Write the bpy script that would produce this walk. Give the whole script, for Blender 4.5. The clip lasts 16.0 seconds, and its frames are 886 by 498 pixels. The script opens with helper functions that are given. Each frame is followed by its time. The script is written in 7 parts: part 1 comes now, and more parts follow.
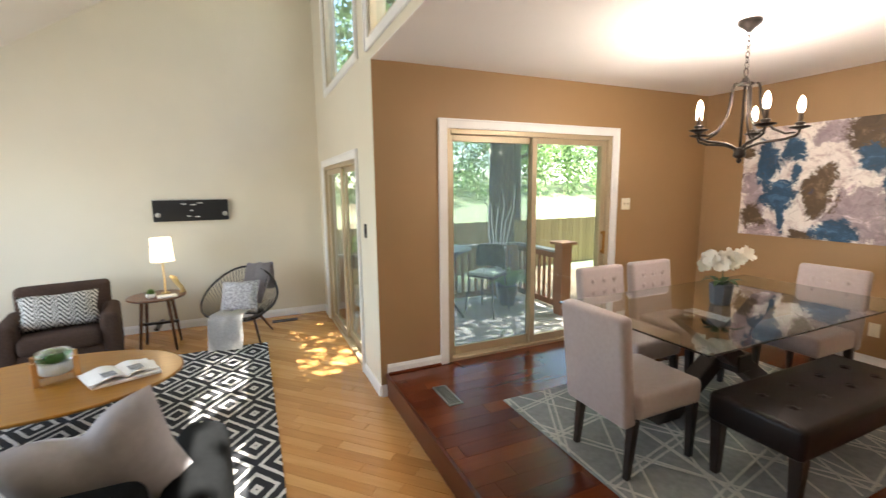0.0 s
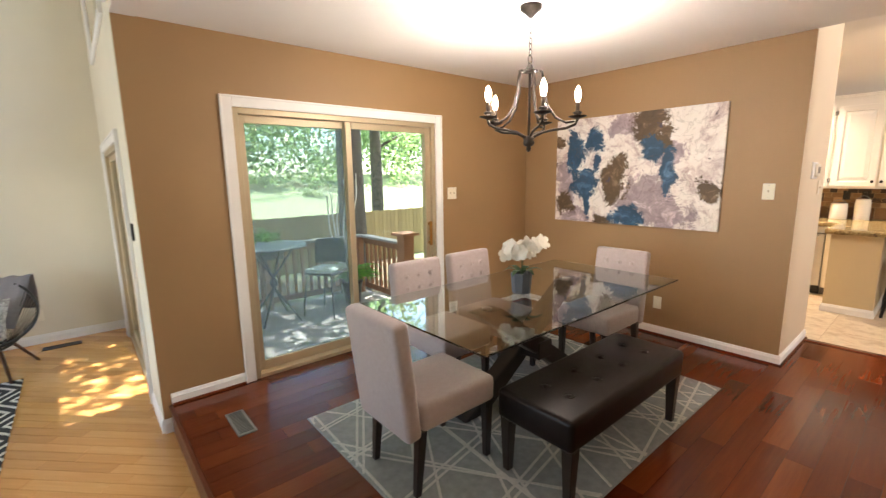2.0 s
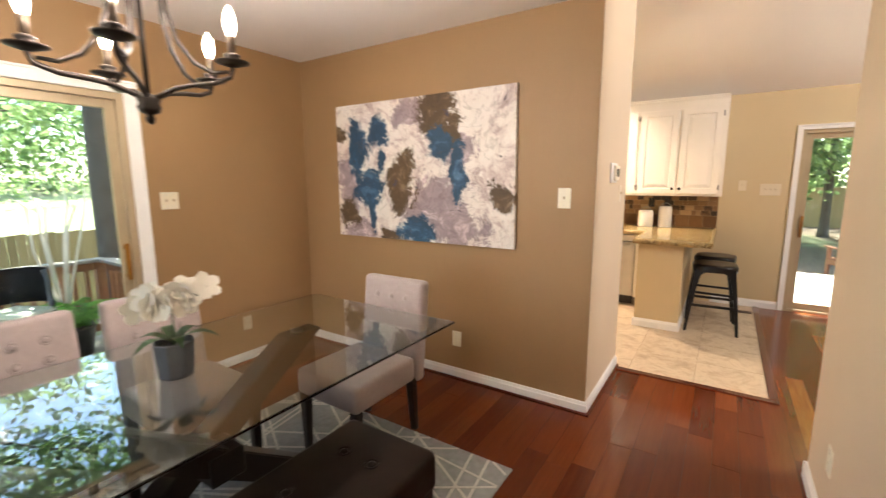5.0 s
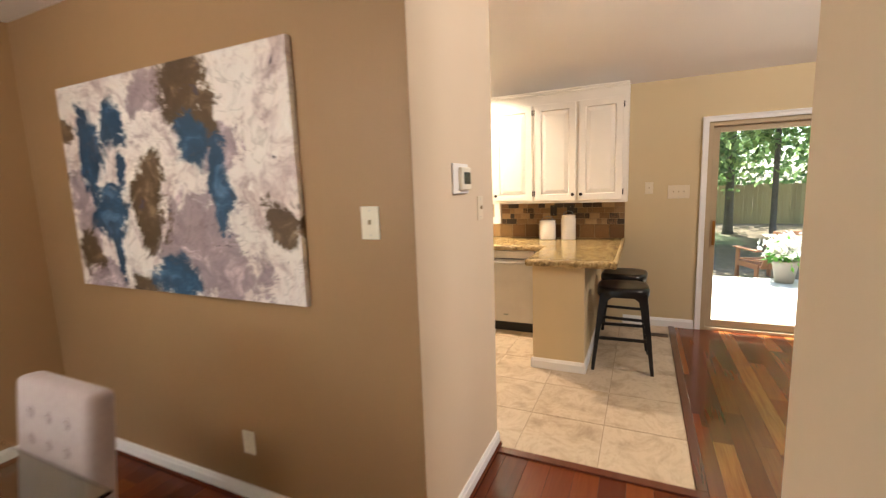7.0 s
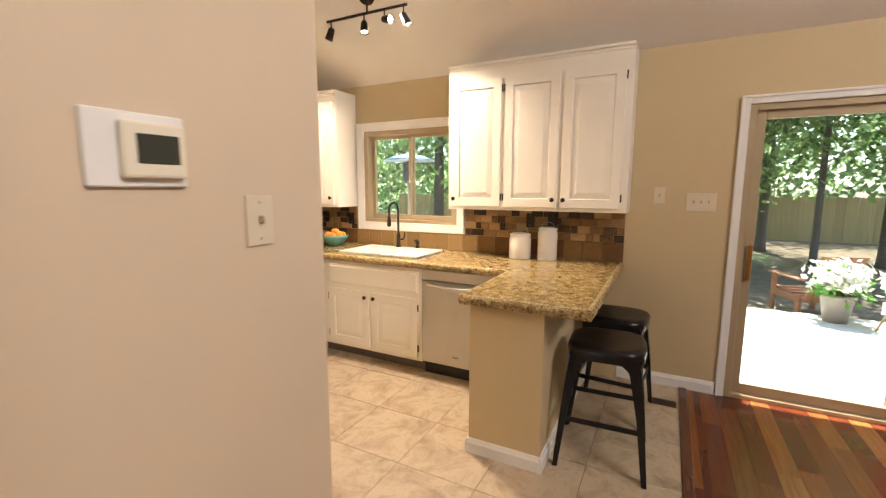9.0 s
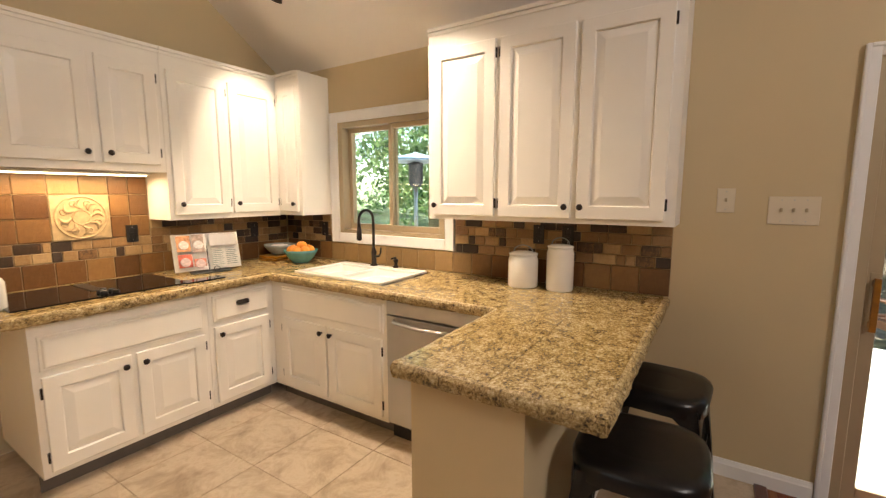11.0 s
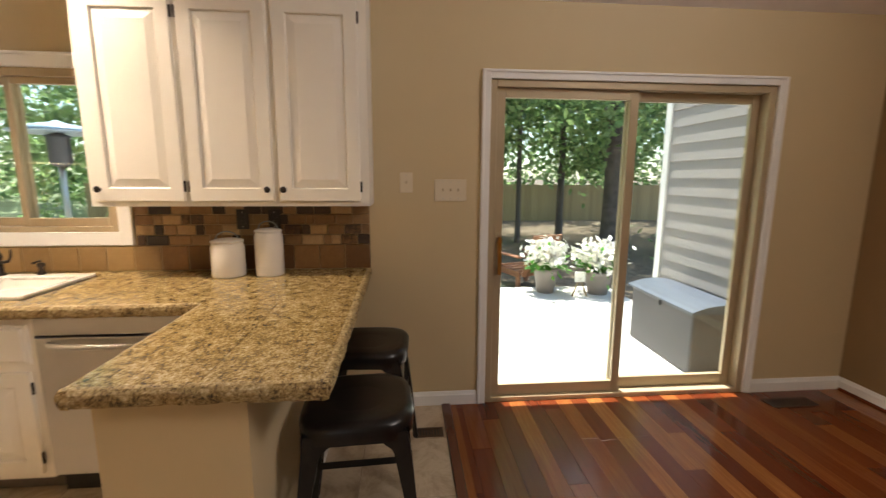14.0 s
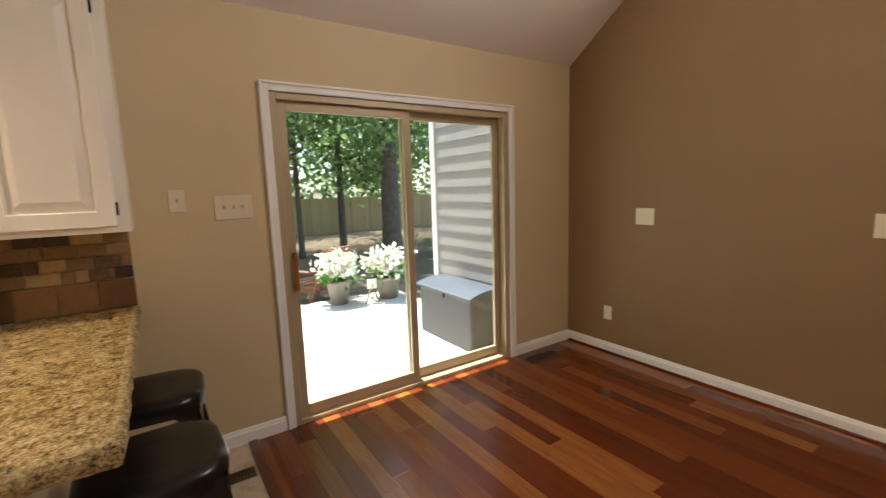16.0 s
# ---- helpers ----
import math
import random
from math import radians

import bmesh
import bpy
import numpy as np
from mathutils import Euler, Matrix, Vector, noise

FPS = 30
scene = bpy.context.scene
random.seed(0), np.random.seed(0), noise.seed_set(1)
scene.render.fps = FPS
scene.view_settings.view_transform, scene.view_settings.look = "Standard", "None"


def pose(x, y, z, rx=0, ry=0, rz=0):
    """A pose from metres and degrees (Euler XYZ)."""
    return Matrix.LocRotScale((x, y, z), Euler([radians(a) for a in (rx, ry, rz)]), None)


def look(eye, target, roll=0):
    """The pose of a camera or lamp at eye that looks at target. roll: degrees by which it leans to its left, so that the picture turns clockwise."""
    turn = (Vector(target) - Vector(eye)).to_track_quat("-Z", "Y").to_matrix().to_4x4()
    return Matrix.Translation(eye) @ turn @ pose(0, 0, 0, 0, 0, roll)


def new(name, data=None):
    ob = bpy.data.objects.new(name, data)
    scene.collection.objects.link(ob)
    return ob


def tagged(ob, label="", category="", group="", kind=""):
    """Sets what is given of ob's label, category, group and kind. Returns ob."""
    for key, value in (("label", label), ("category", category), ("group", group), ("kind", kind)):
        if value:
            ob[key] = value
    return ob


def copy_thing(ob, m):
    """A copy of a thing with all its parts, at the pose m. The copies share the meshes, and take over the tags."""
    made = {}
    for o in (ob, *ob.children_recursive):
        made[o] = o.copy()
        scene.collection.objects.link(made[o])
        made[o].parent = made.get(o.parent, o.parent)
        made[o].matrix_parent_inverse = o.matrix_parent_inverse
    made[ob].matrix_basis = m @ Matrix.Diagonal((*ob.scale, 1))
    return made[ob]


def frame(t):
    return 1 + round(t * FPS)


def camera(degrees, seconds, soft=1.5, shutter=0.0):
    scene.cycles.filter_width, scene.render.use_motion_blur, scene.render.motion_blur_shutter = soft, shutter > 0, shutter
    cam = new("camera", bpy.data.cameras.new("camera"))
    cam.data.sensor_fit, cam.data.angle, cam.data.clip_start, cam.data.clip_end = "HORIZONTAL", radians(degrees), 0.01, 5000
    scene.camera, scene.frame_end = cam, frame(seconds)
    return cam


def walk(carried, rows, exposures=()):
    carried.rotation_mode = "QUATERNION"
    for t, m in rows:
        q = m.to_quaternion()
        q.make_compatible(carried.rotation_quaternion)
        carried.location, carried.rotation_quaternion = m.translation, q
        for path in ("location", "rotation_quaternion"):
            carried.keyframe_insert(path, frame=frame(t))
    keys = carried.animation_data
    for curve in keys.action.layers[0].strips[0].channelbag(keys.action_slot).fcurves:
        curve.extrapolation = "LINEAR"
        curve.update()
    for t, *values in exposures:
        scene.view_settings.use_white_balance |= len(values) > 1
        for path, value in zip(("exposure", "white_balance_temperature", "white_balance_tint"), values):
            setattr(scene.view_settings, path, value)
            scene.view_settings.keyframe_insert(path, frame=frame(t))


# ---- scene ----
cam = camera(91.6, 16.0, 1.25, 0.5)
PATH = [
    (0, (-0.11, 0.066, 1.557), (0.695, 1.874, 1.274), -0.66),
    (0.5, (0.061, 0.09, 1.562), (1.004, 1.821, 1.224), 0.34),
    (1, (0.205, 0.072, 1.544), (1.276, 1.726, 1.199), 0.54),
    (1.5, (0.377, 0.053, 1.552), (1.561, 1.627, 1.206), -0.46),
    (2, (0.522, 0.067, 1.55), (1.792, 1.574, 1.212), -0.87),
    (2.5, (0.693, 0.141, 1.558), (2.041, 1.579, 1.221), -0.97),
    (3, (0.907, 0.161, 1.545), (2.319, 1.544, 1.235), -1.77),
    (3.5, (1.119, 0.171, 1.545), (2.593, 1.494, 1.272), -2.41),
    (4, (1.412, 0.204, 1.547), (2.932, 1.472, 1.259), -1.86),
    (4.5, (1.705, 0.186, 1.536), (3.271, 1.391, 1.229), -0.62),
    (5, (1.994, 0.172, 1.491), (3.647, 1.255, 1.181), -0.21),
    (5.2, (2.079, 0.171, 1.519), (3.764, 1.194, 1.185), -0.68),
    (7.5, (3.682, 0.039, 1.489), (5.488, 0.859, 1.226), -2.05),
    (8, (4.026, -0.015, 1.472), (5.833, 0.804, 1.221), -2.08),
    (8.5, (4.336, -0.043, 1.478), (6.123, 0.814, 1.212), -0.97),
    (10.8, (5.556, 0.054, 1.461), (7.227, 1.121, 1.199), 0.35),
    (11, (5.62, 0.054, 1.463), (7.292, 1.123, 1.209), -0.02),
    (11.5, (5.679, 0.023, 1.48), (7.398, 1.019, 1.254), -0.61),
    (12, (5.669, -0.004, 1.479), (7.48, 0.814, 1.253), -0.69),
    (12.5, (5.648, -0.017, 1.472), (7.541, 0.568, 1.204), -0.27),
    (13, (5.619, -0.027, 1.467), (7.565, 0.307, 1.149), 0.16),
    (13.5, (5.593, 0.004, 1.448), (7.563, 0.09, 1.116), 0.91),
    (14, (5.569, 0.039, 1.455), (7.536, -0.135, 1.132), 0.27),
    (14.5, (5.578, 0.057, 1.458), (7.507, -0.358, 1.131), -1.46),
    (15, (5.578, 0.084, 1.449), (7.439, -0.581, 1.137), -2.74),
    (15.5, (5.551, 0.105, 1.448), (7.319, -0.782, 1.154), -2.83),
    (16, (5.534, 0.132, 1.449), (7.185, -0.962, 1.172), -1.93),
]
EXPOSURES = [(0.0, 2.75), (1.0, 2.68), (2.5, 2.92), (3.5, 2.87), (5.0, 2.82), (7.3, 2.45), (8.5, 2.36), (11.0, 1.95), (12.2, 2.0), (13.0, 1.76), (14.0, 1.65), (16.0, 1.80)]
walk(cam, [(t, look(eye, target, roll)) for t, eye, target, roll in PATH], EXPOSURES)

# ---- light ----
world = bpy.data.worlds.new("sky")
scene.world = world
world.use_nodes = True
wn, wl = world.node_tree.nodes, world.node_tree.links
sky = wn.new("ShaderNodeTexSky")
sky.sky_type, sky.sun_disc = "NISHITA", False
SUN_AZ, SUN_EL = 12.0, 70.0                      # degrees from +x towards +y, and above the horizon
sky.sun_elevation, sky.sun_rotation = radians(SUN_EL), radians(90 - SUN_AZ)
wn["Background"].inputs["Strength"].default_value = 0.15
wl.new(sky.outputs[0], wn["Background"].inputs["Color"])


def lamp(name, kind, m, power, colour=(1, 1, 1), size=0.05, size_y=None, angle=0.5):
    data = bpy.data.lights.new(name, kind)
    data.energy, data.color = power, colour
    if kind == "SUN":
        data.angle = radians(angle)
    elif kind == "AREA":
        data.size = size
        if size_y:
            data.shape, data.size_y = "RECTANGLE", size_y
    else:
        data.shadow_soft_size = size
    ob = new(name, data)
    ob.matrix_world = m
    return ob


sdir = Vector((math.cos(radians(SUN_AZ)) * math.cos(radians(SUN_EL)), math.sin(radians(SUN_AZ)) * math.cos(radians(SUN_EL)), math.sin(radians(SUN_EL))))
lamp("sun", "SUN", look(sdir * 30, (0, 0, 0)), 5.0, (1.0, 0.95, 0.86))

SPOT_POWER = 26.0
COOL_FILL = (0.86, 0.93, 1.0)
# added fill lamps, each in a made-up wall opening
lamp("daylight_west_window", "AREA", look((-3.66, 3.4, 1.3), (0, 3.4, 1.2)), 13, COOL_FILL, 3.5, 1.55)
# warm fill to brighten the thermostat wall, no window known there
lamp("daylight_south_window", "AREA", look((4.8, -3.05, 3.75), (5.0, 0.8, 1.1)), 26, (1.0, 0.89, 0.80), 1.6, 1.0)

# ---- materials ----


def material(name):
    m = bpy.data.materials.new(name)
    m.use_nodes = True
    nt = m.node_tree
    return m, nt, nt.nodes["Principled BSDF"]


def node(nt, kind, **vals):
    n = nt.nodes.new(kind)
    for k, v in vals.items():
        n.inputs[k].default_value = v
    return n


def ramp(nt, fac, stops):
    r = nt.nodes.new("ShaderNodeValToRGB")
    e = r.color_ramp.elements
    while len(e) < len(stops):
        e.new(0.5)
    for el, (p, c) in zip(e, stops):
        el.position, el.color = p, (*c, 1)
    nt.links.new(fac, r.inputs[0])
    return r.outputs[0]


def coords(nt, scale=(1, 1, 1), rot=0.0, offset=None, space="Object"):
    tc = nt.nodes.new("ShaderNodeTexCoord")
    mp = nt.nodes.new("ShaderNodeMapping")
    mp.inputs["Scale"].default_value = scale
    mp.inputs["Rotation"].default_value = (0, 0, rot)
    nt.links.new(tc.outputs[space], mp.inputs["Vector"])
    if offset is not None:
        nt.links.new(offset, mp.inputs["Location"])
    return mp.outputs[0]


def noise_tex(nt, vec, scale, detail=3.0, rough=0.55, distortion=0.0):
    n = node(nt, "ShaderNodeTexNoise", Scale=scale, Detail=detail, Roughness=rough, Distortion=distortion)
    nt.links.new(vec, n.inputs["Vector"])
    return n


def bump(nt, bsdf, height, strength=0.2, dist=0.01):
    b = node(nt, "ShaderNodeBump", Strength=strength, Distance=dist)
    nt.links.new(height, b.inputs["Height"])
    nt.links.new(b.outputs[0], bsdf.inputs["Normal"])


def plain(name, colour, rough=0.5, metal=0.0, var=0.06, scale=12.0, bumps=0.08, fine=150.0, spec=0.5, coat=0.0, sheen=0.0):
    """A surface of one colour with soft blotches and a fine grain."""
    m, nt, b = material(name)
    v = coords(nt)
    n = noise_tex(nt, v, scale)
    lo, hi = [tuple(min(1, max(0, c * k)) for c in colour) for k in (1 - var, 1 + var)]
    nt.links.new(ramp(nt, n.outputs[0], [(0.3, lo), (0.7, hi)]), b.inputs["Base Color"])
    b.inputs["Roughness"].default_value, b.inputs["Metallic"].default_value = rough, metal
    b.inputs["Specular IOR Level"].default_value = spec
    b.inputs["Coat Weight"].default_value = coat
    b.inputs["Sheen Weight"].default_value = sheen
    if bumps:
        f = noise_tex(nt, v, fine, 2.0)
        bump(nt, b, f.outputs[0], bumps, 0.002)
    return m


def random_tone(nt):
    """A number for each piece: by object, or by island where the pieces are joined."""
    oi = nt.nodes.new("ShaderNodeObjectInfo")
    ge = nt.nodes.new("ShaderNodeNewGeometry")
    a = nt.nodes.new("ShaderNodeMath")
    a.operation = "ADD"
    f = nt.nodes.new("ShaderNodeMath")
    f.operation = "FRACT"
    nt.links.new(oi.outputs["Random"], a.inputs[0])
    nt.links.new(ge.outputs["Random Per Island"], a.inputs[1])
    nt.links.new(a.outputs[0], f.inputs[0])
    return f.outputs[0]


def wood(name, stops, rough=0.3, along=(1.2, 14, 14), grain=0.35, coat=0.0, rot=0.0, bumps=0.05, pieces=True):
    """Boards: a tone for each piece, with streaks of grain along it."""
    m, nt, b = material(name)
    tone = random_tone(nt)
    off = nt.nodes.new("ShaderNodeVectorMath")
    off.operation = "SCALE"
    off.inputs[0].default_value = (31.0, 17.0, 9.0)
    nt.links.new(tone, off.inputs["Scale"])
    v = coords(nt, along, rot, off.outputs[0])
    n = noise_tex(nt, v, 3.0, 6.0, 0.6, 0.6)
    mix = nt.nodes.new("ShaderNodeMix")
    mix.inputs[0].default_value = grain if pieces else 1.0
    nt.links.new(tone, mix.inputs[2])
    nt.links.new(n.outputs[0], mix.inputs[3])
    nt.links.new(ramp(nt, mix.outputs[0], stops), b.inputs["Base Color"])
    big = noise_tex(nt, coords(nt), 1.7)
    rr = nt.nodes.new("ShaderNodeMapRange")
    rr.inputs["To Min"].default_value, rr.inputs["To Max"].default_value = rough * 0.8, rough * 1.25
    nt.links.new(big.outputs[0], rr.inputs[0])
    nt.links.new(rr.outputs[0], b.inputs["Roughness"])
    b.inputs["Coat Weight"].default_value = coat
    b.inputs["Coat Roughness"].default_value = 0.15
    bump(nt, b, n.outputs[0], bumps, 0.003)
    return m


def glass(name, tint=(0.95, 0.98, 0.97), rough=0.0):
    m, nt, b = material(name)
    b.inputs["Base Color"].default_value = (*tint, 1)
    b.inputs["Roughness"].default_value = rough
    b.inputs["Transmission Weight"].default_value = 1.0
    b.inputs["IOR"].default_value = 1.45
    return m


def pane_glass(name, tint, gloss_ior=1.45):
    """Thin window glass: a clear pane with mirror gloss by Fresnel."""
    m = bpy.data.materials.new(name)
    m.use_nodes = True
    nt = m.node_tree
    nt.nodes.remove(nt.nodes["Principled BSDF"])
    tr, gl, fr, pw, mx = (nt.nodes.new("ShaderNode" + k) for k in ("BsdfTransparent", "BsdfGlossy", "LayerWeight", "Math", "MixShader"))
    tr.inputs[0].default_value = (*tint, 1)
    gl.inputs["Roughness"].default_value = 0.0
    fr.inputs[0].default_value = 0.5
    pw.operation = "POWER"
    pw.inputs[1].default_value = 5.0
    nt.links.new(fr.outputs["Facing"], pw.inputs[0])
    f0 = ((gloss_ior - 1) / (gloss_ior + 1)) ** 2
    mr = nt.nodes.new("ShaderNodeMapRange")
    mr.inputs["To Min"].default_value = f0
    mr.inputs["To Max"].default_value = 0.9
    nt.links.new(pw.outputs[0], mr.inputs[0])
    nt.links.new(mr.outputs[0], mx.inputs[0])
    nt.links.new(tr.outputs[0], mx.inputs[1])
    nt.links.new(gl.outputs[0], mx.inputs[2])
    nt.links.new(mx.outputs[0], nt.nodes["Material Output"].inputs[0])
    return m


def glow(name, colour, strength):
    m, nt, b = material(name)
    b.inputs["Base Color"].default_value = (*colour, 1)
    b.inputs["Emission Color"].default_value = (*colour, 1)
    b.inputs["Emission Strength"].default_value = strength
    return m


M_BROWN = plain("tan_paint", (0.335, 0.203, 0.093), 0.55, var=0.03, scale=1.5, fine=260, bumps=0.1)
M_BEIGE = plain("beige_paint", (0.655, 0.54, 0.395), 0.6, var=0.025, scale=1.5, fine=260, bumps=0.1)
M_SAND = plain("sand_paint", (0.585, 0.468, 0.28), 0.6, var=0.025, scale=1.5, fine=260, bumps=0.1)
M_CREAM = plain("cream_paint", (0.70, 0.65, 0.525), 0.6, var=0.025, scale=1.5, fine=260, bumps=0.1)
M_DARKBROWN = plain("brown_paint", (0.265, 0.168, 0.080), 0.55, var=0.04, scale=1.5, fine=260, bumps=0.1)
M_CEIL = plain("ceiling_paint", (0.84, 0.80, 0.76), 0.75, var=0.02, scale=1.2, fine=220, bumps=0.15)
M_WHITE = plain("white_trim_paint", (0.82, 0.81, 0.79), 0.35, var=0.02, scale=6, bumps=0.04)
M_CAB = plain("cabinet_white_paint", (0.84, 0.80, 0.72), 0.38, var=0.02, scale=4, bumps=0.05)
M_TAN = plain("tan_aluminium", (0.46, 0.37, 0.24), 0.4, 0.3, var=0.04, scale=5, bumps=0.03)
M_BRONZE = plain("bronze_metal", (0.045, 0.036, 0.03), 0.38, 0.85, var=0.3, scale=25, bumps=0.1)
M_BLACK = plain("black_plastic", (0.012, 0.012, 0.013), 0.35, var=0.1, bumps=0.05)
M_IVORY = plain("ivory_plastic", (0.80, 0.74, 0.60), 0.35, var=0.02, bumps=0.0)
M_CHERRY = wood("cherry_boards", [(0.0, (0.050, 0.008, 0.003)), (0.35, (0.095, 0.018, 0.006)), (0.62, (0.135, 0.028, 0.008)), (0.85, (0.175, 0.044, 0.012)), (1.0, (0.26, 0.092, 0.026))], 0.17, (1.0, 16, 16), 0.42, coat=0.0, bumps=0.015)
M_FAMILY = wood("mixed_cherry_boards", [(0.0, (0.055, 0.009, 0.004)), (0.28, (0.105, 0.020, 0.006)), (0.58, (0.15, 0.034, 0.009)), (0.74, (0.215, 0.066, 0.017)), (0.86, (0.30, 0.115, 0.030)), (1.0, (0.42, 0.19, 0.055))], 0.16, (1.0, 16, 16), 0.36, coat=0.2, bumps=0.015)
for m in (M_CHERRY, M_FAMILY):
    m.node_tree.nodes["Principled BSDF"].inputs["Specular IOR Level"].default_value = 0.38
M_OAK = wood("oak_boards", [(0.0, (0.36, 0.16, 0.045)), (0.5, (0.56, 0.275, 0.085)), (1.0, (0.74, 0.43, 0.16))], 0.2, (1.0, 16, 16), 0.5, coat=0.3)
M_DARKWOOD = wood("espresso_wood", [(0.0, (0.008, 0.005, 0.004)), (1.0, (0.03, 0.017, 0.012))], 0.3, (14, 14, 1.2), 0.6)
M_TABLEWOOD = wood("walnut_wood", [(0.0, (0.13, 0.045, 0.004)), (0.5, (0.27, 0.108, 0.007)), (1.0, (0.37, 0.165, 0.014))], 0.38, (1.5, 12, 12), 0.8, coat=0.08)
M_DECKWOOD = wood("weathered_deck", [(0.0, (0.20, 0.18, 0.17)), (1.0, (0.36, 0.32, 0.30))], 0.65, (1.0, 14, 14), 0.5)
M_REDWOOD = wood("redwood_rail", [(0.0, (0.20, 0.08, 0.04)), (1.0, (0.38, 0.18, 0.10))], 0.6, (2, 2, 12), 0.6)
M_PANE = pane_glass("window_glass", (0.93, 0.96, 0.94))
M_HIGHPANE = pane_glass("high_window_glass", (0.90, 0.97, 1.0), 1.10)
M_MESHPANE = pane_glass("screened_glass", (0.66, 0.72, 0.74))
nt = M_MESHPANE.node_tree
veil, over = nt.nodes.new("ShaderNodeBsdfTranslucent"), nt.nodes.new("ShaderNodeMixShader")
veil.inputs[0].default_value = (0.62, 0.66, 0.68, 1)
over.inputs[0].default_value = 0.16
nt.links.new(nt.nodes["Material Output"].inputs[0].links[0].from_socket, over.inputs[1])
nt.links.new(veil.outputs[0], over.inputs[2])
nt.links.new(over.outputs[0], nt.nodes["Material Output"].inputs[0])

# ---- building helpers ----


def box(bm, x0, y0, z0, x1, y1, z1, bevel=0.0, seg=1, m=None):
    r = bmesh.ops.create_cube(bm, size=1.0)
    vs = r["verts"]
    bmesh.ops.scale(bm, vec=(abs(x1 - x0), abs(y1 - y0), abs(z1 - z0)), verts=vs)
    bmesh.ops.translate(bm, vec=((x0 + x1) / 2, (y0 + y1) / 2, (z0 + z1) / 2), verts=vs)
    if bevel:
        es = list({e for v in vs for e in v.link_edges})
        g = bmesh.ops.bevel(bm, geom=es, offset=bevel, segments=seg, profile=0.5, affect="EDGES")
        vs = list({v for f in g["faces"] for v in f.verts} | {v for v in vs if v.is_valid})
    if m is not None:
        bmesh.ops.transform(bm, matrix=m, verts=vs)
    return vs


def boxes(*bs, bevel=0.0, seg=1):
    bm = bmesh.new()
    for b in bs:
        box(bm, *b, bevel=bevel, seg=seg)
    return bm


def tube(bm, pts, radius, seg=10, closed=False, caps=True):
    """A round bar along the points; radius is one number or one a point."""
    pts = [Vector(p) for p in pts]
    n = len(pts)
    rad = radius if isinstance(radius, (list, tuple)) else [radius] * n
    rings, up = [], Vector((0, 0, 1))
    for i, p in enumerate(pts):
        a = pts[(i - 1) % n] if closed or i else p
        b = pts[(i + 1) % n] if closed or i < n - 1 else p
        d = (b - a).normalized()
        side = d.cross(up if abs(d.z) < 0.95 else Vector((1, 0, 0))).normalized()
        if rings and side.dot(prev) < 0:
            side = -side
        prev = side
        top = d.cross(side)
        rings.append([bm.verts.new(p + rad[i] * (math.cos(k) * side + math.sin(k) * top)) for k in (2 * math.pi * j / seg for j in range(seg))])
    for i in range(n if closed else n - 1):
        r0, r1 = rings[i], rings[(i + 1) % n]
        for j in range(seg):
            f = bm.faces.new((r0[j], r0[(j + 1) % seg], r1[(j + 1) % seg], r1[j]))
            f.smooth = True
    if caps and not closed:
        bm.faces.new(rings[0][::-1])
        bm.faces.new(rings[-1])
    return bm


def lathe(bm, profile, seg=20, x=0.0, y=0.0, z=0.0, smooth=True):
    """A turned body: profile is radius and height, from the bottom up."""
    rings = []
    for r, h in profile:
        rings.append([bm.verts.new((x + max(r, 0.0004) * math.cos(a), y + max(r, 0.0004) * math.sin(a), z + h)) for a in (2 * math.pi * j / seg for j in range(seg))])
    for r0, r1 in zip(rings, rings[1:]):
        for j in range(seg):
            bm.faces.new((r0[j], r0[(j + 1) % seg], r1[(j + 1) % seg], r1[j])).smooth = smooth
    bm.faces.new(rings[0][::-1])
    bm.faces.new(rings[-1])
    return bm


def part(name, bm, mat, parent=None, label="", m=None, sub=0, smooth=False):
    """Links a bmesh as one mesh object under a thing or a part."""
    me = bpy.data.meshes.new(name)
    bmesh.ops.recalc_face_normals(bm, faces=bm.faces)
    if smooth:
        for f in bm.faces:
            f.smooth = True
    bm.to_mesh(me)
    bm.free()
    me.materials.append(mat)
    ob = new(name, me)
    if parent is not None:
        ob.parent = parent
    if m is not None:
        ob.matrix_basis = m
    if sub:
        mod = ob.modifiers.new("round", "SUBSURF")
        mod.levels = mod.render_levels = sub
    if label:
        ob["label"] = label
    return ob


def thing(name, m, label, category, group=""):
    ob = new(name)
    ob.empty_display_size = 0.1
    ob.matrix_basis = m
    return tagged(ob, label, category, group)


def structure(name, bm, mat, label="", category="", parent=None):
    ob = part(name, bm, mat, parent)
    return tagged(ob, label, category or name.split("_")[0], kind="structure")


def holed(axis, p0, p1, u0, u1, z0, z1, holes=()):
    """A wall from p0 to p1 across, u0 to u1 along, with holes (u0, u1, z0, z1); axis is the one it runs along."""
    bm = bmesh.new()

    def put(a, b, c, d):
        if b - a > 1e-4 and d - c > 1e-4:
            if axis == "x":
                box(bm, a, p0, c, b, p1, d)
            else:
                box(bm, p0, a, c, p1, b, d)
    u = u0
    for a, b, c, d in sorted(holes):
        put(u, a, z0, z1)
        put(a, b, z0, c)
        put(a, b, d, z1)
        u = b
    put(u, u1, z0, z1)
    return bm


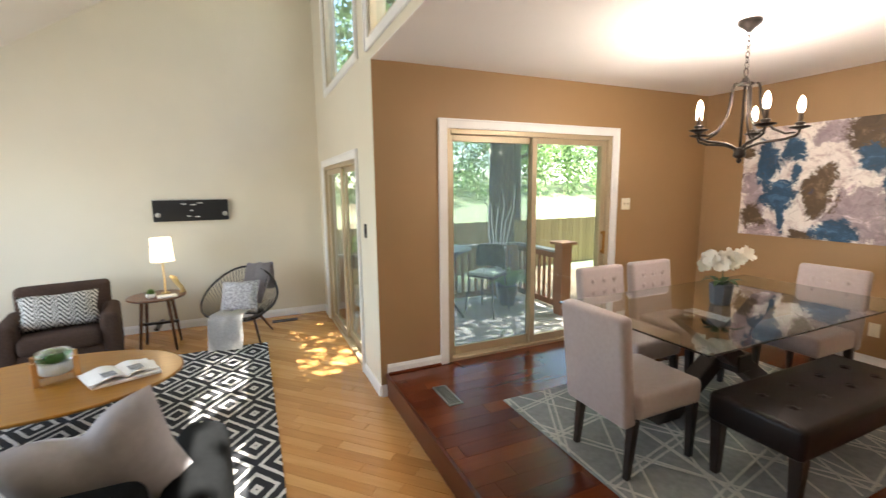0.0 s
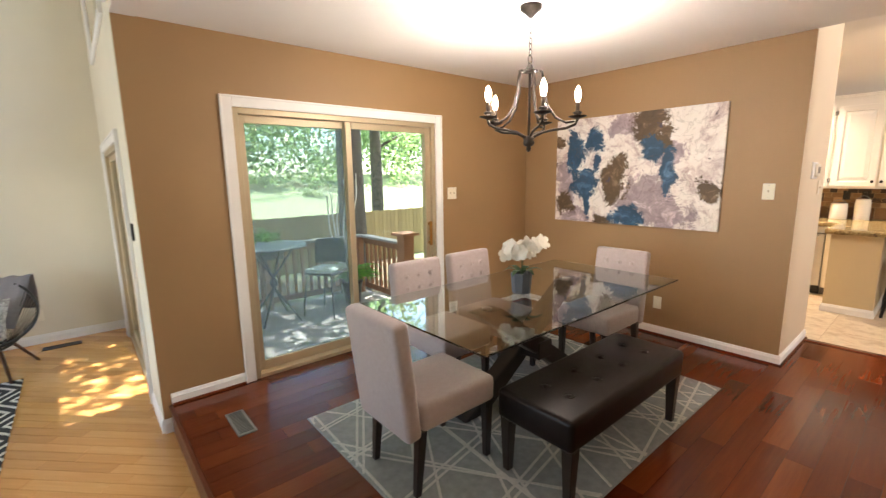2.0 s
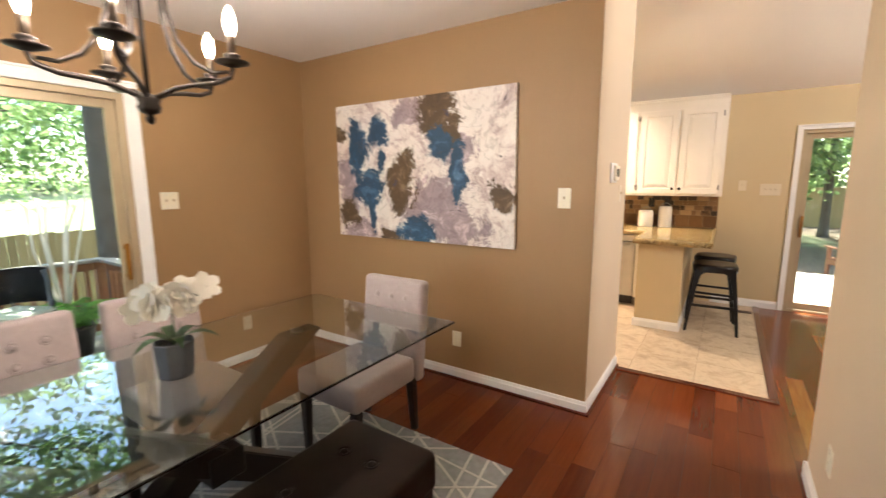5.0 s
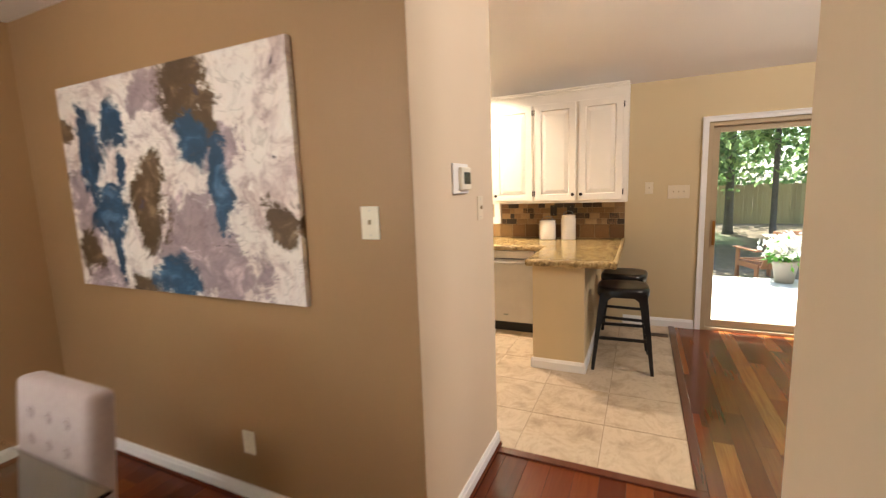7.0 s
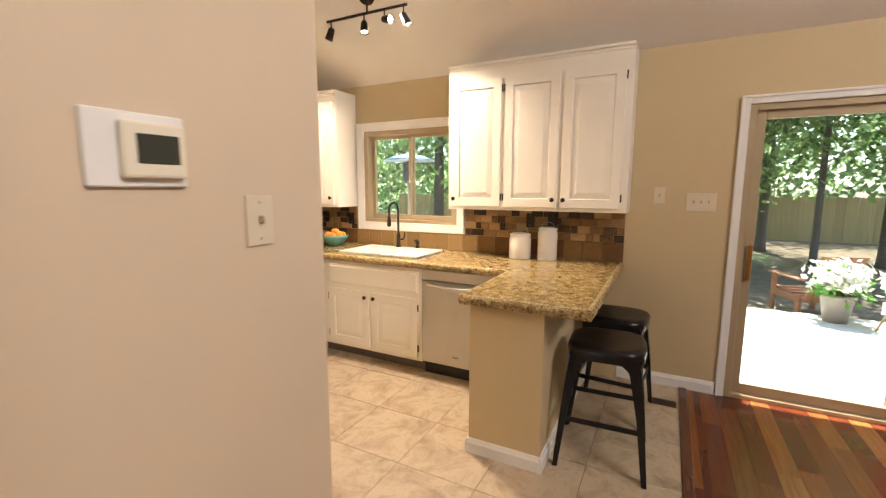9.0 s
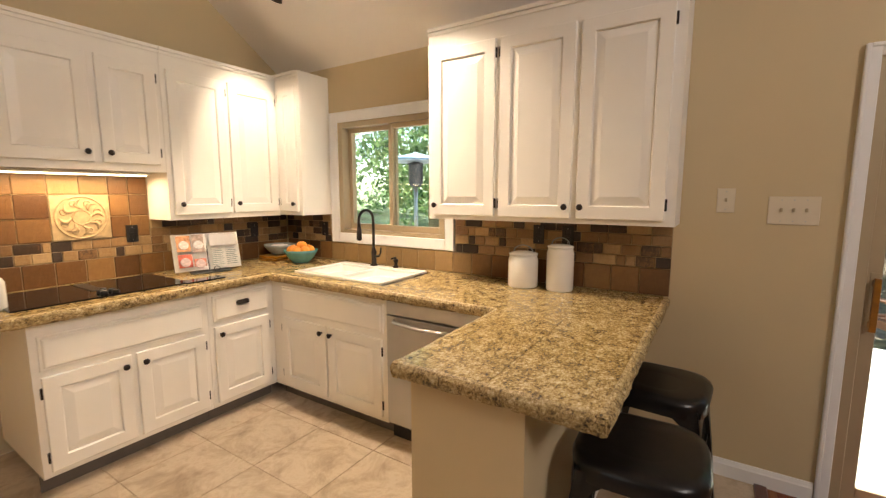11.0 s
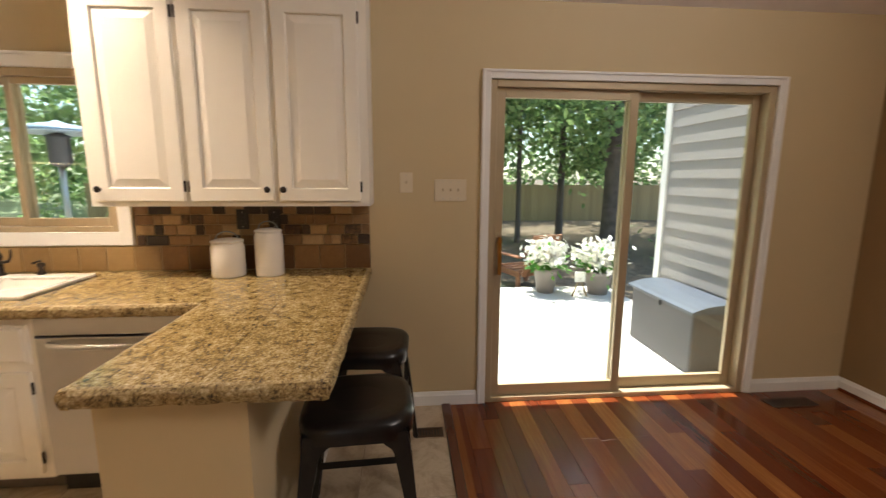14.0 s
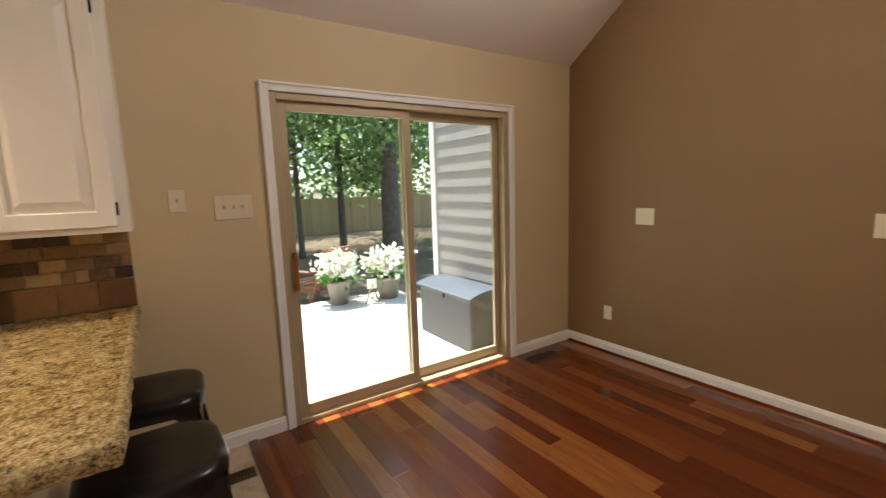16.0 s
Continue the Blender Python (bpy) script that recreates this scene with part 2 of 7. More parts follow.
# ---- the shell ----
NORTH, EAST, LZ, CEIL = 3.418, 8.178, -0.19, 2.53
KN = 3.38                                       # kitchen's north wall
PX, PY = 4.657, 0.829                           # corner of the picture wall
RW = -0.28                                      # passage's south wall
SOUTH = -3.01
vault = lambda x: 2.465 + 0.70 * (EAST - x)
lvault = lambda x: 2.98 + 0.645 * (x + 2.507)
D1 = (1.425, 3.26, 0.0, 2.045)
D2 = (-2.276, -0.469, 0.0, 2.031)
D3 = (4.03, 5.87, LZ, 1.83)
KW = (1.665, 2.70, 1.145, 2.03)

structure("wall_dining", holed("x", NORTH, NORTH + 0.16, 0.925, PX, LZ, CEIL, [D1]), M_BROWN, "tan painted wall with a sliding glass door")
structure("wall_dining_edge", boxes((0.803, NORTH, LZ, 0.925, NORTH + 0.004, CEIL)), M_BROWN, "tan painted strip of the corner")
structure("wall_living_east", holed("y", 0.80, 0.925, NORTH + 0.004, 6.3, LZ, CEIL, [D3]), M_CREAM, "cream painted wall with a sliding door")
LW = [(3.88, 5.40, 2.70, 4.25), (1.85, 3.44, 2.68, 4.25)]
structure("wall_living_high", holed("y", 0.80, 0.925, -0.28, 6.3, CEIL, 5.15, LW), M_CREAM, "cream painted upper wall with high windows")
structure("wall_living_north", boxes((-3.6, 6.3, LZ, 0.925, 6.42, 5.15)), M_CREAM, "cream painted tall wall")
# unseen wall; its opening is made up to hold the cool fill lamp
structure("wall_living_west", holed("y", -3.72, -3.6, -0.28, 6.42, LZ, 5.15, [(1.6, 5.2, 0.5, 2.1)]), M_CREAM, "cream painted wall with a wide window opening")
structure("wall_picture", boxes((PX, PY, 0, PX + 0.004, NORTH, CEIL), (PX + 0.004, PY + 0.12, 0, PX + 0.12, NORTH, 5.1)), M_BROWN, "tan painted wall behind a large picture")
structure("wall_thermostat", boxes((PX + 0.004, PY, 0, 5.557, PY + 0.12, 5.1)), M_BEIGE, "beige painted wall with a thermostat")
structure("wall_kitchen_west", boxes((5.437, PY + 0.12, 0, 5.557, KN, 5.1)), M_BEIGE, "beige painted wall")
structure("wall_kitchen_north", boxes((PX + 0.12, KN, 0, EAST + 0.16, KN + 0.15, 5.1)), M_SAND, "yellow-beige painted gable wall")
structure("wall_east", holed("y", EAST, EAST + 0.16, SOUTH - 0.12, KN, -0.1, 2.6, [D2, KW]), M_SAND, "beige painted wall with window and sliding door")
# the high opening is added out of view for the warm fill lamp
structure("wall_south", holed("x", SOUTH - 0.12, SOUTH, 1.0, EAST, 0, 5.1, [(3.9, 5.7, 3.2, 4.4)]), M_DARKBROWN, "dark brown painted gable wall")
structure("wall_passage", boxes((-3.6, RW - 0.12, LZ, PX, RW, 5.1)), M_BEIGE, "beige painted wall end of the passage")
structure("wall_family_west", boxes((0.88, SOUTH - 0.12, 0, 1.0, RW - 0.12, 5.1)), M_BEIGE, "beige painted wall")
structure("ceiling_dining", boxes((0.925, RW, CEIL, PX, NORTH + 0.16, CEIL + 0.1), (0.80, RW, CEIL - 0.004, 0.925, NORTH, CEIL)), M_CEIL, "flat white dining ceiling")
structure("wall_over_dining", boxes((PX - 0.1, RW, CEIL + 0.1, PX, PY + 0.12, 5.1)), M_BEIGE, "beige painted wall above the opening")


def slab(x0, x1, f, y0, y1, t=0.12):
    bm = bmesh.new()
    c = [(x0, f(x0)), (x1, f(x1)), (x1, f(x1) + t), (x0, f(x0) + t)]
    a = [bm.verts.new((x, y0, z)) for x, z in c]
    b = [bm.verts.new((x, y1, z)) for x, z in c]
    bm.faces.new(a)
    bm.faces.new(b[::-1])
    for i in range(4):
        bm.faces.new((a[i], a[(i + 1) % 4], b[(i + 1) % 4], b[i]))
    return bm


structure("ceiling_vault", slab(PX - 0.1, EAST + 0.5, vault, SOUTH - 0.12, KN + 0.15), M_CEIL, "sloping white ceiling")
structure("ceiling_family", boxes((0.9, SOUTH - 0.12, vault(PX), PX - 0.1, RW, vault(PX) + 0.1)), M_CEIL, "white ceiling")
structure("ceiling_living", slab(-3.72, 0.95, lvault, RW - 0.12, 6.42), M_CEIL, "sloping white living room ceiling")
# ---- further materials ----
M_TAUPE = plain("taupe_linen", (0.37, 0.305, 0.295), 0.85, var=0.05, scale=40, fine=900, bumps=0.35, spec=0.2, sheen=0.3)
M_LEATHER = plain("dark_brown_leather", (0.011, 0.0065, 0.005), 0.36, var=0.3, scale=8, fine=320, bumps=0.3, spec=0.16)
M_GREYPOT = plain("grey_ceramic", (0.10, 0.11, 0.13), 0.45, var=0.08, scale=20)
M_PETAL = plain("white_petal", (0.85, 0.82, 0.74), 0.5, var=0.03, scale=30)
M_LEAF = plain("dark_leaf", (0.035, 0.09, 0.03), 0.45, var=0.3, scale=30)
M_CHROME = plain("brushed_steel", (0.55, 0.54, 0.52), 0.3, 0.95, var=0.05, scale=3, fine=400, bumps=0.05)
M_TABLEGLASS = glass("table_glass", (0.76, 0.84, 0.82))
M_TABLEGLASS.node_tree.nodes["Principled BSDF"].inputs["IOR"].default_value = 1.72
M_BULB = glow("lit_bulb", (1.0, 0.88, 0.66), 4.5)
M_CANDLE = plain("bronze_candle_sleeve", (0.12, 0.085, 0.06), 0.4, 0.5)
M_VENTMETAL = plain("brown_vent_metal", (0.10, 0.07, 0.05), 0.45, 0.6)
M_RUGBORDER = plain("grey_rug_pile", (0.27, 0.285, 0.28), 0.95, var=0.12, scale=25, fine=700, bumps=0.5, spec=0.1)
M_RUGLINE = plain("pale_rug_pile", (0.52, 0.51, 0.48), 0.95, var=0.1, scale=60, fine=700, bumps=0.5, spec=0.1)


def art_material():
    m, nt, b = material("abstract_painting")
    v = coords(nt)
    warp = noise_tex(nt, v, 2.2, 4.0, 0.6)
    add = nt.nodes.new("ShaderNodeVectorMath")
    add.operation = "MULTIPLY_ADD"
    add.inputs[1].default_value = (0.35, 0.35, 0.35)
    nt.links.new(warp.outputs[1], add.inputs[0])
    nt.links.new(v, add.inputs[2])

    def layer(base, scale, seed, lo, hi, colour, distortion=0.4):
        off = nt.nodes.new("ShaderNodeVectorMath")
        off.inputs[1].default_value = (seed, seed * 1.7, seed * 0.6)
        nt.links.new(add.outputs[0], off.inputs[0])
        n = noise_tex(nt, off.outputs[0], scale, 5.0, 0.62, distortion)
        mask = ramp(nt, n.outputs[0], [(lo, (0, 0, 0)), (hi, (1, 1, 1))])
        mx = nt.nodes.new("ShaderNodeMix")
        mx.data_type = "RGBA"
        nt.links.new(mask, mx.inputs[0])
        nt.links.new(base, mx.inputs[6])
        mx.inputs[7].default_value = (*colour, 1)
        return mx.outputs[2]
    n0 = noise_tex(nt, add.outputs[0], 6.0, 6.0, 0.7, 0.8)
    col = ramp(nt, n0.outputs[0], [(0.30, (0.34, 0.25, 0.24)), (0.40, (0.56, 0.46, 0.44)), (0.50, (0.75, 0.68, 0.63)), (0.70, (0.80, 0.75, 0.70))])
    edge = noise_tex(nt, v, 7.0, 6.0, 0.75, 0.6)

    def blot(base, spots, colour, soft=0.045):
        """Ragged blots of paint: spots are u, v from the top left, and the two radii."""
        for u, w, ru, rv in spots:
            d = nt.nodes.new("ShaderNodeVectorMath")
            d.operation = "MULTIPLY_ADD"
            d.inputs[1].default_value = (1 / ru, 0, 1 / rv)
            cx, cz = -0.815 + 1.63 * u + 0.175, 0.533 - 1.066 * w + 0.175
            d.inputs[2].default_value = (-cx / ru, 0, -cz / rv)
            nt.links.new(add.outputs[0], d.inputs[0])
            ln = nt.nodes.new("ShaderNodeVectorMath")
            ln.operation = "LENGTH"
            nt.links.new(d.outputs[0], ln.inputs[0])
            k = nt.nodes.new("ShaderNodeMath")
            k.operation = "MULTIPLY_ADD"
            k.inputs[1].default_value = 3.2
            nt.links.new(edge.outputs[0], k.inputs[0])
            nt.links.new(ln.outputs[1], k.inputs[2])
            half = nt.nodes.new("ShaderNodeMath")
            half.operation = "MULTIPLY"
            half.inputs[1].default_value = 0.36
            nt.links.new(k.outputs[0], half.inputs[0])
            mask = ramp(nt, half.outputs[0], [(0.90, (1, 1, 1)), (0.90 + soft, (0, 0, 0))])
            mx = nt.nodes.new("ShaderNodeMix")
            mx.data_type = "RGBA"
            nt.links.new(mask, mx.inputs[0])
            nt.links.new(base, mx.inputs[6])
            tone = ramp(nt, n0.outputs[0], [(0.3, tuple(c * 0.6 for c in colour)), (0.55, colour), (0.75, tuple(min(1, c * 2.4 + 0.06) for c in colour))])
            nt.links.new(tone, mx.inputs[7])
            base = mx.outputs[2]
        return base
    col = blot(col, [(0.62, 0.72, 0.26, 0.20), (0.72, 0.88, 0.22, 0.16), (0.08, 0.60, 0.14, 0.22), (0.15, 0.93, 0.22, 0.10), (0.45, 0.10, 0.16, 0.10), (0.75, 0.38, 0.14, 0.15)], (0.36, 0.28, 0.30), 0.09)
    col = blot(col, [(0.62, 0.10, 0.17, 0.17), (0.43, 0.57, 0.13, 0.17), (0.05, 0.82, 0.12, 0.12), (0.95, 0.66, 0.09, 0.09), (0.68, 0.26, 0.10, 0.10), (0.36, 0.97, 0.12, 0.07), (0.02, 0.20, 0.05, 0.08)], (0.095, 0.055, 0.022), 0.10)
    col = blot(col, [(0.13, 0.33, 0.09, 0.20), (0.27, 0.25, 0.12, 0.13), (0.21, 0.60, 0.15, 0.14), (0.25, 0.80, 0.05, 0.18), (0.28, 0.44, 0.05, 0.07), (0.50, 0.92, 0.14, 0.11), (0.63, 0.33, 0.09, 0.15), (0.74, 0.52, 0.07, 0.17)], (0.016, 0.062, 0.125), 0.13)
    col = layer(col, 6.5, 41.0, 0.66, 0.70, (0.06, 0.045, 0.06))
    vein = noise_tex(nt, add.outputs[0], 3.2, 3.0, 0.55, 1.2)
    vm = ramp(nt, vein.outputs[0], [(0.455, (0, 0, 0)), (0.47, (0.3, 0.3, 0.3)), (0.485, (0, 0, 0)), (0.60, (0, 0, 0)), (0.615, (0.15, 0.15, 0.15)), (0.63, (0, 0, 0))])
    mv = nt.nodes.new("ShaderNodeMix")
    mv.data_type = "RGBA"
    nt.links.new(vm, mv.inputs[0])
    nt.links.new(col, mv.inputs[6])
    mv.inputs[7].default_value = (0.10, 0.06, 0.045, 1)
    col = mv.outputs[2]
    col = layer(col, 5.0, 57.0, 0.66, 0.72, (0.84, 0.80, 0.75))
    nt.links.new(col, b.inputs["Base Color"])
    b.inputs["Roughness"].default_value = 0.55
    f = noise_tex(nt, v, 30, 5)
    bump(nt, b, f.outputs[0], 0.4, 0.004)
    return m


M_ART = art_material()


def stone_floor():
    m, nt, b = material("beige_stone_tile")
    tone = random_tone(nt)
    off = nt.nodes.new("ShaderNodeVectorMath")
    off.operation = "SCALE"
    off.inputs[0].default_value = (13.0, 29.0, 7.0)
    nt.links.new(tone, off.inputs["Scale"])
    v = coords(nt, offset=off.outputs[0])
    n = noise_tex(nt, v, 5.0, 8.0, 0.7, 0.5)
    col = ramp(nt, n.outputs[0], [(0.28, (0.26, 0.19, 0.12)), (0.42, (0.42, 0.325, 0.22)), (0.56, (0.56, 0.46, 0.335)), (0.72, (0.38, 0.29, 0.19))])
    nt.links.new(col, b.inputs["Base Color"])
    b.inputs["Roughness"].default_value = 0.42
    bump(nt, b, n.outputs[0], 0.15, 0.006)
    return m


M_STONE = stone_floor()
M_GROUT = plain("brown_grout", (0.34, 0.265, 0.185), 0.85)

# ---- trim: baseboards and casings ----


def base_profile(bm, a, b, z, normal, h=0.10, t=0.016):
    """A stretch of baseboard from a to b (x, y) standing on z, proud along the normal, with a stepped top."""
    ax, ay = a
    bx, by = b
    nx, ny = normal
    prof = [(0, 0), (t, 0), (t, h * 0.72), (t * 0.75, h * 0.8), (t * 0.6, h * 0.9), (t * 0.35, h), (0, h)]
    r0 = [bm.verts.new((ax + nx * d, ay + ny * d, z + e)) for d, e in prof]
    r1 = [bm.verts.new((bx + nx * d, by + ny * d, z + e)) for d, e in prof]
    k = len(prof)
    for i in range(k):
        bm.faces.new((r0[i], r0[(i + 1) % k], r1[(i + 1) % k], r1[i]))
    bm.faces.new(r0[::-1])
    bm.faces.new(r1)


def baseboard(name, runs, z=0.0, h=0.085):
    bm = bmesh.new()
    for a, b, n in runs:
        base_profile(bm, a, b, z, n, h)
    return structure(name, bm, M_WHITE, "white painted baseboard", "baseboard")


CW, CW2 = 0.078, 0.052                        # casing widths
baseboard("baseboard_dining", [((0.858, NORTH), (1.345, NORTH), (0, -1)), ((3.34, NORTH), (PX, NORTH), (0, -1)), ((PX, NORTH - 0.016), (PX, PY - 0.016), (-1, 0)), ((PX - 0.0, PY), (5.557, PY), (0, -1))])
baseboard("baseboard_family", [((EAST, 0.25), (EAST, D2[1] + CW2 + 0.004), (-1, 0)), ((EAST, D2[0] - CW2 - 0.004), (EAST, SOUTH), (-1, 0)), ((EAST - 0.016, SOUTH), (1.0, SOUTH), (0, 1))], h=0.09)
baseboard("baseboard_passage", [((PX, RW), (-3.6, RW), (0, 1)), ((PX, RW - 0.12), (PX, RW + 0.016), (1, 0))])
baseboard("baseboard_living", [((0.80, 6.3), (-3.6, 6.3), (0, -1)), ((0.80, NORTH + 0.004), (0.80, 3.95), (-1, 0)), ((0.80, 5.95), (0.80, 6.3), (-1, 0)), ((0.80, NORTH), (0.858, NORTH), (0, -1))], LZ, 0.10)
shoe = bmesh.new()
for a, b, n in [((0.858, NORTH - 0.016), (1.345, NORTH - 0.016), (0, -1)), ((3.34, NORTH - 0.016), (PX - 0.016, NORTH - 0.016), (0, -1)), ((PX - 0.016, NORTH - 0.03), (PX - 0.016, PY - 0.03), (-1, 0)), ((PX - 0.03, PY - 0.016), (5.557, PY - 0.016), (0, -1)), ((EAST - 0.03, SOUTH + 0.016), (1.0, SOUTH + 0.016), (0, 1))]:
    base_profile(shoe, a, b, 0.0, n, 0.018, 0.014)
structure("trim_shoe", shoe, M_CHERRY, "cherry wood quarter round along the baseboards", "trim")


def opening(axis, face, back, out, hole, name, number, screen_first, label, casing=True, sill_z=None, wide=CW):
    """A two-panel sliding glass door or window with its casing. The wall runs along axis, its inner face at face, its outer at back; out is +1 or -1."""
    u0, u1, z0, z1 = hole

    def P(a, b, c, d, e, f):          # along, across (from the inner face, outwards), height
        ya, yb = face + out * c, face + out * d
        lo, hi = min(ya, yb), max(ya, yb)
        return (a, lo, e, b, hi, f) if axis == "x" else (lo, a, e, hi, b, f)
    root = thing(name, Matrix.Identity(4), label, "window" if "window" in name else "sliding door")
    root["kind"] = "structure"
    if casing:
        c0 = wide
        zb = z0 if sill_z is None else z0 - c0
        bm = boxes(P(u0 - c0, u0, -0.018, 0, zb, z1 + c0), P(u1, u1 + c0, -0.018, 0, zb, z1 + c0), P(u0, u1, -0.018, 0, z1, z1 + c0), bevel=0.003)
        for q in (P(u0 - c0, u0 - c0 + 0.016, -0.026, -0.018, zb, z1 + c0), P(u1 + c0 - 0.016, u1 + c0, -0.026, -0.018, zb, z1 + c0), P(u0 - c0 + 0.016, u1 + c0 - 0.016, -0.026, -0.018, z1 + c0 - 0.016, z1 + c0)):
            box(bm, *q, bevel=0.003)
        if sill_z is not None:
            box(bm, *P(u0, u1, -0.018, 0, z0 - c0, z0), bevel=0.003)
        part("casing", bm, M_WHITE, root, "white painted moulded casing")
    depth = abs(back - face)
    f = 0.042
    part("frame", boxes(P(u0, u0 + f, 0.0, depth, z0, z1), P(u1 - f, u1, 0.0, depth, z0, z1), P(u0 + f, u1 - f, 0.0, depth, z1 - f, z1), P(u0 + f, u1 - f, 0.0, depth, z0, z0 + 0.03), bevel=0.003), M_TAN, root, "tan metal door frame")
    if name[:6] == "window" and number == 5:
        pane = part("pane", boxes(P(u0 + f - 0.006, u1 - f + 0.006, 0.05, 0.054, z0 + 0.024, z1 - f + 0.006)), M_HIGHPANE, root)
        pane.visible_shadow = False
        return root
    mid = (u0 + u1) / 2
    s = 0.055 if z1 - z0 > 1.3 else 0.035
    lo = z0 + 0.03
    for k, (a, b, near) in enumerate(((u0 + f, mid + s / 2, screen_first), (mid - s / 2, u1 - f, not screen_first))):
        c = 0.03 if near else 0.075
        d = c + 0.032
        sash = part("sash", boxes(P(a, a + s, c, d, lo, z1 - f), P(b - s, b, c, d, lo, z1 - f), P(a + s, b - s, c, d, z1 - f - s, z1 - f), P(a + s, b - s, c, d, lo, lo + s * 1.35), bevel=0.003), M_TAN, root)
        pane = part("pane", boxes(P(a + s - 0.006, b - s + 0.006, c + 0.013, c + 0.017, lo + s * 1.35 - 0.006, z1 - f - s + 0.006)), M_PANE if k or number != 1 else M_MESHPANE, sash)
        pane.visible_shadow = False
    return root


opening("x", NORTH, NORTH + 0.16, 1, D1, "door_1", 1, False, "closed sliding glass door with tan metal frame", True)
opening("y", EAST, EAST + 0.16, 1, D2, "door_2", 2, False, "closed sliding glass door with tan metal frame", True, None, CW2)
opening("y", 0.80, 0.925, 1, D3, "door_3", 3, False, "sliding glass door with tan metal frame", True)
opening("y", EAST, EAST + 0.16, 1, KW, "window_1", 4, True, "sliding kitchen window with tan metal frame", True, 1.0)
for k, (a, b, c, d) in enumerate(LW):
    opening("y", 0.80, 0.925, 1, (a, b, c, d), "window_%d" % (k + 2), 5, False, "high fixed window with white casing", True, 1.0)

# door pulls
for nm, m in (("door_pull", pose(3.185, NORTH + 0.01, 0.98)), ("door_pull", pose(EAST + 0.01, D2[1] - 0.075, 0.98, 0, 0, -90))):
    t = thing(nm, m, "wooden pull handle on a tan metal plate", "handle")
    part("plate", boxes((-0.018, 0.018, -0.14, 0.018, 0.026, 0.14), bevel=0.003), M_TAN, t)
    part("grip", boxes((-0.012, -0.03, -0.12, 0.012, -0.008, 0.12), (-0.010, -0.01, -0.11, 0.010, 0.02, -0.08), (-0.010, -0.01, 0.08, 0.010, 0.02, 0.11), bevel=0.004, seg=2), M_TABLEWOOD, t, "worn varnished wood grip")

# ---- switches, outlets, thermostat ----


def plate(kind, x, y, z, rz, w=0.075, h=0.118, gangs=1, mat=None, label=""):
    """A wall plate whose back is at the wall; it faces local -y."""
    t = thing(kind, pose(x, y, z, 0, 0, rz), label, "switch" if "switch" in kind else "outlet")
    mt = mat or M_IVORY
    part("cover", boxes((-w / 2, -0.006, -h / 2, w / 2, 0, h / 2), bevel=0.0025, seg=2), mt, t)
    for g in range(gangs):
        u = (g - (gangs - 1) / 2) * 0.046
        if "switch" in kind:
            part("toggle", boxes((u - 0.005, -0.017, -0.006, u + 0.005, -0.0055, 0.012), bevel=0.002), M_TAN, t, "tan toggle")
        elif "blank" not in kind:
            for dz in (-0.021, 0.021):
                part("socket", boxes((u - 0.016, -0.0085, dz - 0.014, u + 0.016, -0.0055, dz + 0.014), bevel=0.004), mt, t)
        for dz in (-h / 2 + 0.016, h / 2 - 0.016):
            bm = bmesh.new()
            lathe(bm, [(0.003, 0), (0.003, 0.0015), (0.001, 0.002)], 8)
            part("screw", bm, M_CHROME, t, m=pose(u, -0.0058, dz, 90))
    return t


M_PLATE = plain("almond_plastic", (0.70, 0.61, 0.46), 0.35, var=0.02, bumps=0.0)
plate("light_switch", 3.475, NORTH, 1.365, 0, 0.118, 0.118, 2, label="ivory double switch plate on the tan wall")
plate("outlet", 3.982, NORTH, 0.331, 0, label="ivory outlet low on the tan wall")
plate("outlet", PX, 1.793, 0.316, -90, label="ivory outlet low on the tan wall")
plate("light_switch", PX, 1.014, 1.385, -90, 0.08, 0.125, label="ivory switch plate beside the picture")
plate("light_switch", 5.345, PY, 1.40, 0, mat=M_PLATE, label="almond switch on the beige wall")
plate("light_switch", EAST, 0.03, 1.43, -90, mat=M_PLATE, label="almond single plate on the beige wall")
plate("light_switch", EAST, -0.235, 1.385, -90, 0.19, 0.13, 3, mat=M_PLATE, label="almond triple switch plate on the beige wall")
plate("blank_plate", 7.437, SOUTH, 1.185, 180, 0.15, 0.128, 0, label="blank ivory cover plate on the brown wall")
plate("blank_plate", 6.08, SOUTH, 1.18, 180, 0.15, 0.128, 0, label="blank ivory cover plate on the brown wall")
plate("outlet", 7.748, SOUTH, 0.35, 180, label="ivory outlet low on the brown wall")
plate("outlet", 4.25, RW, 0.33, 180, label="ivory outlet low on the passage wall")
t = thing("keypad", pose(0.80, 3.745, 1.19, 0, 0, -90), "black keypad remote on the cream wall", "keypad")
part("body", boxes((-0.022, -0.016, -0.06, 0.022, 0, 0.06), bevel=0.004, seg=2), M_BLACK, t)
part("button", boxes((-0.012, -0.019, -0.03, 0.012, -0.0155, 0.03), bevel=0.002), M_GREYPOT, t)
t = thing("thermostat", pose(5.088, PY, 1.543), "white digital thermostat with a dark screen", "thermostat")
part("base", boxes((-0.085, -0.012, -0.066, 0.085, 0, 0.066), bevel=0.003), M_WHITE, t)
part("body", boxes((-0.035, -0.03, -0.05, 0.077, -0.012, 0.05), bevel=0.006, seg=2), M_IVORY, t)
part("screen", boxes((-0.012, -0.0325, -0.024, 0.062, -0.0295, 0.028), bevel=0.001), plain("lcd_screen", (0.05, 0.055, 0.045), 0.15, bumps=0), t, "dark grey display")

# floor vents


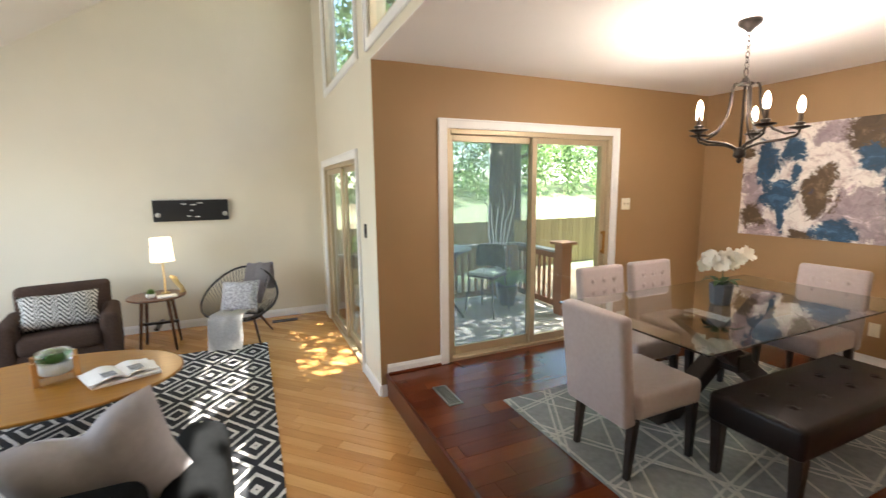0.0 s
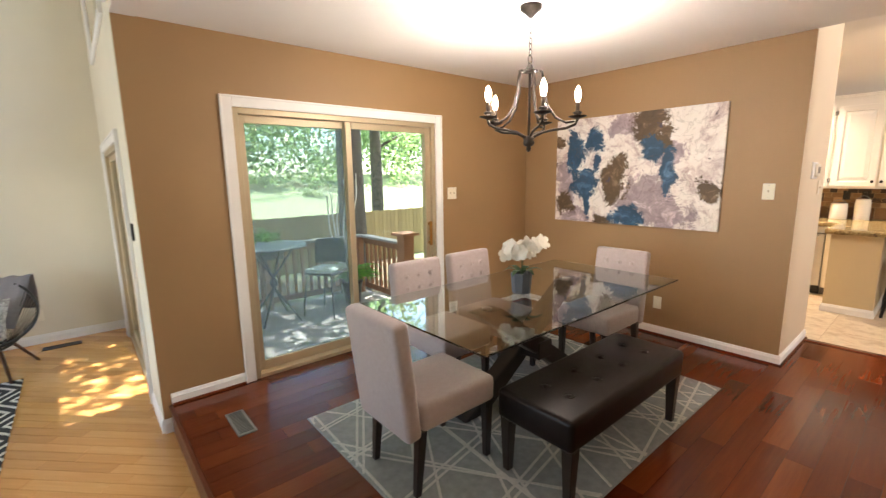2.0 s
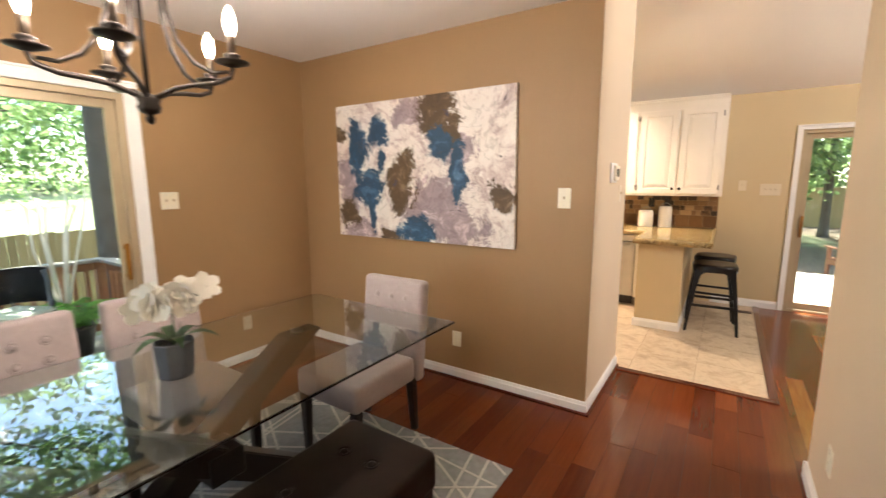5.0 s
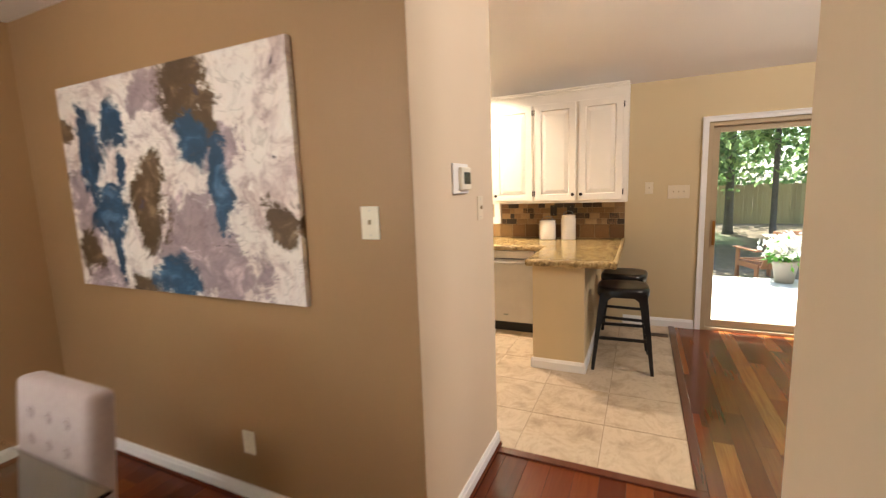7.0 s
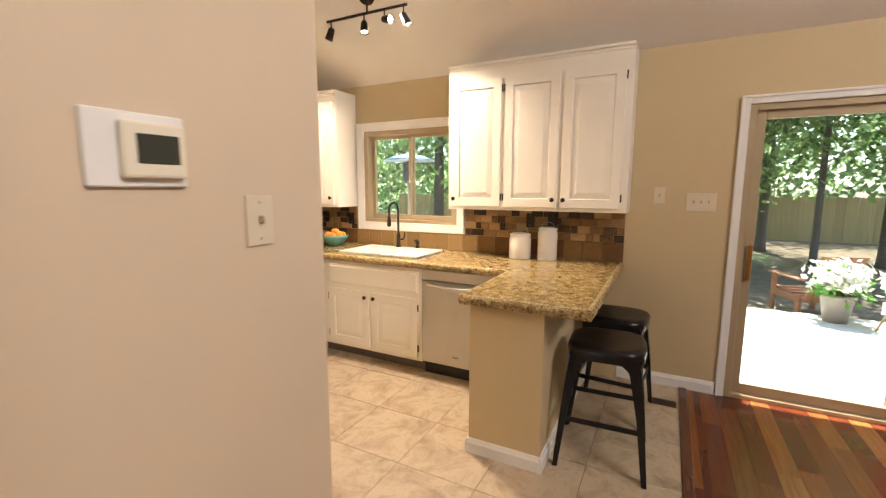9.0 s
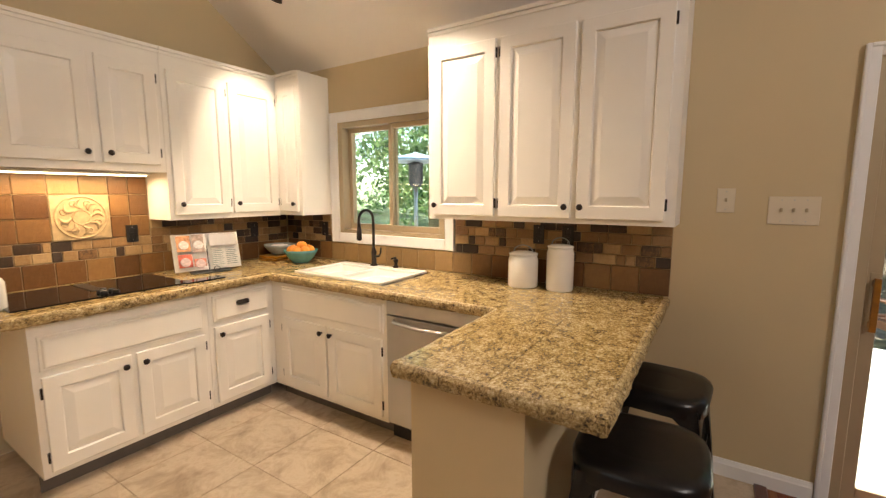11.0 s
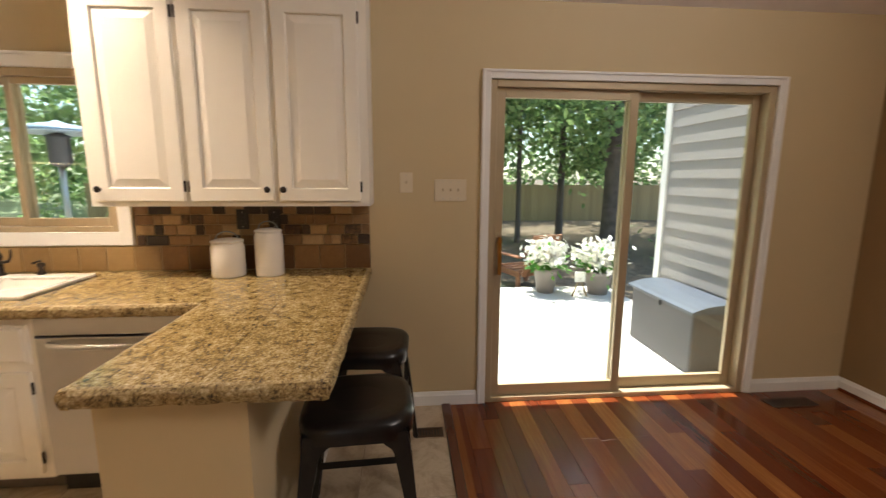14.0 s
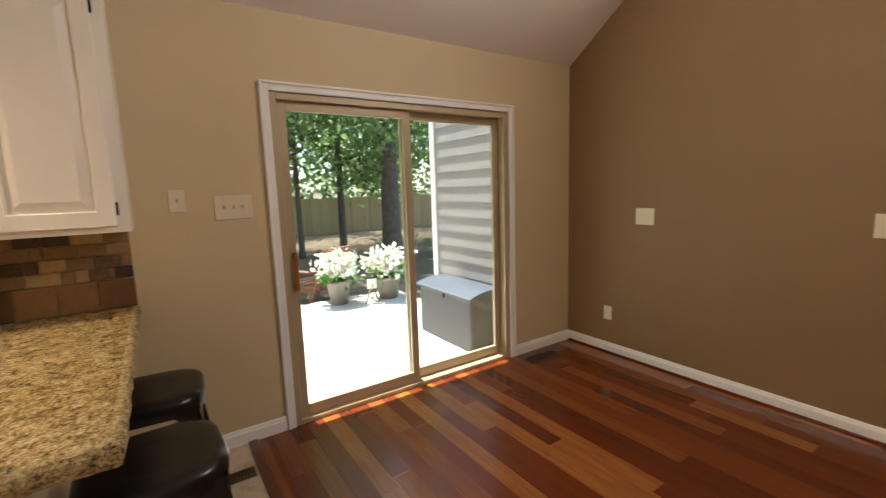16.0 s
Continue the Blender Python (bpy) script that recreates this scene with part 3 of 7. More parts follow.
def vent(x, y, z, rz, w, l, mat):
    t = thing("floor_vent", pose(x, y, z, 0, 0, rz), "slotted metal floor register set in the boards", "vent")
    part("frame", boxes((-w / 2, -l / 2, 0, -w / 2 + 0.014, l / 2, 0.006), (w / 2 - 0.014, -l / 2, 0, w / 2, l / 2, 0.006), (-w / 2 + 0.014, -l / 2, 0, w / 2 - 0.014, -l / 2 + 0.016, 0.006), (-w / 2 + 0.014, l / 2 - 0.016, 0, w / 2 - 0.014, l / 2, 0.006)), mat, t)
    part("backing", boxes((-w / 2 + 0.014, -l / 2 + 0.016, 0.0, w / 2 - 0.014, l / 2 - 0.016, 0.001)), M_BLACK, t)
    n = int(l / 0.02)
    for i in range(n):
        y0 = -l / 2 + 0.018 + i * (l - 0.036) / n
        part("slat", boxes((-w / 2 + 0.014, y0, 0.001, w / 2 - 0.014, y0 + 0.008, 0.005)), mat, t)


vent(1.155, 2.86, 0.0, 0, 0.11, 0.32, plain("grey_vent_metal", (0.22, 0.23, 0.22), 0.4, 0.5))
vent(8.01, -2.49, 0.0, 0, 0.11, 0.32, M_VENTMETAL)
vent(7.86, -0.085, 0.0, 0, 0.09, 0.17, M_VENTMETAL)
vent(0.22, 6.05, LZ, 90, 0.11, 0.32, M_VENTMETAL)

# ---- dining room ----


def tapered(bm, cx, cy, z0, z1, w0, w1, dx=0.0, dy=0.0, bevel=0.004):
    """A square leg, w0 wide at the floor and w1 at the top; the foot is off by dx, dy."""
    vs = box(bm, -0.5, -0.5, 0, 0.5, 0.5, 1)
    for v in vs:
        k = v.co.z
        w = w0 + (w1 - w0) * k
        v.co = Vector((cx + dx * (1 - k) + v.co.x * w, cy + dy * (1 - k) + v.co.y * w, z0 + (z1 - z0) * k))
    if bevel:
        bmesh.ops.bevel(bm, geom=list({e for v in vs for e in v.link_edges}), offset=bevel, segments=1, affect="EDGES")


def dining_chair(m, label):
    """Faces local +x; the origin is on the floor under the seat's middle."""
    t = thing("dining_chair", m, label, "chair", "chairs round the dining table")
    bm = bmesh.new()
    box(bm, -0.21, -0.225, 0.33, 0.28, 0.225, 0.475, bevel=0.03, seg=3)
    part("seat", bm, M_TAUPE, t, smooth=True)
    bm = bmesh.new()
    vs = box(bm, -0.045, -0.225, 0.0, 0.045, 0.225, 0.60, bevel=0.028, seg=3)
    part("backrest", bm, M_TAUPE, t, m=pose(-0.255, 0, 0.305, 0, -6.5, 0), smooth=True)
    for y in (-0.11, 0.0, 0.11):
        for z in (0.40, 0.49):
            bm = bmesh.new()
            lathe(bm, [(0.015, 0), (0.013, 0.006), (0.006, 0.009)], 10)
            part("button", bm, M_TAUPE, t, m=pose(-0.255, 0, 0.305, 0, -6.5, 0) @ pose(0.042, y, z, 0, 90, 0))
            bm = bmesh.new()
            tube(bm, [(0.0455, y + 0.02 * math.cos(a), z + 0.02 * math.sin(a)) for a in (k * math.pi / 5 for k in range(10))], 0.0035, 5, closed=True)
            part("tuft", bm, M_TAUPE, t, m=pose(-0.255, 0, 0.305, 0, -6.5, 0))
    for x, y, dx in ((0.245, -0.19, 0.0), (0.245, 0.19, 0.0), (-0.205, -0.19, -0.03), (-0.205, 0.19, -0.03)):
        bm = bmesh.new()
        tapered(bm, x, y, 0.0, 0.335, 0.034, 0.05, dx)
        part("leg", bm, M_DARKWOOD, t)
    return t


RZ = 0.012                                      # top of the rug
first = dining_chair(pose(1.85, 1.775, RZ, 0, 0, 0), "taupe linen dining chair with dark wooden legs")
for m in (pose(2.44, 2.36, RZ, 0, 0, -90), pose(3.0, 2.37, RZ, 0, 0, -90), pose(3.68, 1.83, RZ, 0, 0, 180)):
    copy_thing(first, m)

# glass table on a crossed wooden base
t = thing("dining_table", pose(2.83, 1.87, RZ), "rectangular glass dining table with crossed dark wooden base", "table")
TX0, TX1, TY0, TY1 = -1.02, 1.03, -0.55, 0.54
bm = boxes((TX0, TY0, 0.736, TX1, TY1, 0.748), bevel=0.004)
part("tabletop", bm, M_TABLEGLASS, t, "clear glass top with a bevelled edge")


for sgn in (-1, 1):
    bm = bmesh.new()
    vs = box(bm, -0.5, -0.5, 0, 0.5, 0.5, 1)
    for v in vs:
        k = v.co.z
        wide = 0.20
        v.co = Vector((sgn * (-0.52 + 1.04 * k) + v.co.x * wide, sgn * 0.062 + v.co.y * 0.11, 0.726 * k))
    bmesh.ops.bevel(bm, geom=bm.edges[:], offset=0.006, segments=2, affect="EDGES")
    part("leg", bm, M_DARKWOOD, t)
    bm = bmesh.new()
    lathe(bm, [(0.03, 0.0), (0.03, 0.010)], 16)
    part("pad", bm, M_CHROME, t, m=pose(sgn * 0.5, sgn * 0.062, 0.726))
part("block", boxes((-0.07, -0.13, 0.30, 0.07, 0.13, 0.42), bevel=0.005), M_DARKWOOD, t)

# bench
t = thing("bench", pose(2.648, 1.245, RZ), "dark brown leather bench with button tufting", "bench")
bm = boxes((-0.60, -0.225, 0.30, 0.60, 0.225, 0.462), bevel=0.028, seg=3)
part("seat", bm, M_LEATHER, t, smooth=True)
bm = bmesh.new()
tube(bm, [(-0.585, -0.21, 0.445), (0.585, -0.21, 0.445), (0.585, 0.21, 0.445), (-0.585, 0.21, 0.445)], 0.006, 6, closed=True)
part("piping", bm, M_LEATHER, t)
for i in range(4):
    for y in (-0.07, 0.07):
        bm = bmesh.new()
        lathe(bm, [(0.017, 0), (0.015, 0.004), (0.006, 0.007)], 12)
        part("button", bm, M_LEATHER, t, m=pose(-0.40 + i * 0.266, y, 0.4615))
        bm = bmesh.new()
        tube(bm, [(0.026 * math.cos(a), 0.026 * math.sin(a), 0.4625) for a in (k * math.pi / 5 for k in range(10))], 0.004, 5, closed=True)
        part("tuft", bm, M_LEATHER, t, m=pose(-0.40 + i * 0.266, y, 0))
for x in (-0.55, 0.55):
    for y in (-0.185, 0.185):
        bm = bmesh.new()
        tapered(bm, x, y, 0, 0.305, 0.04, 0.062)
        part("leg", bm, M_DARKWOOD, t)

# rug with pale crossing lines
t = thing("dining_rug", pose(0, 0, 0), "grey-blue rug with pale crossing lattice lines", "rug")
RX0, RX1, RY0, RY1 = 1.49, 3.90, 0.99, 2.61
part("base_mat", boxes((RX0, RY0, 0.0, RX1, RY1, 0.010), bevel=0.004), M_RUGBORDER, t)
rng = random.Random(4)


def clip_line(p, d):
    ts = []
    lo, hi = -1e9, 1e9
    for k, a, b in ((0, RX0 + 0.01, RX1 - 0.01), (1, RY0 + 0.01, RY1 - 0.01)):
        if abs(d[k]) < 1e-6:
            if not a < p[k] < b:
                return None
            continue
        t0, t1 = sorted(((a - p[k]) / d[k], (b - p[k]) / d[k]))
        lo, hi = max(lo, t0), min(hi, t1)
    return (lo, hi) if hi - lo > 0.05 else None


for ang, step, pair in ((62, 0.36, 0.055), (-58, 0.40, 0.05), (8, 0.42, 0.045), (88, 0.60, 0.05)):
    d = (math.cos(radians(ang)), math.sin(radians(ang)))
    n = (-d[1], d[0])
    for i in range(-6, 7):
        for off in (0.0, pair):
            s = i * step + off + rng.uniform(-0.05, 0.05)
            p = (2.7 + n[0] * s, 1.8 + n[1] * s)
            a2 = ang + rng.uniform(-4, 4)
            d2 = (math.cos(radians(a2)), math.sin(radians(a2)))
            c = clip_line(p, d2)
            if c:
                bm = bmesh.new()
                L = c[1] - c[0]
                box(bm, -L / 2, -0.007, 0.009, L / 2, 0.007, 0.0118 + rng.uniform(0, 0.0006))
                mc = (c[0] + c[1]) / 2
                part("stripe", bm, M_RUGLINE, t, m=pose(p[0] + d2[0] * mc, p[1] + d2[1] * mc, 0, 0, 0, a2))

# painting
t = thing("painting", pose(PX, 2.148, 1.572, 0, 0, -90), "large abstract canvas in white, blue and brown", "painting")
part("canvas", boxes((-0.815, -0.030, -0.533, 0.815, -0.002, 0.533), bevel=0.002), M_ART, t)
part("stretcher", boxes((-0.808, -0.003, -0.526, 0.808, 0.0, 0.526)), M_BLACK, t, "dark canvas edge")

# orchid
t = thing("orchid", pose(2.74, 1.885, RZ + 0.748), "white artificial orchid in a dark grey pot", "plant")
bm = bmesh.new()
lathe(bm, [(0.056, 0.0), (0.062, 0.008), (0.069, 0.09), (0.073, 0.136), (0.067, 0.14), (0.062, 0.115), (0.0, 0.115)], 8, smooth=False)
part("pot", bm, M_GREYPOT, t, "faceted dark grey pot")
for k, (dx, dy, hh) in enumerate(((0.05, -0.06, 0.33), (-0.05, 0.05, 0.31))):
    bm = bmesh.new()
    tube(bm, [(0, 0, 0.11), (0.005, 0, 0.24), (dx * 0.3, dy * 0.3, hh - 0.06), (dx * 0.7, dy * 0.7, hh), (dx * 1.3, dy * 1.3, hh - 0.02)], 0.003, 6)
    part("stem", bm, M_LEAF, t)
for k in range(6):
    a = k * 1.05 + 0.3
    bm = bmesh.new()
    n = 6
    L = 0.13 + 0.03 * (k % 2)
    for i in range(n):
        s0, s1 = i / n, (i + 1) / n
        w = lambda s: 0.021 * math.sin(math.pi * min(1, s * 0.9 + 0.1)) + 0.001
        zz = lambda s: 0.13 + 0.06 * math.sin(s * 2.4) - 0.03 * s
        q = [bm.verts.new((L * s0, -w(s0), zz(s0))), bm.verts.new((L * s0, w(s0), zz(s0))), bm.verts.new((L * s1, w(s1), zz(s1))), bm.verts.new((L * s1, -w(s1), zz(s1)))]
        bm.faces.new(q)
    part("leaf", bm, M_LEAF, t, m=pose(0, 0, 0, 0, 0, math.degrees(a)), smooth=True)
rng = random.Random(9)
for k in range(20):
    u = k / 19
    c = Vector((-0.075 + 0.15 * u + rng.uniform(-0.03, 0.03), 0.085 - 0.17 * u + rng.uniform(-0.03, 0.03), 0.292 + 0.03 * u + rng.uniform(-0.035, 0.035)))
    bm = bmesh.new()
    for j in range(5):
        a = j * 2 * math.pi / 5
        pts = []
        for s in range(7):
            th = s * 2 * math.pi / 7
            r = 0.030 if j % 2 else 0.026
            px, py = 0.030 + r * math.cos(th), r * 0.95 * math.sin(th)
            pts.append(bm.verts.new((px * math.cos(a) - py * math.sin(a), px * math.sin(a) + py * math.cos(a), 0.010 * (px / 0.05) ** 2)))
        mid = bm.verts.new((0.026 * math.cos(a), 0.026 * math.sin(a), -0.002))
        for s in range(7):
            bm.faces.new((pts[s], pts[(s + 1) % 7], mid))
    fl = part("flower", bm, M_PETAL, t, m=pose(c.x, c.y, c.z, rng.uniform(40, 100), rng.uniform(-25, 25), rng.uniform(-75, 15)), smooth=True)

# chandelier
CX, CY = 2.715, 1.825
t = thing("chandelier", pose(CX, CY, 1.685), "five-arm dark bronze chandelier with lit candle bulbs", "chandelier")
bm = bmesh.new()
lathe(bm, [(0.004, 0.0), (0.012, 0.008), (0.016, 0.02), (0.010, 0.03), (0.03, 0.04), (0.036, 0.055), (0.03, 0.07), (0.036, 0.082), (0.022, 0.095), (0.012, 0.10)], 20)
part("finial", bm, M_BRONZE, t)
bm = bmesh.new()
lathe(bm, [(0.008, 0.09), (0.008, 0.50)], 10)
part("rod", bm, M_BRONZE, t)
bm = bmesh.new()
lathe(bm, [(0.024, 0.468), (0.05, 0.474), (0.05, 0.48), (0.024, 0.49), (0.016, 0.51), (0.01, 0.52)], 16)
part("top_cap", bm, M_BRONZE, t)
bm = bmesh.new()
tube(bm, [(0.018 * math.cos(a), 0, 0.545 + 0.026 * math.sin(a)) for a in (k * math.pi / 6 for k in range(12))], 0.004, 6, closed=True)
part("ring", bm, M_BRONZE, t)
for k in range(7):
    bm = bmesh.new()
    z = 0.588 + k * 0.031
    if k % 2:
        tube(bm, [(0.010 * math.cos(a), 0, z + 0.019 * math.sin(a)) for a in (j * math.pi / 5 for j in range(10))], 0.0026, 5, closed=True)
    else:
        tube(bm, [(0, 0.010 * math.cos(a), z + 0.019 * math.sin(a)) for a in (j * math.pi / 5 for j in range(10))], 0.0026, 5, closed=True)
    part("chain_link", bm, M_BRONZE, t)
bm = bmesh.new()
lathe(bm, [(0.012, 0.78), (0.03, 0.80), (0.062, 0.823), (0.066, 0.845), (0.006, 0.845)], 20)
part("canopy", bm, M_BRONZE, t)
R = 0.285
for ang in (234, 306, 18, 90, 162):
    c, s = math.cos(radians(ang)), math.sin(radians(ang))
    at = lambda r, z: (c * r, s * r, z)
    bm = bmesh.new()
    tube(bm, [at(0.02, 0.085), at(0.05, 0.10), at(0.09, 0.118), at(0.15, 0.128), at(0.22, 0.135), at(R - 0.01, 0.155), at(R, 0.18), at(R, 0.20)], 0.0085, 8)
    arm = part("arm", bm, M_BRONZE, t)
    bm = bmesh.new()
    tube(bm, [at(0.055, 0.48), at(0.07, 0.475), at(0.078, 0.44), at(0.085, 0.36), at(0.11, 0.27), at(0.16, 0.20), at(0.22, 0.168), at(R - 0.015, 0.172)], [0.006, 0.007, 0.008, 0.008, 0.008, 0.008, 0.007, 0.006], 8)
    part("brace", bm, M_BRONZE, t)
    bm = bmesh.new()
    lathe(bm, [(0.008, 0.185), (0.03, 0.192), (0.052, 0.199), (0.054, 0.204), (0.03, 0.207), (0.018, 0.212), (0.026, 0.22), (0.026, 0.226), (0.014, 0.232)], 20, c * R, s * R)
    cup = part("drip_cup", bm, M_BRONZE, t)
    bm = bmesh.new()
    lathe(bm, [(0.0125, 0.232), (0.0125, 0.282), (0.010, 0.285)], 14, c * R, s * R)
    part("candle_sleeve", bm, M_CANDLE, t)
    bm = bmesh.new()
    lathe(bm, [(0.009, 0.285), (0.014, 0.297), (0.0185, 0.315), (0.019, 0.33), (0.015, 0.352), (0.008, 0.37), (0.002, 0.38)], 16, c * R, s * R)
    b = part("bulb", bm, M_BULB, t, "lit clear candle bulb")
    b.visible_shadow = False
    lamp("bulb_light", "POINT", pose(CX + c * R, CY + s * R, 1.685 + 0.335), 2.35, (1.0, 0.875, 0.78), 0.018)
# ---- kitchen ----
M_STEEL = plain("brushed_steel", (0.55, 0.54, 0.52), 0.42, 1.0, var=0.06, scale=3, fine=300, bumps=0.12)
M_KNOB = plain("dark_bronze_knob", (0.03, 0.022, 0.018), 0.35, 0.7, var=0.2, scale=60)
M_SINK = plain("white_enamel", (0.80, 0.77, 0.70), 0.15, var=0.015, bumps=0.0)
M_COOKTOP = plain("black_ceramic_glass", (0.008, 0.007, 0.007), 0.06, var=0.05, bumps=0.0)
M_CROCK = plain("white_stoneware", (0.80, 0.77, 0.71), 0.25, var=0.02, bumps=0.02)
M_STOOL = plain("black_painted_steel", (0.010, 0.009, 0.009), 0.28, 0.3, var=0.2, scale=30, bumps=0.05)
# toe kick tone: shadow under the cabinets is put into this dark colour
M_TOEKICK = plain("toe_kick_shade", (0.13, 0.11, 0.095), 0.5)
M_DKGROUT = plain("sand_grout", (0.40, 0.30, 0.18), 0.9)
M_TEAL = plain("teal_glaze", (0.10, 0.27, 0.27), 0.2, var=0.15, scale=15)
M_GREYBOWL = plain("grey_glaze", (0.30, 0.34, 0.33), 0.25, var=0.12, scale=15)
M_ORANGE = plain("orange_peel", (0.75, 0.27, 0.03), 0.5, var=0.1, scale=15, fine=180, bumps=0.5)
M_PAPER = plain("book_page", (0.80, 0.78, 0.74), 0.7, var=0.03)


def granite(name="gold_granite", rough=0.16):
    m, nt, b = material(name)
    tone = random_tone(nt)
    off = nt.nodes.new("ShaderNodeVectorMath")
    off.operation = "SCALE"
    off.inputs[0].default_value = (5.0, 9.0, 3.0)
    nt.links.new(tone, off.inputs["Scale"])
    v = coords(nt, offset=off.outputs[0])
    a = noise_tex(nt, v, 100.0, 5.0, 0.75, 0.5)
    c = noise_tex(nt, v, 28.0, 3.0, 0.5, 0.4)
    mx = nt.nodes.new("ShaderNodeMix")
    mx.inputs[0].default_value = 0.30
    nt.links.new(a.outputs[0], mx.inputs[2])
    nt.links.new(c.outputs[0], mx.inputs[3])
    col = ramp(nt, mx.outputs[0], [(0.35, (0.010, 0.007, 0.005)), (0.41, (0.07, 0.042, 0.015)), (0.455, (0.23, 0.15, 0.050)), (0.53, (0.42, 0.305, 0.125)), (0.64, (0.68, 0.58, 0.38))])
    nt.links.new(col, b.inputs["Base Color"])
    b.inputs["Roughness"].default_value = rough
    if rough > 0.3:
        bump(nt, b, a.outputs[0], 0.8, 0.006)
    return m


M_GRANITE = granite()
M_CHISEL = granite("chiselled_granite", 0.6)


def tile_mat(name, stops, rough=0.35):
    m, nt, b = material(name)
    tone = random_tone(nt)
    v = coords(nt)
    n = noise_tex(nt, v, 32.0, 7.0, 0.72, 0.6)
    mx = nt.nodes.new("ShaderNodeMix")
    mx.inputs[0].default_value = 0.42
    nt.links.new(tone, mx.inputs[2])
    nt.links.new(n.outputs[0], mx.inputs[3])
    nt.links.new(ramp(nt, mx.outputs[0], stops), b.inputs["Base Color"])
    b.inputs["Roughness"].default_value = rough
    bump(nt, b, n.outputs[0], 0.6, 0.006)
    return m


M_TILE = tile_mat("rust_wall_tile", [(0.15, (0.085, 0.036, 0.012)), (0.5, (0.175, 0.083, 0.027)), (0.85, (0.30, 0.165, 0.058))])
M_MOSAIC = tile_mat("mixed_mosaic_tile", [(0.26, (0.035, 0.022, 0.015)), (0.36, (0.065, 0.036, 0.018)), (0.41, (0.20, 0.11, 0.046)), (0.60, (0.31, 0.19, 0.085)), (0.80, (0.50, 0.35, 0.18))])
M_TILEGOLD = tile_mat("gold_wall_tile", [(0.1, (0.20, 0.115, 0.04)), (0.9, (0.42, 0.275, 0.115))])


def knob(parent, m):
    bm = bmesh.new()
    lathe(bm, [(0.008, 0), (0.006, 0.012), (0.015, 0.018), (0.017, 0.024), (0.012, 0.03), (0.003, 0.032)], 14)
    return part("knob", bm, M_KNOB, parent, "dark bronze round knob", m=m)


def hinge(parent, m):
    return part("hinge", boxes((-0.006, -0.006, -0.028, 0.006, 0.001, 0.028), bevel=0.002), M_KNOB, parent, m=m)


def panel_door(parent, u0, u1, z0, z1, knob_at=None, hinge_side=0, drawer=False, raised=True):
    """A raised-panel door in the local xz plane, its face towards local -y, at y = 0."""
    name = "drawer_front" if drawer else "door"
    bm = bmesh.new()
    w = 0.066
    if drawer or not raised:
        steps = ((0, 0.0), (0, -0.008), (0.003, -0.010), (0.012, -0.010), (0.018, -0.017), (0.024, -0.019))
    else:
        steps = ((0, 0.0), (0, -0.016), (0.003, -0.019), (w - 0.003, -0.019), (w, -0.016), (w + 0.003, -0.006), (w + 0.046, -0.0165))
    loops = [[bm.verts.new((x, y, z)) for x, z in ((u0 + i, z0 + i), (u1 - i, z0 + i), (u1 - i, z1 - i), (u0 + i, z1 - i))] for i, y in steps]
    for l0, l1 in zip(loops, loops[1:]):
        for i in range(4):
            bm.faces.new((l0[i], l0[(i + 1) % 4], l1[(i + 1) % 4], l1[i]))
    bm.faces.new(loops[-1])
    bm.faces.new(loops[0][::-1])
    d = part(name, bm, M_CAB, parent)
    if knob_at:
        knob(d, pose(knob_at[0], -0.019, knob_at[1], 90, 0, 0))
    if hinge_side:
        u = u0 - 0.004 if hinge_side < 0 else u1 + 0.004
        for z in (z0 + 0.075, z1 - 0.075):
            hinge(d, pose(u, -0.008, z))
    return d


def cabinet(name, m, width, depth, z0, z1, label, crown=False, toe=False, sides=True):
    """Faces local -y; the front frame is at y = 0 and the body reaches back by depth."""
    t = thing(name, m, label, "cabinet", "white kitchen cabinets")
    part("body", boxes((0, 0.0, z0, width, depth, z1)), M_CAB, t)
    if toe:
        part("toe_kick", boxes((0.0, 0.07, 0.0, width, 0.085, z0 - 0.001)), M_TOEKICK, t, "recessed toe kick coloured dark for its shade")
    if crown:
        bm = bmesh.new()
        for k, (h, o) in enumerate(((0.0, 0.008), (0.022, 0.016))):
            box(bm, -0.0, -o, z1 - 0.045 + h, width, 0.0, z1 - 0.045 + h + 0.0215, bevel=0.003)
        part("crown", bm, M_CAB, t)
    return t


# uppers beside the window (face -x)
mR = pose(7.885, 1.605, 0, 0, 0, -90)          # local x runs towards -y
t = cabinet("wall_cabinet", mR, 1.381, EAST - 7.885 - 0.002, 1.308, 2.444, "white three-door wall cabinet with raised panels", crown=True)
panel_door(t, 0.035, 0.455, 1.335, 2.31, (0.06, 1.395), 1)
panel_door(t, 0.485, 0.895, 1.335, 2.31, (0.87, 1.395), -1)
panel_door(t, 0.925, 1.335, 1.335, 2.31, (0.95, 1.395), 1)
# corner upper
t = cabinet("wall_cabinet", pose(7.885, KN - 0.002, 0, 0, 0, -90), KN - 0.002 - 2.80, EAST - 7.885 - 0.002, 1.295, 2.39, "white corner wall cabinet with one narrow door", crown=True)
panel_door(t, 0.335, 0.535, 1.325, 2.28, (0.505, 1.385), -1)
part("side_panel", boxes((KN - 0.002 - 2.80, -0.004, 1.295, KN - 0.002 - 2.80 + 0.004, EAST - 7.885 - 0.002, 2.385)), M_CAB, t)
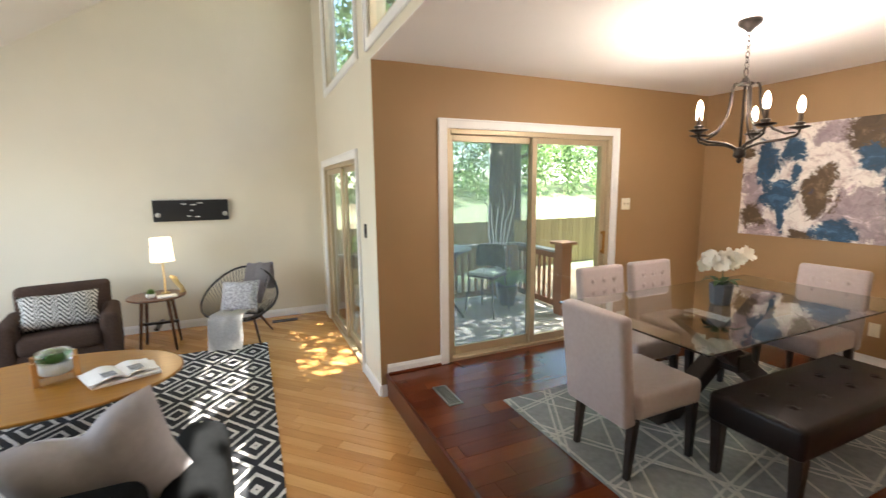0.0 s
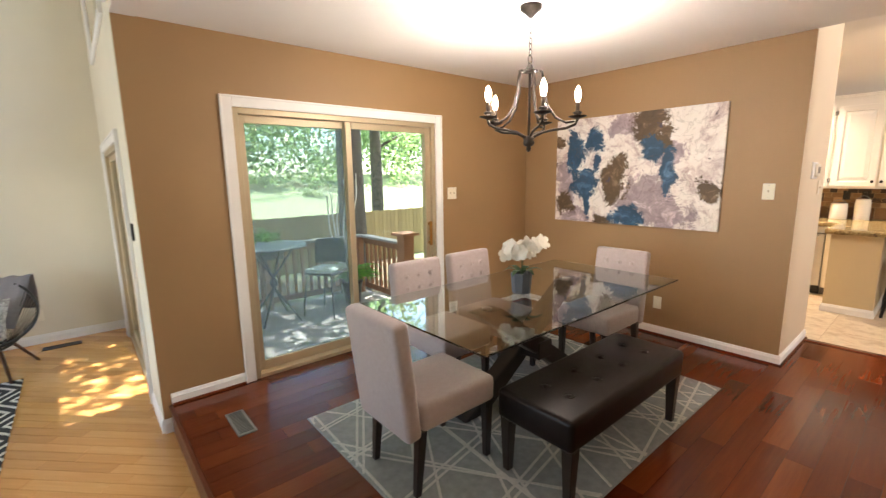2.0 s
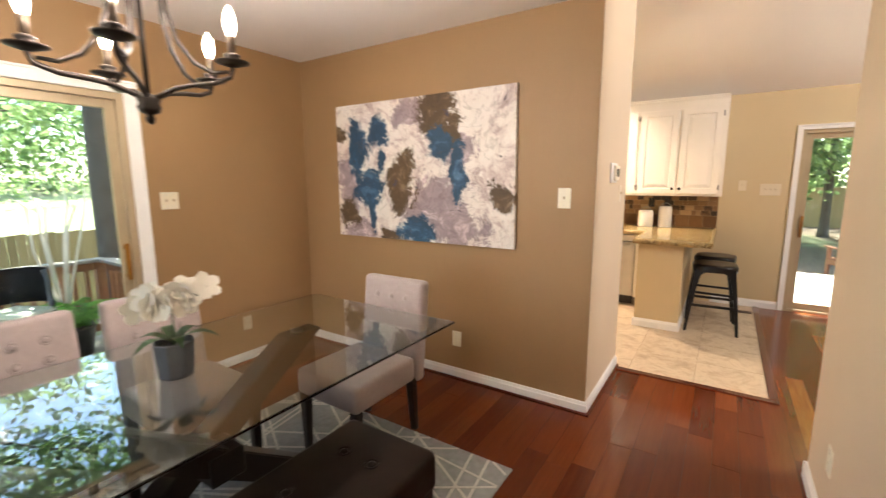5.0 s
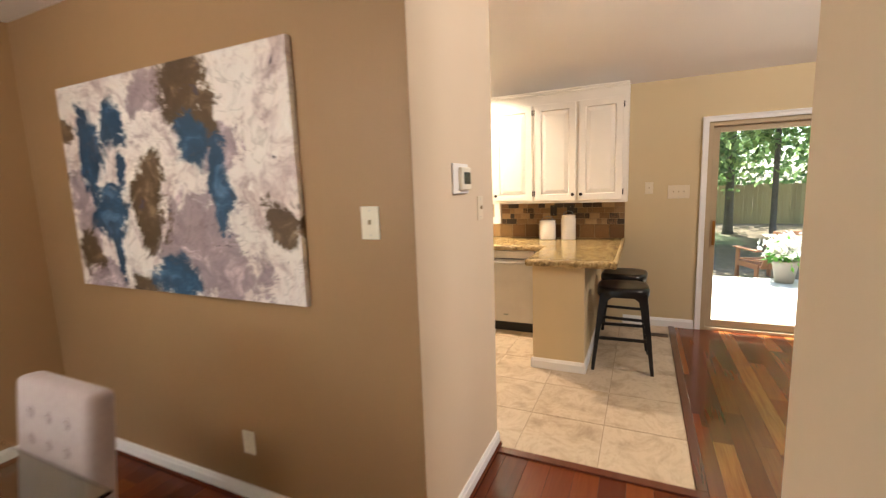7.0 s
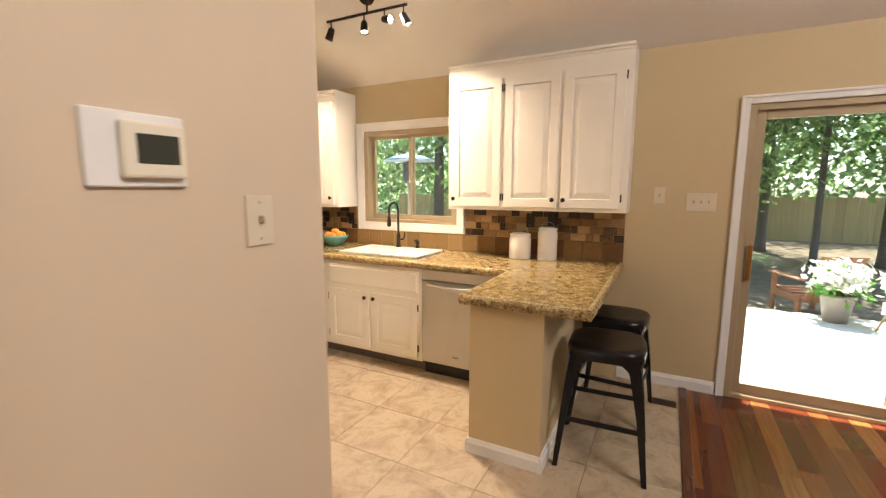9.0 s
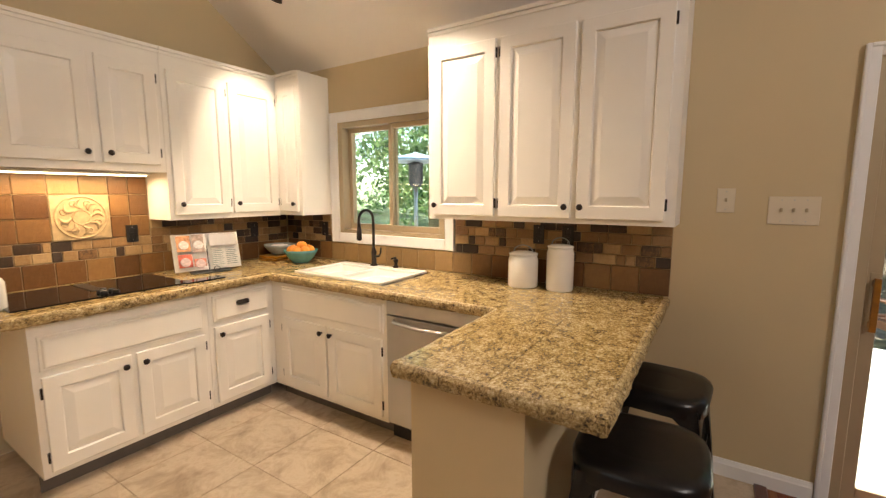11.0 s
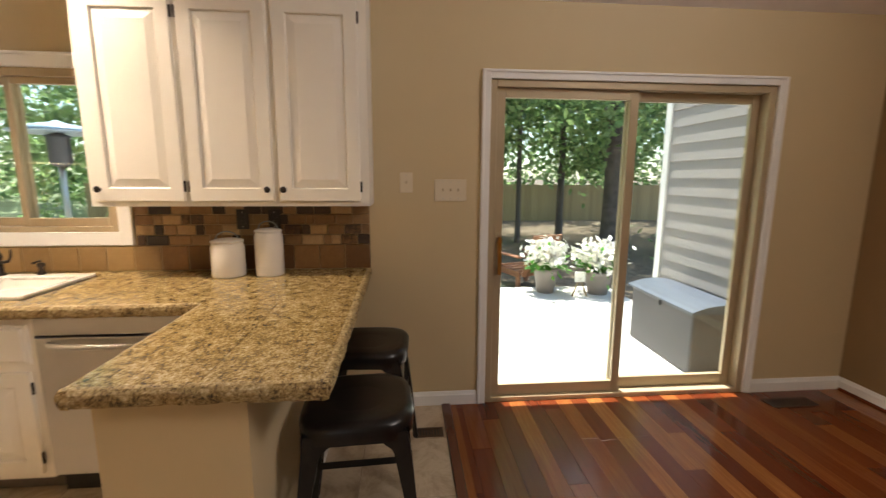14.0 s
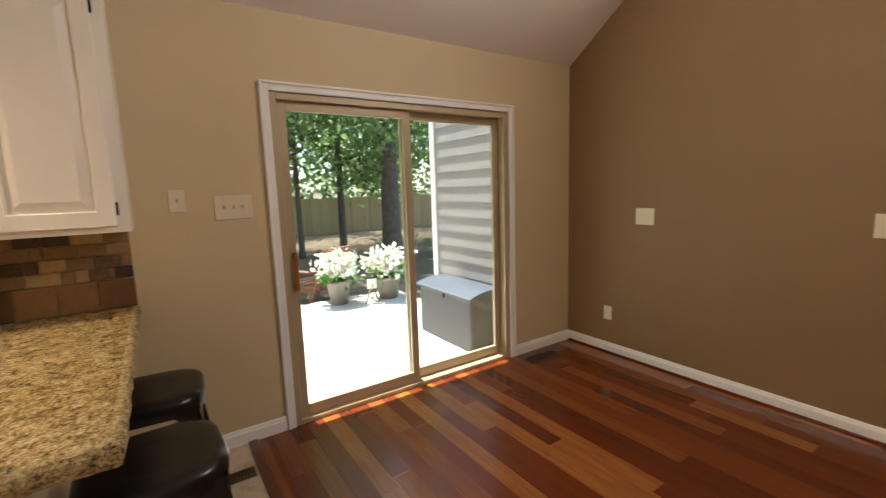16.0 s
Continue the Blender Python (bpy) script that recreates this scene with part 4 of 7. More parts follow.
# uppers over the north counter (face -y)
UF = 3.08
t = cabinet("wall_cabinet", pose(7.04, UF, 0), 0.843, KN - UF - 0.002, 1.29, 2.38, "white two-door wall cabinet with raised panels", crown=True)
panel_door(t, 0.03, 0.415, 1.325, 2.25, (0.07, 1.395), 1)
panel_door(t, 0.44, 0.82, 1.325, 2.25, (0.47, 1.395), 1)
t = cabinet("wall_cabinet", pose(5.92, UF, 0), 1.118, KN - UF - 0.002, 1.60, 2.38, "short white wall cabinet over the cooktop", crown=True)
panel_door(t, 0.33, 0.735, 1.645, 2.25, (0.70, 1.70), 0)
panel_door(t, 0.775, 1.085, 1.645, 2.25, (0.81, 1.70), 1)
panel_door(t, 0.02, 0.30, 1.645, 2.25, (0.05, 1.70), 1)

# base units
BF, BX = 2.70, 7.50
t = cabinet("base_cabinet", pose(6.20, BF, 0), 0.83, 0.66, 0.095, 0.862, "white base cabinet with two doors under the cooktop", toe=True)
panel_door(t, 0.03, 0.80, 0.63, 0.80, None, 0, True)
panel_door(t, 0.03, 0.40, 0.125, 0.60, (0.365, 0.545), -1)
panel_door(t, 0.425, 0.80, 0.125, 0.60, (0.46, 0.545), 1)
t = cabinet("base_cabinet", pose(7.032, BF, 0), 0.467, 0.66, 0.095, 0.862, "white base cabinet with one drawer and door", toe=True)
panel_door(t, 0.03, 0.42, 0.655, 0.825, None, 0, True)
panel_door(t, 0.03, 0.42, 0.125, 0.625, (0.065, 0.575), 1)
bm = bmesh.new()
prof = []
for i in range(9):
    a = math.pi * i / 8
    prof.append((0.225 - 0.045 * math.cos(a), -0.021 - 0.020 * math.sin(a) ** 0.6, 0.745))
n0 = [bm.verts.new(p) for p in prof]
n1 = [bm.verts.new((p[0], -0.021 - (-(p[1] + 0.021)) * 0.7, 0.762)) for p in prof]
n2 = [bm.verts.new((0.225 + (p[0] - 0.225) * 0.9, -0.020, 0.772)) for p in prof]
for r0, r1 in ((n0, n1), (n1, n2)):
    for i in range(8):
        bm.faces.new((r0[i], r0[i + 1], r1[i + 1], r1[i]))
part("cup_pull", bm, M_KNOB, t, "dark bronze cup pull", smooth=True)
mE = pose(BX, 2.70, 0, 0, 0, -90)
t = cabinet("base_cabinet", mE, 1.055, EAST - BX - 0.002, 0.095, 0.862, "white sink base cabinet with two doors", toe=True)
panel_door(t, 0.11, 1.03, 0.645, 0.825, None, 0, True)
panel_door(t, 0.11, 0.545, 0.125, 0.61, (0.515, 0.565), -1)
panel_door(t, 0.57, 1.02, 0.125, 0.61, (0.605, 0.565), 1)

# dishwasher
t = thing("dishwasher", pose(BX, 1.642, 0, 0, 0, -90), "stainless steel dishwasher with a curved bar handle", "dishwasher")
part("body", boxes((0.004, 0.03, 0.10, 0.60, 0.60, 0.86)), M_BLACK, t)
part("door", boxes((0.004, -0.012, 0.11, 0.60, 0.029, 0.765), bevel=0.005, seg=2), M_STEEL, t)
part("control_panel", boxes((0.004, -0.012, 0.775, 0.60, 0.029, 0.855), bevel=0.005, seg=2), M_STEEL, t)
part("toe_plate", boxes((0.004, 0.04, 0.0, 0.60, 0.06, 0.098)), M_BLACK, t, "black toe plate")
bm = bmesh.new()
tube(bm, [(0.06, -0.012, 0.74), (0.08, -0.04, 0.74), (0.2, -0.052, 0.735), (0.30, -0.055, 0.733), (0.4, -0.052, 0.735), (0.52, -0.04, 0.74), (0.54, -0.012, 0.74)], 0.012, 10)
part("handle", bm, M_CHROME, t)
part("badge", boxes((0.275, -0.0135, 0.18, 0.325, -0.0115, 0.195), bevel=0.0005), M_GREYBOWL, t)

# knee wall of the peninsula
pw = structure("wall_peninsula", boxes((6.72, 0.48, 0.0, EAST, 0.885, 0.862)), M_SAND, "beige painted knee wall under the counter")
bm = bmesh.new()
base_profile(bm, (6.72, 0.885), (6.72, 0.48), 0, (-1, 0), 0.085)
base_profile(bm, (6.704, 0.48), (EAST, 0.48), 0, (0, -1), 0.085)
base_profile(bm, (6.704, 0.885), (6.90, 0.885), 0, (0, 1), 0.085)
structure("baseboard_peninsula", bm, M_WHITE, "white baseboard of the knee wall", "baseboard")

t = thing("filler_panel", pose(7.497, 0.887, 0), "white painted filler panel beside the dishwasher", "panel")
part("board", boxes((0, 0, 0.095, 0.02, 0.148, 0.862), bevel=0.002), M_CAB, t)
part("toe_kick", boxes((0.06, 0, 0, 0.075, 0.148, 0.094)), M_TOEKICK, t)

# granite counter in tiles with a chiselled edge
t = thing("countertop", pose(0, 0, 0), "gold and black granite tile countertop with rough-cut edges", "countertop")
CT = 0.915
CEX, CNY = 7.455, 2.655
EDX = 6.06
SX0, SX1, SY0, SY1 = 7.56, 8.05, 1.74, 2.53
bed = boxes((CEX + 0.02, 0.25, 0.866, EAST - 0.002, SY0, 0.905), (CEX + 0.02, SY1, 0.866, EAST - 0.002, 2.676, 0.905), (CEX + 0.02, SY0, 0.866, SX0, SY1, 0.905), (SX1, SY0, 0.866, EAST - 0.002, SY1, 0.905), (EDX + 0.02, CNY + 0.022, 0.866, EAST - 0.002, KN - 0.002, 0.905), (6.70, 0.27, 0.866, CEX + 0.02, 0.91, 0.905))
SX0, SX1, SY0, SY1 = 7.56, 8.05, 1.74, 2.53
part("underlay", bed, M_DKGROUT, t)
rng = random.Random(2)


def granite_tiles(x0, x1, y0, y1, nx, ny):
    for i in range(nx):
        for j in range(ny):
            a, b = x0 + (x1 - x0) * i / nx, x0 + (x1 - x0) * (i + 1) / nx
            c, d = y0 + (y1 - y0) * j / ny, y0 + (y1 - y0) * (j + 1) / ny
            part("tile", boxes((a + 0.001, c + 0.001, 0.906, b - 0.001, d - 0.001, CT), bevel=0.0008), M_GRANITE, t)


granite_tiles(6.695, 7.475, 0.27, 0.915, 2, 2)
granite_tiles(7.475, EAST - 0.003, 0.27, 1.72, 2, 4)
granite_tiles(7.475, EAST - 0.003, 2.55, KN - 0.003, 2, 2)
granite_tiles(8.055, EAST - 0.003, 1.72, 2.55, 1, 2)
granite_tiles(7.475, 7.56, 1.72, 2.55, 1, 2)
granite_tiles(EDX + 0.02, 7.475, 2.675, KN - 0.003, 4, 2)


def rough_edge(a, b, normal):
    """A chiselled edge strip from a to b."""
    a, b = Vector((*a, 0)), Vector((*b, 0))
    n = Vector((*normal, 0))
    L = (b - a).length
    k = max(4, int(L / 0.018))
    rows = [(0.022, CT), (0.004, CT - 0.002), (-0.006, CT - 0.012), (-0.008, CT - 0.026), (-0.004, CT - 0.042), (0.004, CT - 0.053), (0.022, CT - 0.054)]
    bm = bmesh.new()
    grid = []
    for i in range(k + 1):
        p = a.lerp(b, i / k)
        col = []
        for r, (o, z) in enumerate(rows):
            j = 0.0 if r in (0, 6) else noise.noise(Vector((p.x * 38, p.y * 38, z * 60))) * 0.007
            jz = 0.0 if r in (0, 1, 6) else noise.noise(Vector((p.x * 50 + 9, p.y * 50, z * 60))) * 0.004
            q = p - n * (o + j)
            col.append(bm.verts.new((q.x, q.y, z + jz)))
        grid.append(col)
    for c0, c1 in zip(grid, grid[1:]):
        for r in range(6):
            bm.faces.new((c0[r], c0[r + 1], c1[r + 1], c1[r]))
    for c in (grid[0], grid[-1]):
        bm.faces.new(c)
    part("edge", bm, M_CHISEL, t, "rough chiselled granite edge")


rough_edge((6.675, 0.93), (6.675, 0.25), (-1, 0))
rough_edge((6.675, 0.25), (EAST, 0.25), (0, -1))
rough_edge((CEX, 0.93), (6.675, 0.93), (0, 1))
rough_edge((CEX, 2.655), (CEX, 0.93), (-1, 0))
rough_edge((CEX, 2.655), (EDX, 2.655), (0, -1))
rough_edge((EDX, 2.655), (EDX, KN), (-1, 0))

# sink
t = thing("sink", pose(0, 0, CT), "white enamel double-bowl drop-in sink", "sink")
bm = bmesh.new()


def ringed(bm, levels):
    """Rounded-rectangle loops (x0, y0, x1, y1, radius, z), joined in order; the last is closed."""
    loops = []
    for x0, y0, x1, y1, r, z in levels:
        loop = []
        for cx, cy, a0 in ((x1 - r, y1 - r, 0), (x0 + r, y1 - r, 90), (x0 + r, y0 + r, 180), (x1 - r, y0 + r, 270)):
            for k in range(5):
                a = radians(a0 + k * 22.5)
                loop.append(bm.verts.new((cx + r * math.cos(a), cy + r * math.sin(a), z)))
        loops.append(loop)
    n = 20
    for l0, l1 in zip(loops, loops[1:]):
        for i in range(n):
            bm.faces.new((l0[i], l0[(i + 1) % n], l1[(i + 1) % n], l1[i])).smooth = True
    return loops


part("rim", boxes((SX0, SY0, 0.0, SX0 + 0.04, SY1, 0.018), (SX1 - 0.075, SY0, 0.0, SX1, SY1, 0.018), (SX0 + 0.04, SY0, 0, SX1 - 0.075, SY0 + 0.035, 0.018), (SX0 + 0.04, SY1 - 0.035, 0, SX1 - 0.075, SY1, 0.018), (SX0 + 0.04, 2.13, -0.01, SX1 - 0.075, 2.165, 0.014), bevel=0.006, seg=2), M_SINK, t)
for y0, y1 in ((SY0 + 0.03, 2.135), (2.16, SY1 - 0.03)):
    bm = bmesh.new()
    lo = ringed(bm, [(SX0 + 0.035, y0, SX1 - 0.07, y1, 0.03, 0.012), (SX0 + 0.042, y0 + 0.008, SX1 - 0.078, y1 - 0.008, 0.04, -0.03), (SX0 + 0.05, y0 + 0.015, SX1 - 0.085, y1 - 0.015, 0.05, -0.045)])
    bm.faces.new(lo[-1])
    part("bowl", bm, M_SINK, t)

# faucet and soap pump
t = thing("faucet", pose(8.02, 2.20, CT + 0.018), "dark bronze gooseneck faucet with pull-down spray", "faucet")
bm = bmesh.new()
lathe(bm, [(0.028, 0), (0.028, 0.008), (0.019, 0.015), (0.017, 0.08), (0.021, 0.10), (0.014, 0.12), (0.011, 0.14)], 16)
part("base", bm, M_BRONZE, t)
bm = bmesh.new()
tube(bm, [(0, 0, 0.13), (0, 0, 0.32)] + [(-0.075 + 0.075 * math.cos(a), 0, 0.34 + 0.075 * math.sin(a)) for a in (k * math.pi / 10 for k in range(11))] + [(-0.15, 0, 0.30)], 0.0105, 10)
part("spout", bm, M_BRONZE, t)
bm = bmesh.new()
lathe(bm, [(0.012, 0.20), (0.019, 0.21), (0.018, 0.25), (0.013, 0.30)], 14, -0.15, 0)
part("spray_head", bm, M_BRONZE, t)
bm = bmesh.new()
tube(bm, [(0, -0.015, 0.07), (0, -0.05, 0.075), (0, -0.065, 0.10), (0, -0.07, 0.14)], [0.010, 0.009, 0.007, 0.005], 8)
part("lever", bm, M_BRONZE, t)
t = thing("soap_dispenser", pose(8.03, 2.00, CT + 0.018), "dark bronze soap pump beside the sink", "soap dispenser")
bm = bmesh.new()
lathe(bm, [(0.02, 0), (0.02, 0.01), (0.012, 0.018), (0.012, 0.04), (0.018, 0.045), (0.018, 0.06), (0.006, 0.065)], 14)
part("pump", bm, M_BRONZE, t)
bm = bmesh.new()
tube(bm, [(0, 0, 0.06), (0, 0, 0.075), (-0.05, 0, 0.07)], 0.006, 8)
part("nozzle", bm, M_BRONZE, t)

# canisters
for x, y, r, h in ((8.02, 1.02, 0.088, 0.19), (8.03, 0.80, 0.076, 0.245)):
    t = thing("canister", pose(x, y, CT), "white stoneware canister with a loop-handled lid", "canister", "canisters on the counter")
    bm = bmesh.new()
    lathe(bm, [(r * 0.95, 0), (r, 0.008), (r, h - 0.03), (r * 0.93, h - 0.012), (r * 0.93, h)], 28)
    part("jar", bm, M_CROCK, t)
    bm = bmesh.new()
    lathe(bm, [(r * 0.97, h), (r * 0.98, h + 0.008), (r * 0.7, h + 0.016), (0.01, h + 0.02)], 28)
    lid = part("lid", bm, M_CROCK, t)
    bm = bmesh.new()
    tube(bm, [(0, r * 0.7 * math.cos(a), h + 0.012 + 0.045 * math.sin(a)) for a in (k * math.pi / 8 for k in range(9))], 0.004, 6)
    part("handle", bm, M_GREYBOWL, lid, "grey loop handle")

# cooktop
t = thing("cooktop", pose(6.56, 3.03, CT), "black glass cooktop with central knobs", "cooktop")
part("glass_top", boxes((-0.39, -0.25, 0, 0.43, 0.26, 0.008), bevel=0.003), M_COOKTOP, t)
part("vent_grille", boxes((-0.01, -0.05, 0.008, 0.05, 0.24, 0.011), bevel=0.001), M_BLACK, t)
for i, (kx, ky) in enumerate(((0.0, -0.19), (0.05, -0.20), (0.0, -0.14), (0.05, -0.15), (0.025, -0.10))):
    bm = bmesh.new()
    lathe(bm, [(0.019, 0.008), (0.017, 0.02), (0.014, 0.026), (0.002, 0.027)], 14, kx, ky)
    part("control_knob", bm, M_BLACK, t)
t = thing("tray", pose(7.075, 2.80, CT), "dark rectangular tray on the counter", "tray")
part("plate", boxes((-0.13, -0.05, 0, 0.12, 0.05, 0.010), bevel=0.004), M_COOKTOP, t)

# cookbook on a stand
t = thing("cookbook_stand", pose(7.27, 3.08, CT, 0, 0, -14), "black wire book stand on the counter", "stand")
part("ledge", boxes((-0.12, -0.075, 0.0, 0.13, 0.02, 0.012), bevel=0.003), M_BLACK, t)
bm = bmesh.new()
tube(bm, [(0, 0.07, 0.0), (0, -0.01, 0.02), (0, 0.06, 0.24)], 0.005, 6)
part("easel", bm, M_BLACK, t)
bm = bmesh.new()
tube(bm, [(0.03 + 0.018 * math.cos(a), -0.078, 0.03 + 0.018 * math.sin(a)) for a in (k * math.pi / 6 for k in range(12))], 0.003, 6, closed=True)
part("scroll", bm, M_BLACK, t)
t = thing("cookbook", pose(7.27, 3.075, CT + 0.012, -16, 0, -14), "open cookbook with food pictures on its pages", "book")
for sgn in (-1, 1):
    bm = bmesh.new()
    nseg = 8
    r0, r1 = [], []
    for i in range(nseg + 1):
        s = i / nseg
        yy = -0.006 - 0.016 * math.sin(math.pi * min(1, s * 1.3)) * (1 - s)
        r0.append((sgn * 0.215 * s, yy))
    lo = [bm.verts.new((x, yy, 0.004)) for x, yy in r0]
    hi = [bm.verts.new((x, yy, 0.265)) for x, yy in r0]
    for i in range(nseg):
        bm.faces.new((lo[i], lo[i + 1], hi[i + 1], hi[i]))
    bmesh.ops.solidify(bm, geom=bm.faces[:], thickness=0.008)
    pg = part("page", bm, M_PAPER, t, smooth=False)
    if sgn < 0:
        for (a, b, c, d, colr) in ((-0.19, -0.105, 0.14, 0.25, (0.60, 0.30, 0.14)), (-0.095, -0.02, 0.13, 0.255, (0.45, 0.34, 0.28)), (-0.19, -0.105, 0.03, 0.12, (0.45, 0.10, 0.06)), (-0.095, -0.02, 0.03, 0.085, (0.50, 0.16, 0.09))):
            part("picture", boxes((a, -0.026, c, b, -0.0245, d)), plain("food_print", colr, 0.6, var=0.45, scale=38, bumps=0), pg)
            bm = bmesh.new()
            lathe(bm, [(0.032, 0), (0.028, 0.001)], 18)
            part("plate_print", bm, plain("plate_print", tuple(0.45 + 0.35 * c0 for c0 in colr), 0.6, var=0.3, scale=60, bumps=0), pg, m=pose((a + b) / 2, -0.026, (c + d) / 2 - 0.01, 90, 0, 0))
    else:
        part("picture", boxes((0.015, -0.026, 0.17, 0.20, -0.0245, 0.255)), plain("grey_print", (0.50, 0.47, 0.44), 0.6, var=0.1, bumps=0), pg)
        for i in range(9):
            for (a, b) in ((0.02, 0.10), (0.115, 0.19)):
                part("text_bar", boxes((a, -0.026, 0.03 + i * 0.014, b - 0.02 * ((i * 7) % 3) / 3, -0.0245, 0.034 + i * 0.014)), M_GREYBOWL, pg)

# bowls, boards and oranges


def bowl(x, y, z, r, h, mat, label):
    t = thing("bowl", pose(x, y, z), label, "bowl")
    bm = bmesh.new()
    lathe(bm, [(r * 0.42, 0), (r * 0.5, 0.006), (r * 0.75, h * 0.4), (r * 0.94, h * 0.8), (r, h), (r * 0.96, h), (r * 0.9, h * 0.78), (r * 0.7, h * 0.38), (r * 0.3, 0.02)], 28)
    part("shell", bm, mat, t)
    return t


for k, (dz, w) in enumerate(((0.0, 0.135), (0.022, 0.125))):
    t = thing("cutting_board", pose(7.92, 3.17, CT + dz, 0, 0, 6 * k), "wooden board under the grey bowl", "cutting board")
    part("board", boxes((-w, -0.10, 0, w, 0.10, 0.02), bevel=0.006, seg=2), M_TABLEWOOD, t)
    part("dowel", boxes((-w - 0.03, -0.02, 0.004, -w + 0.004, 0.02, 0.016), bevel=0.004), M_TABLEWOOD, t)
bowl(7.93, 3.17, CT + 0.042, 0.13, 0.085, M_GREYBOWL, "grey-green glazed bowl holding a cloth on boards")
t = thing("dish_towel", pose(7.93, 3.17, CT + 0.09), "crumpled grey and white towel in the bowl", "towel")
bm = bmesh.new()
bmesh.ops.create_uvsphere(bm, u_segments=20, v_segments=10, radius=0.085)
for v in bm.verts:
    v.co.z *= 0.45
    v.co += v.co.normalized() * noise.noise(v.co * 30) * 0.022
part("cloth", bm, plain("grey_white_cloth", (0.55, 0.57, 0.56), 0.9, var=0.25, scale=30), t, smooth=True)
bowl(7.90, 2.87, CT, 0.135, 0.105, M_TEAL, "teal glazed bowl full of oranges")
rng = random.Random(5)
for k in range(9):
    a = k * 2 * math.pi / 7
    rr, zz = (0.075, 0.105) if k < 7 else (0.02, 0.135)
    t = thing("orange", pose(7.90 + rr * math.cos(a), 2.87 + rr * math.sin(a), CT + zz), "ripe orange in the teal bowl", "orange", "oranges in the bowl")
    bm = bmesh.new()
    bmesh.ops.create_uvsphere(bm, u_segments=14, v_segments=10, radius=0.034)
    part("peel", bm, M_ORANGE, t, smooth=True)
t = thing("white_canister", pose(6.14, 2.93, CT), "white kitchen canister beside the cooktop", "canister")
bm = bmesh.new()
lathe(bm, [(0.055, 0), (0.06, 0.01), (0.06, 0.13), (0.05, 0.15), (0.02, 0.155)], 20)
part("jar", bm, M_CROCK, t)
t = thing("alarm_sensor", pose(EAST, 2.83, 2.10, 0, 0, -90), "small white sensor box above the window casing", "sensor")
part("case", boxes((-0.035, -0.05, -0.045, 0.03, 0, 0.03), bevel=0.008, seg=2), M_WHITE, t)

# black outlets in the tile
for x, y, z, r in ((6.925, KN - 0.012, 1.20, 0), (7.83, KN - 0.012, 1.16, 0), (EAST - 0.012, 2.87, 1.17, -90), (EAST - 0.012, 0.98, 1.215, -90), (EAST - 0.012, 0.80, 1.215, -90)):
    plate("outlet", x, y, z, r, 0.07, 0.115, mat=M_BLACK, label="black outlet plate in the tile backsplash")

# track lamp on the slope
VA = math.degrees(math.atan(0.70))
TLX, TLY, TLZ = 7.50, 2.12, vault(7.50)
t = thing("track_light", pose(TLX, TLY, TLZ), "bronze track light with small adjustable spots", "track light")
bm = bmesh.new()
lathe(bm, [(0.065, -0.03), (0.065, 0.0), (0.02, 0.012)], 20)
part("canopy", bm, M_BRONZE, t, m=pose(0, 0, 0.0, 0, 35, 0))
bm = bmesh.new()
tube(bm, [(0, 0, -0.02), (0, 0, -0.13)], 0.008, 8)
part("stem", bm, M_BRONZE, t)
bm = bmesh.new()
tube(bm, [(0, -0.36, -0.13), (0, 0.40, -0.13)], 0.011, 8)
part("bar", bm, M_BRONZE, t)
M_SPOTLENS = glow("spot_lens", (1.0, 0.86, 0.62), 3.5)
for y, aim, cone, share in ((-0.33, (7.9, 1.0, 1.0), 80, 0.8), (0.03, (6.9, 1.7, 0.0), 118, 1.9), (0.36, (7.66, 3.1, 1.75), 62, 0.75), (-0.16, (6.3, -3.0, 1.5), 68, 2.3)):
    tgt = Vector(aim) - Vector((TLX, TLY + y, TLZ - 0.2))
    q = tgt.to_track_quat("-Z", "Y").to_matrix().to_4x4()
    m = Matrix.Translation((0, y, -0.2)) @ q
    bm = bmesh.new()
    tube(bm, [(0, y, -0.13), (0, y, -0.2)], 0.006, 6)
    arm = part("knuckle", bm, M_BRONZE, t)
    bm = bmesh.new()
    lathe(bm, [(0.016, 0.02), (0.026, 0.005), (0.03, -0.055), (0.034, -0.075), (0.030, -0.075), (0.027, -0.06), (0.0, -0.06)][::-1], 16)
    part("spot_head", bm, M_BRONZE, t, m=m)
    bm = bmesh.new()
    lathe(bm, [(0.026, -0.068), (0.026, -0.064)], 16)
    part("lens", bm, M_SPOTLENS, t, m=m)
    d = bpy.data.lights.new("spot", "SPOT")
    d.energy, d.color, d.spot_size, d.spot_blend, d.shadow_soft_size = SPOT_POWER * share, (1.0, 0.80, 0.60), radians(cone), 0.8, 0.03
    s = new("spot_beam", d)
    s.matrix_world = Matrix.Translation((TLX, TLY, TLZ)) @ m @ pose(0, 0, -0.085)
t = thing("under_cabinet_light", pose(6.62, 3.2, 1.597), "slim lit strip lamp under the wall cabinet", "light")
part("housing", boxes((-0.34, -0.06, -0.016, 0.34, 0.06, 0.0), bevel=0.002), M_WHITE, t)
part("diffuser", boxes((-0.33, -0.05, -0.022, 0.33, 0.05, -0.0165)), glow("strip_diffuser", (1.0, 0.84, 0.55), 2.0), t)
lamp("under_cabinet_lamp", "AREA", pose(6.62, 3.2, 1.57), 1.7, (1.0, 0.68, 0.36), 0.64, 0.10)


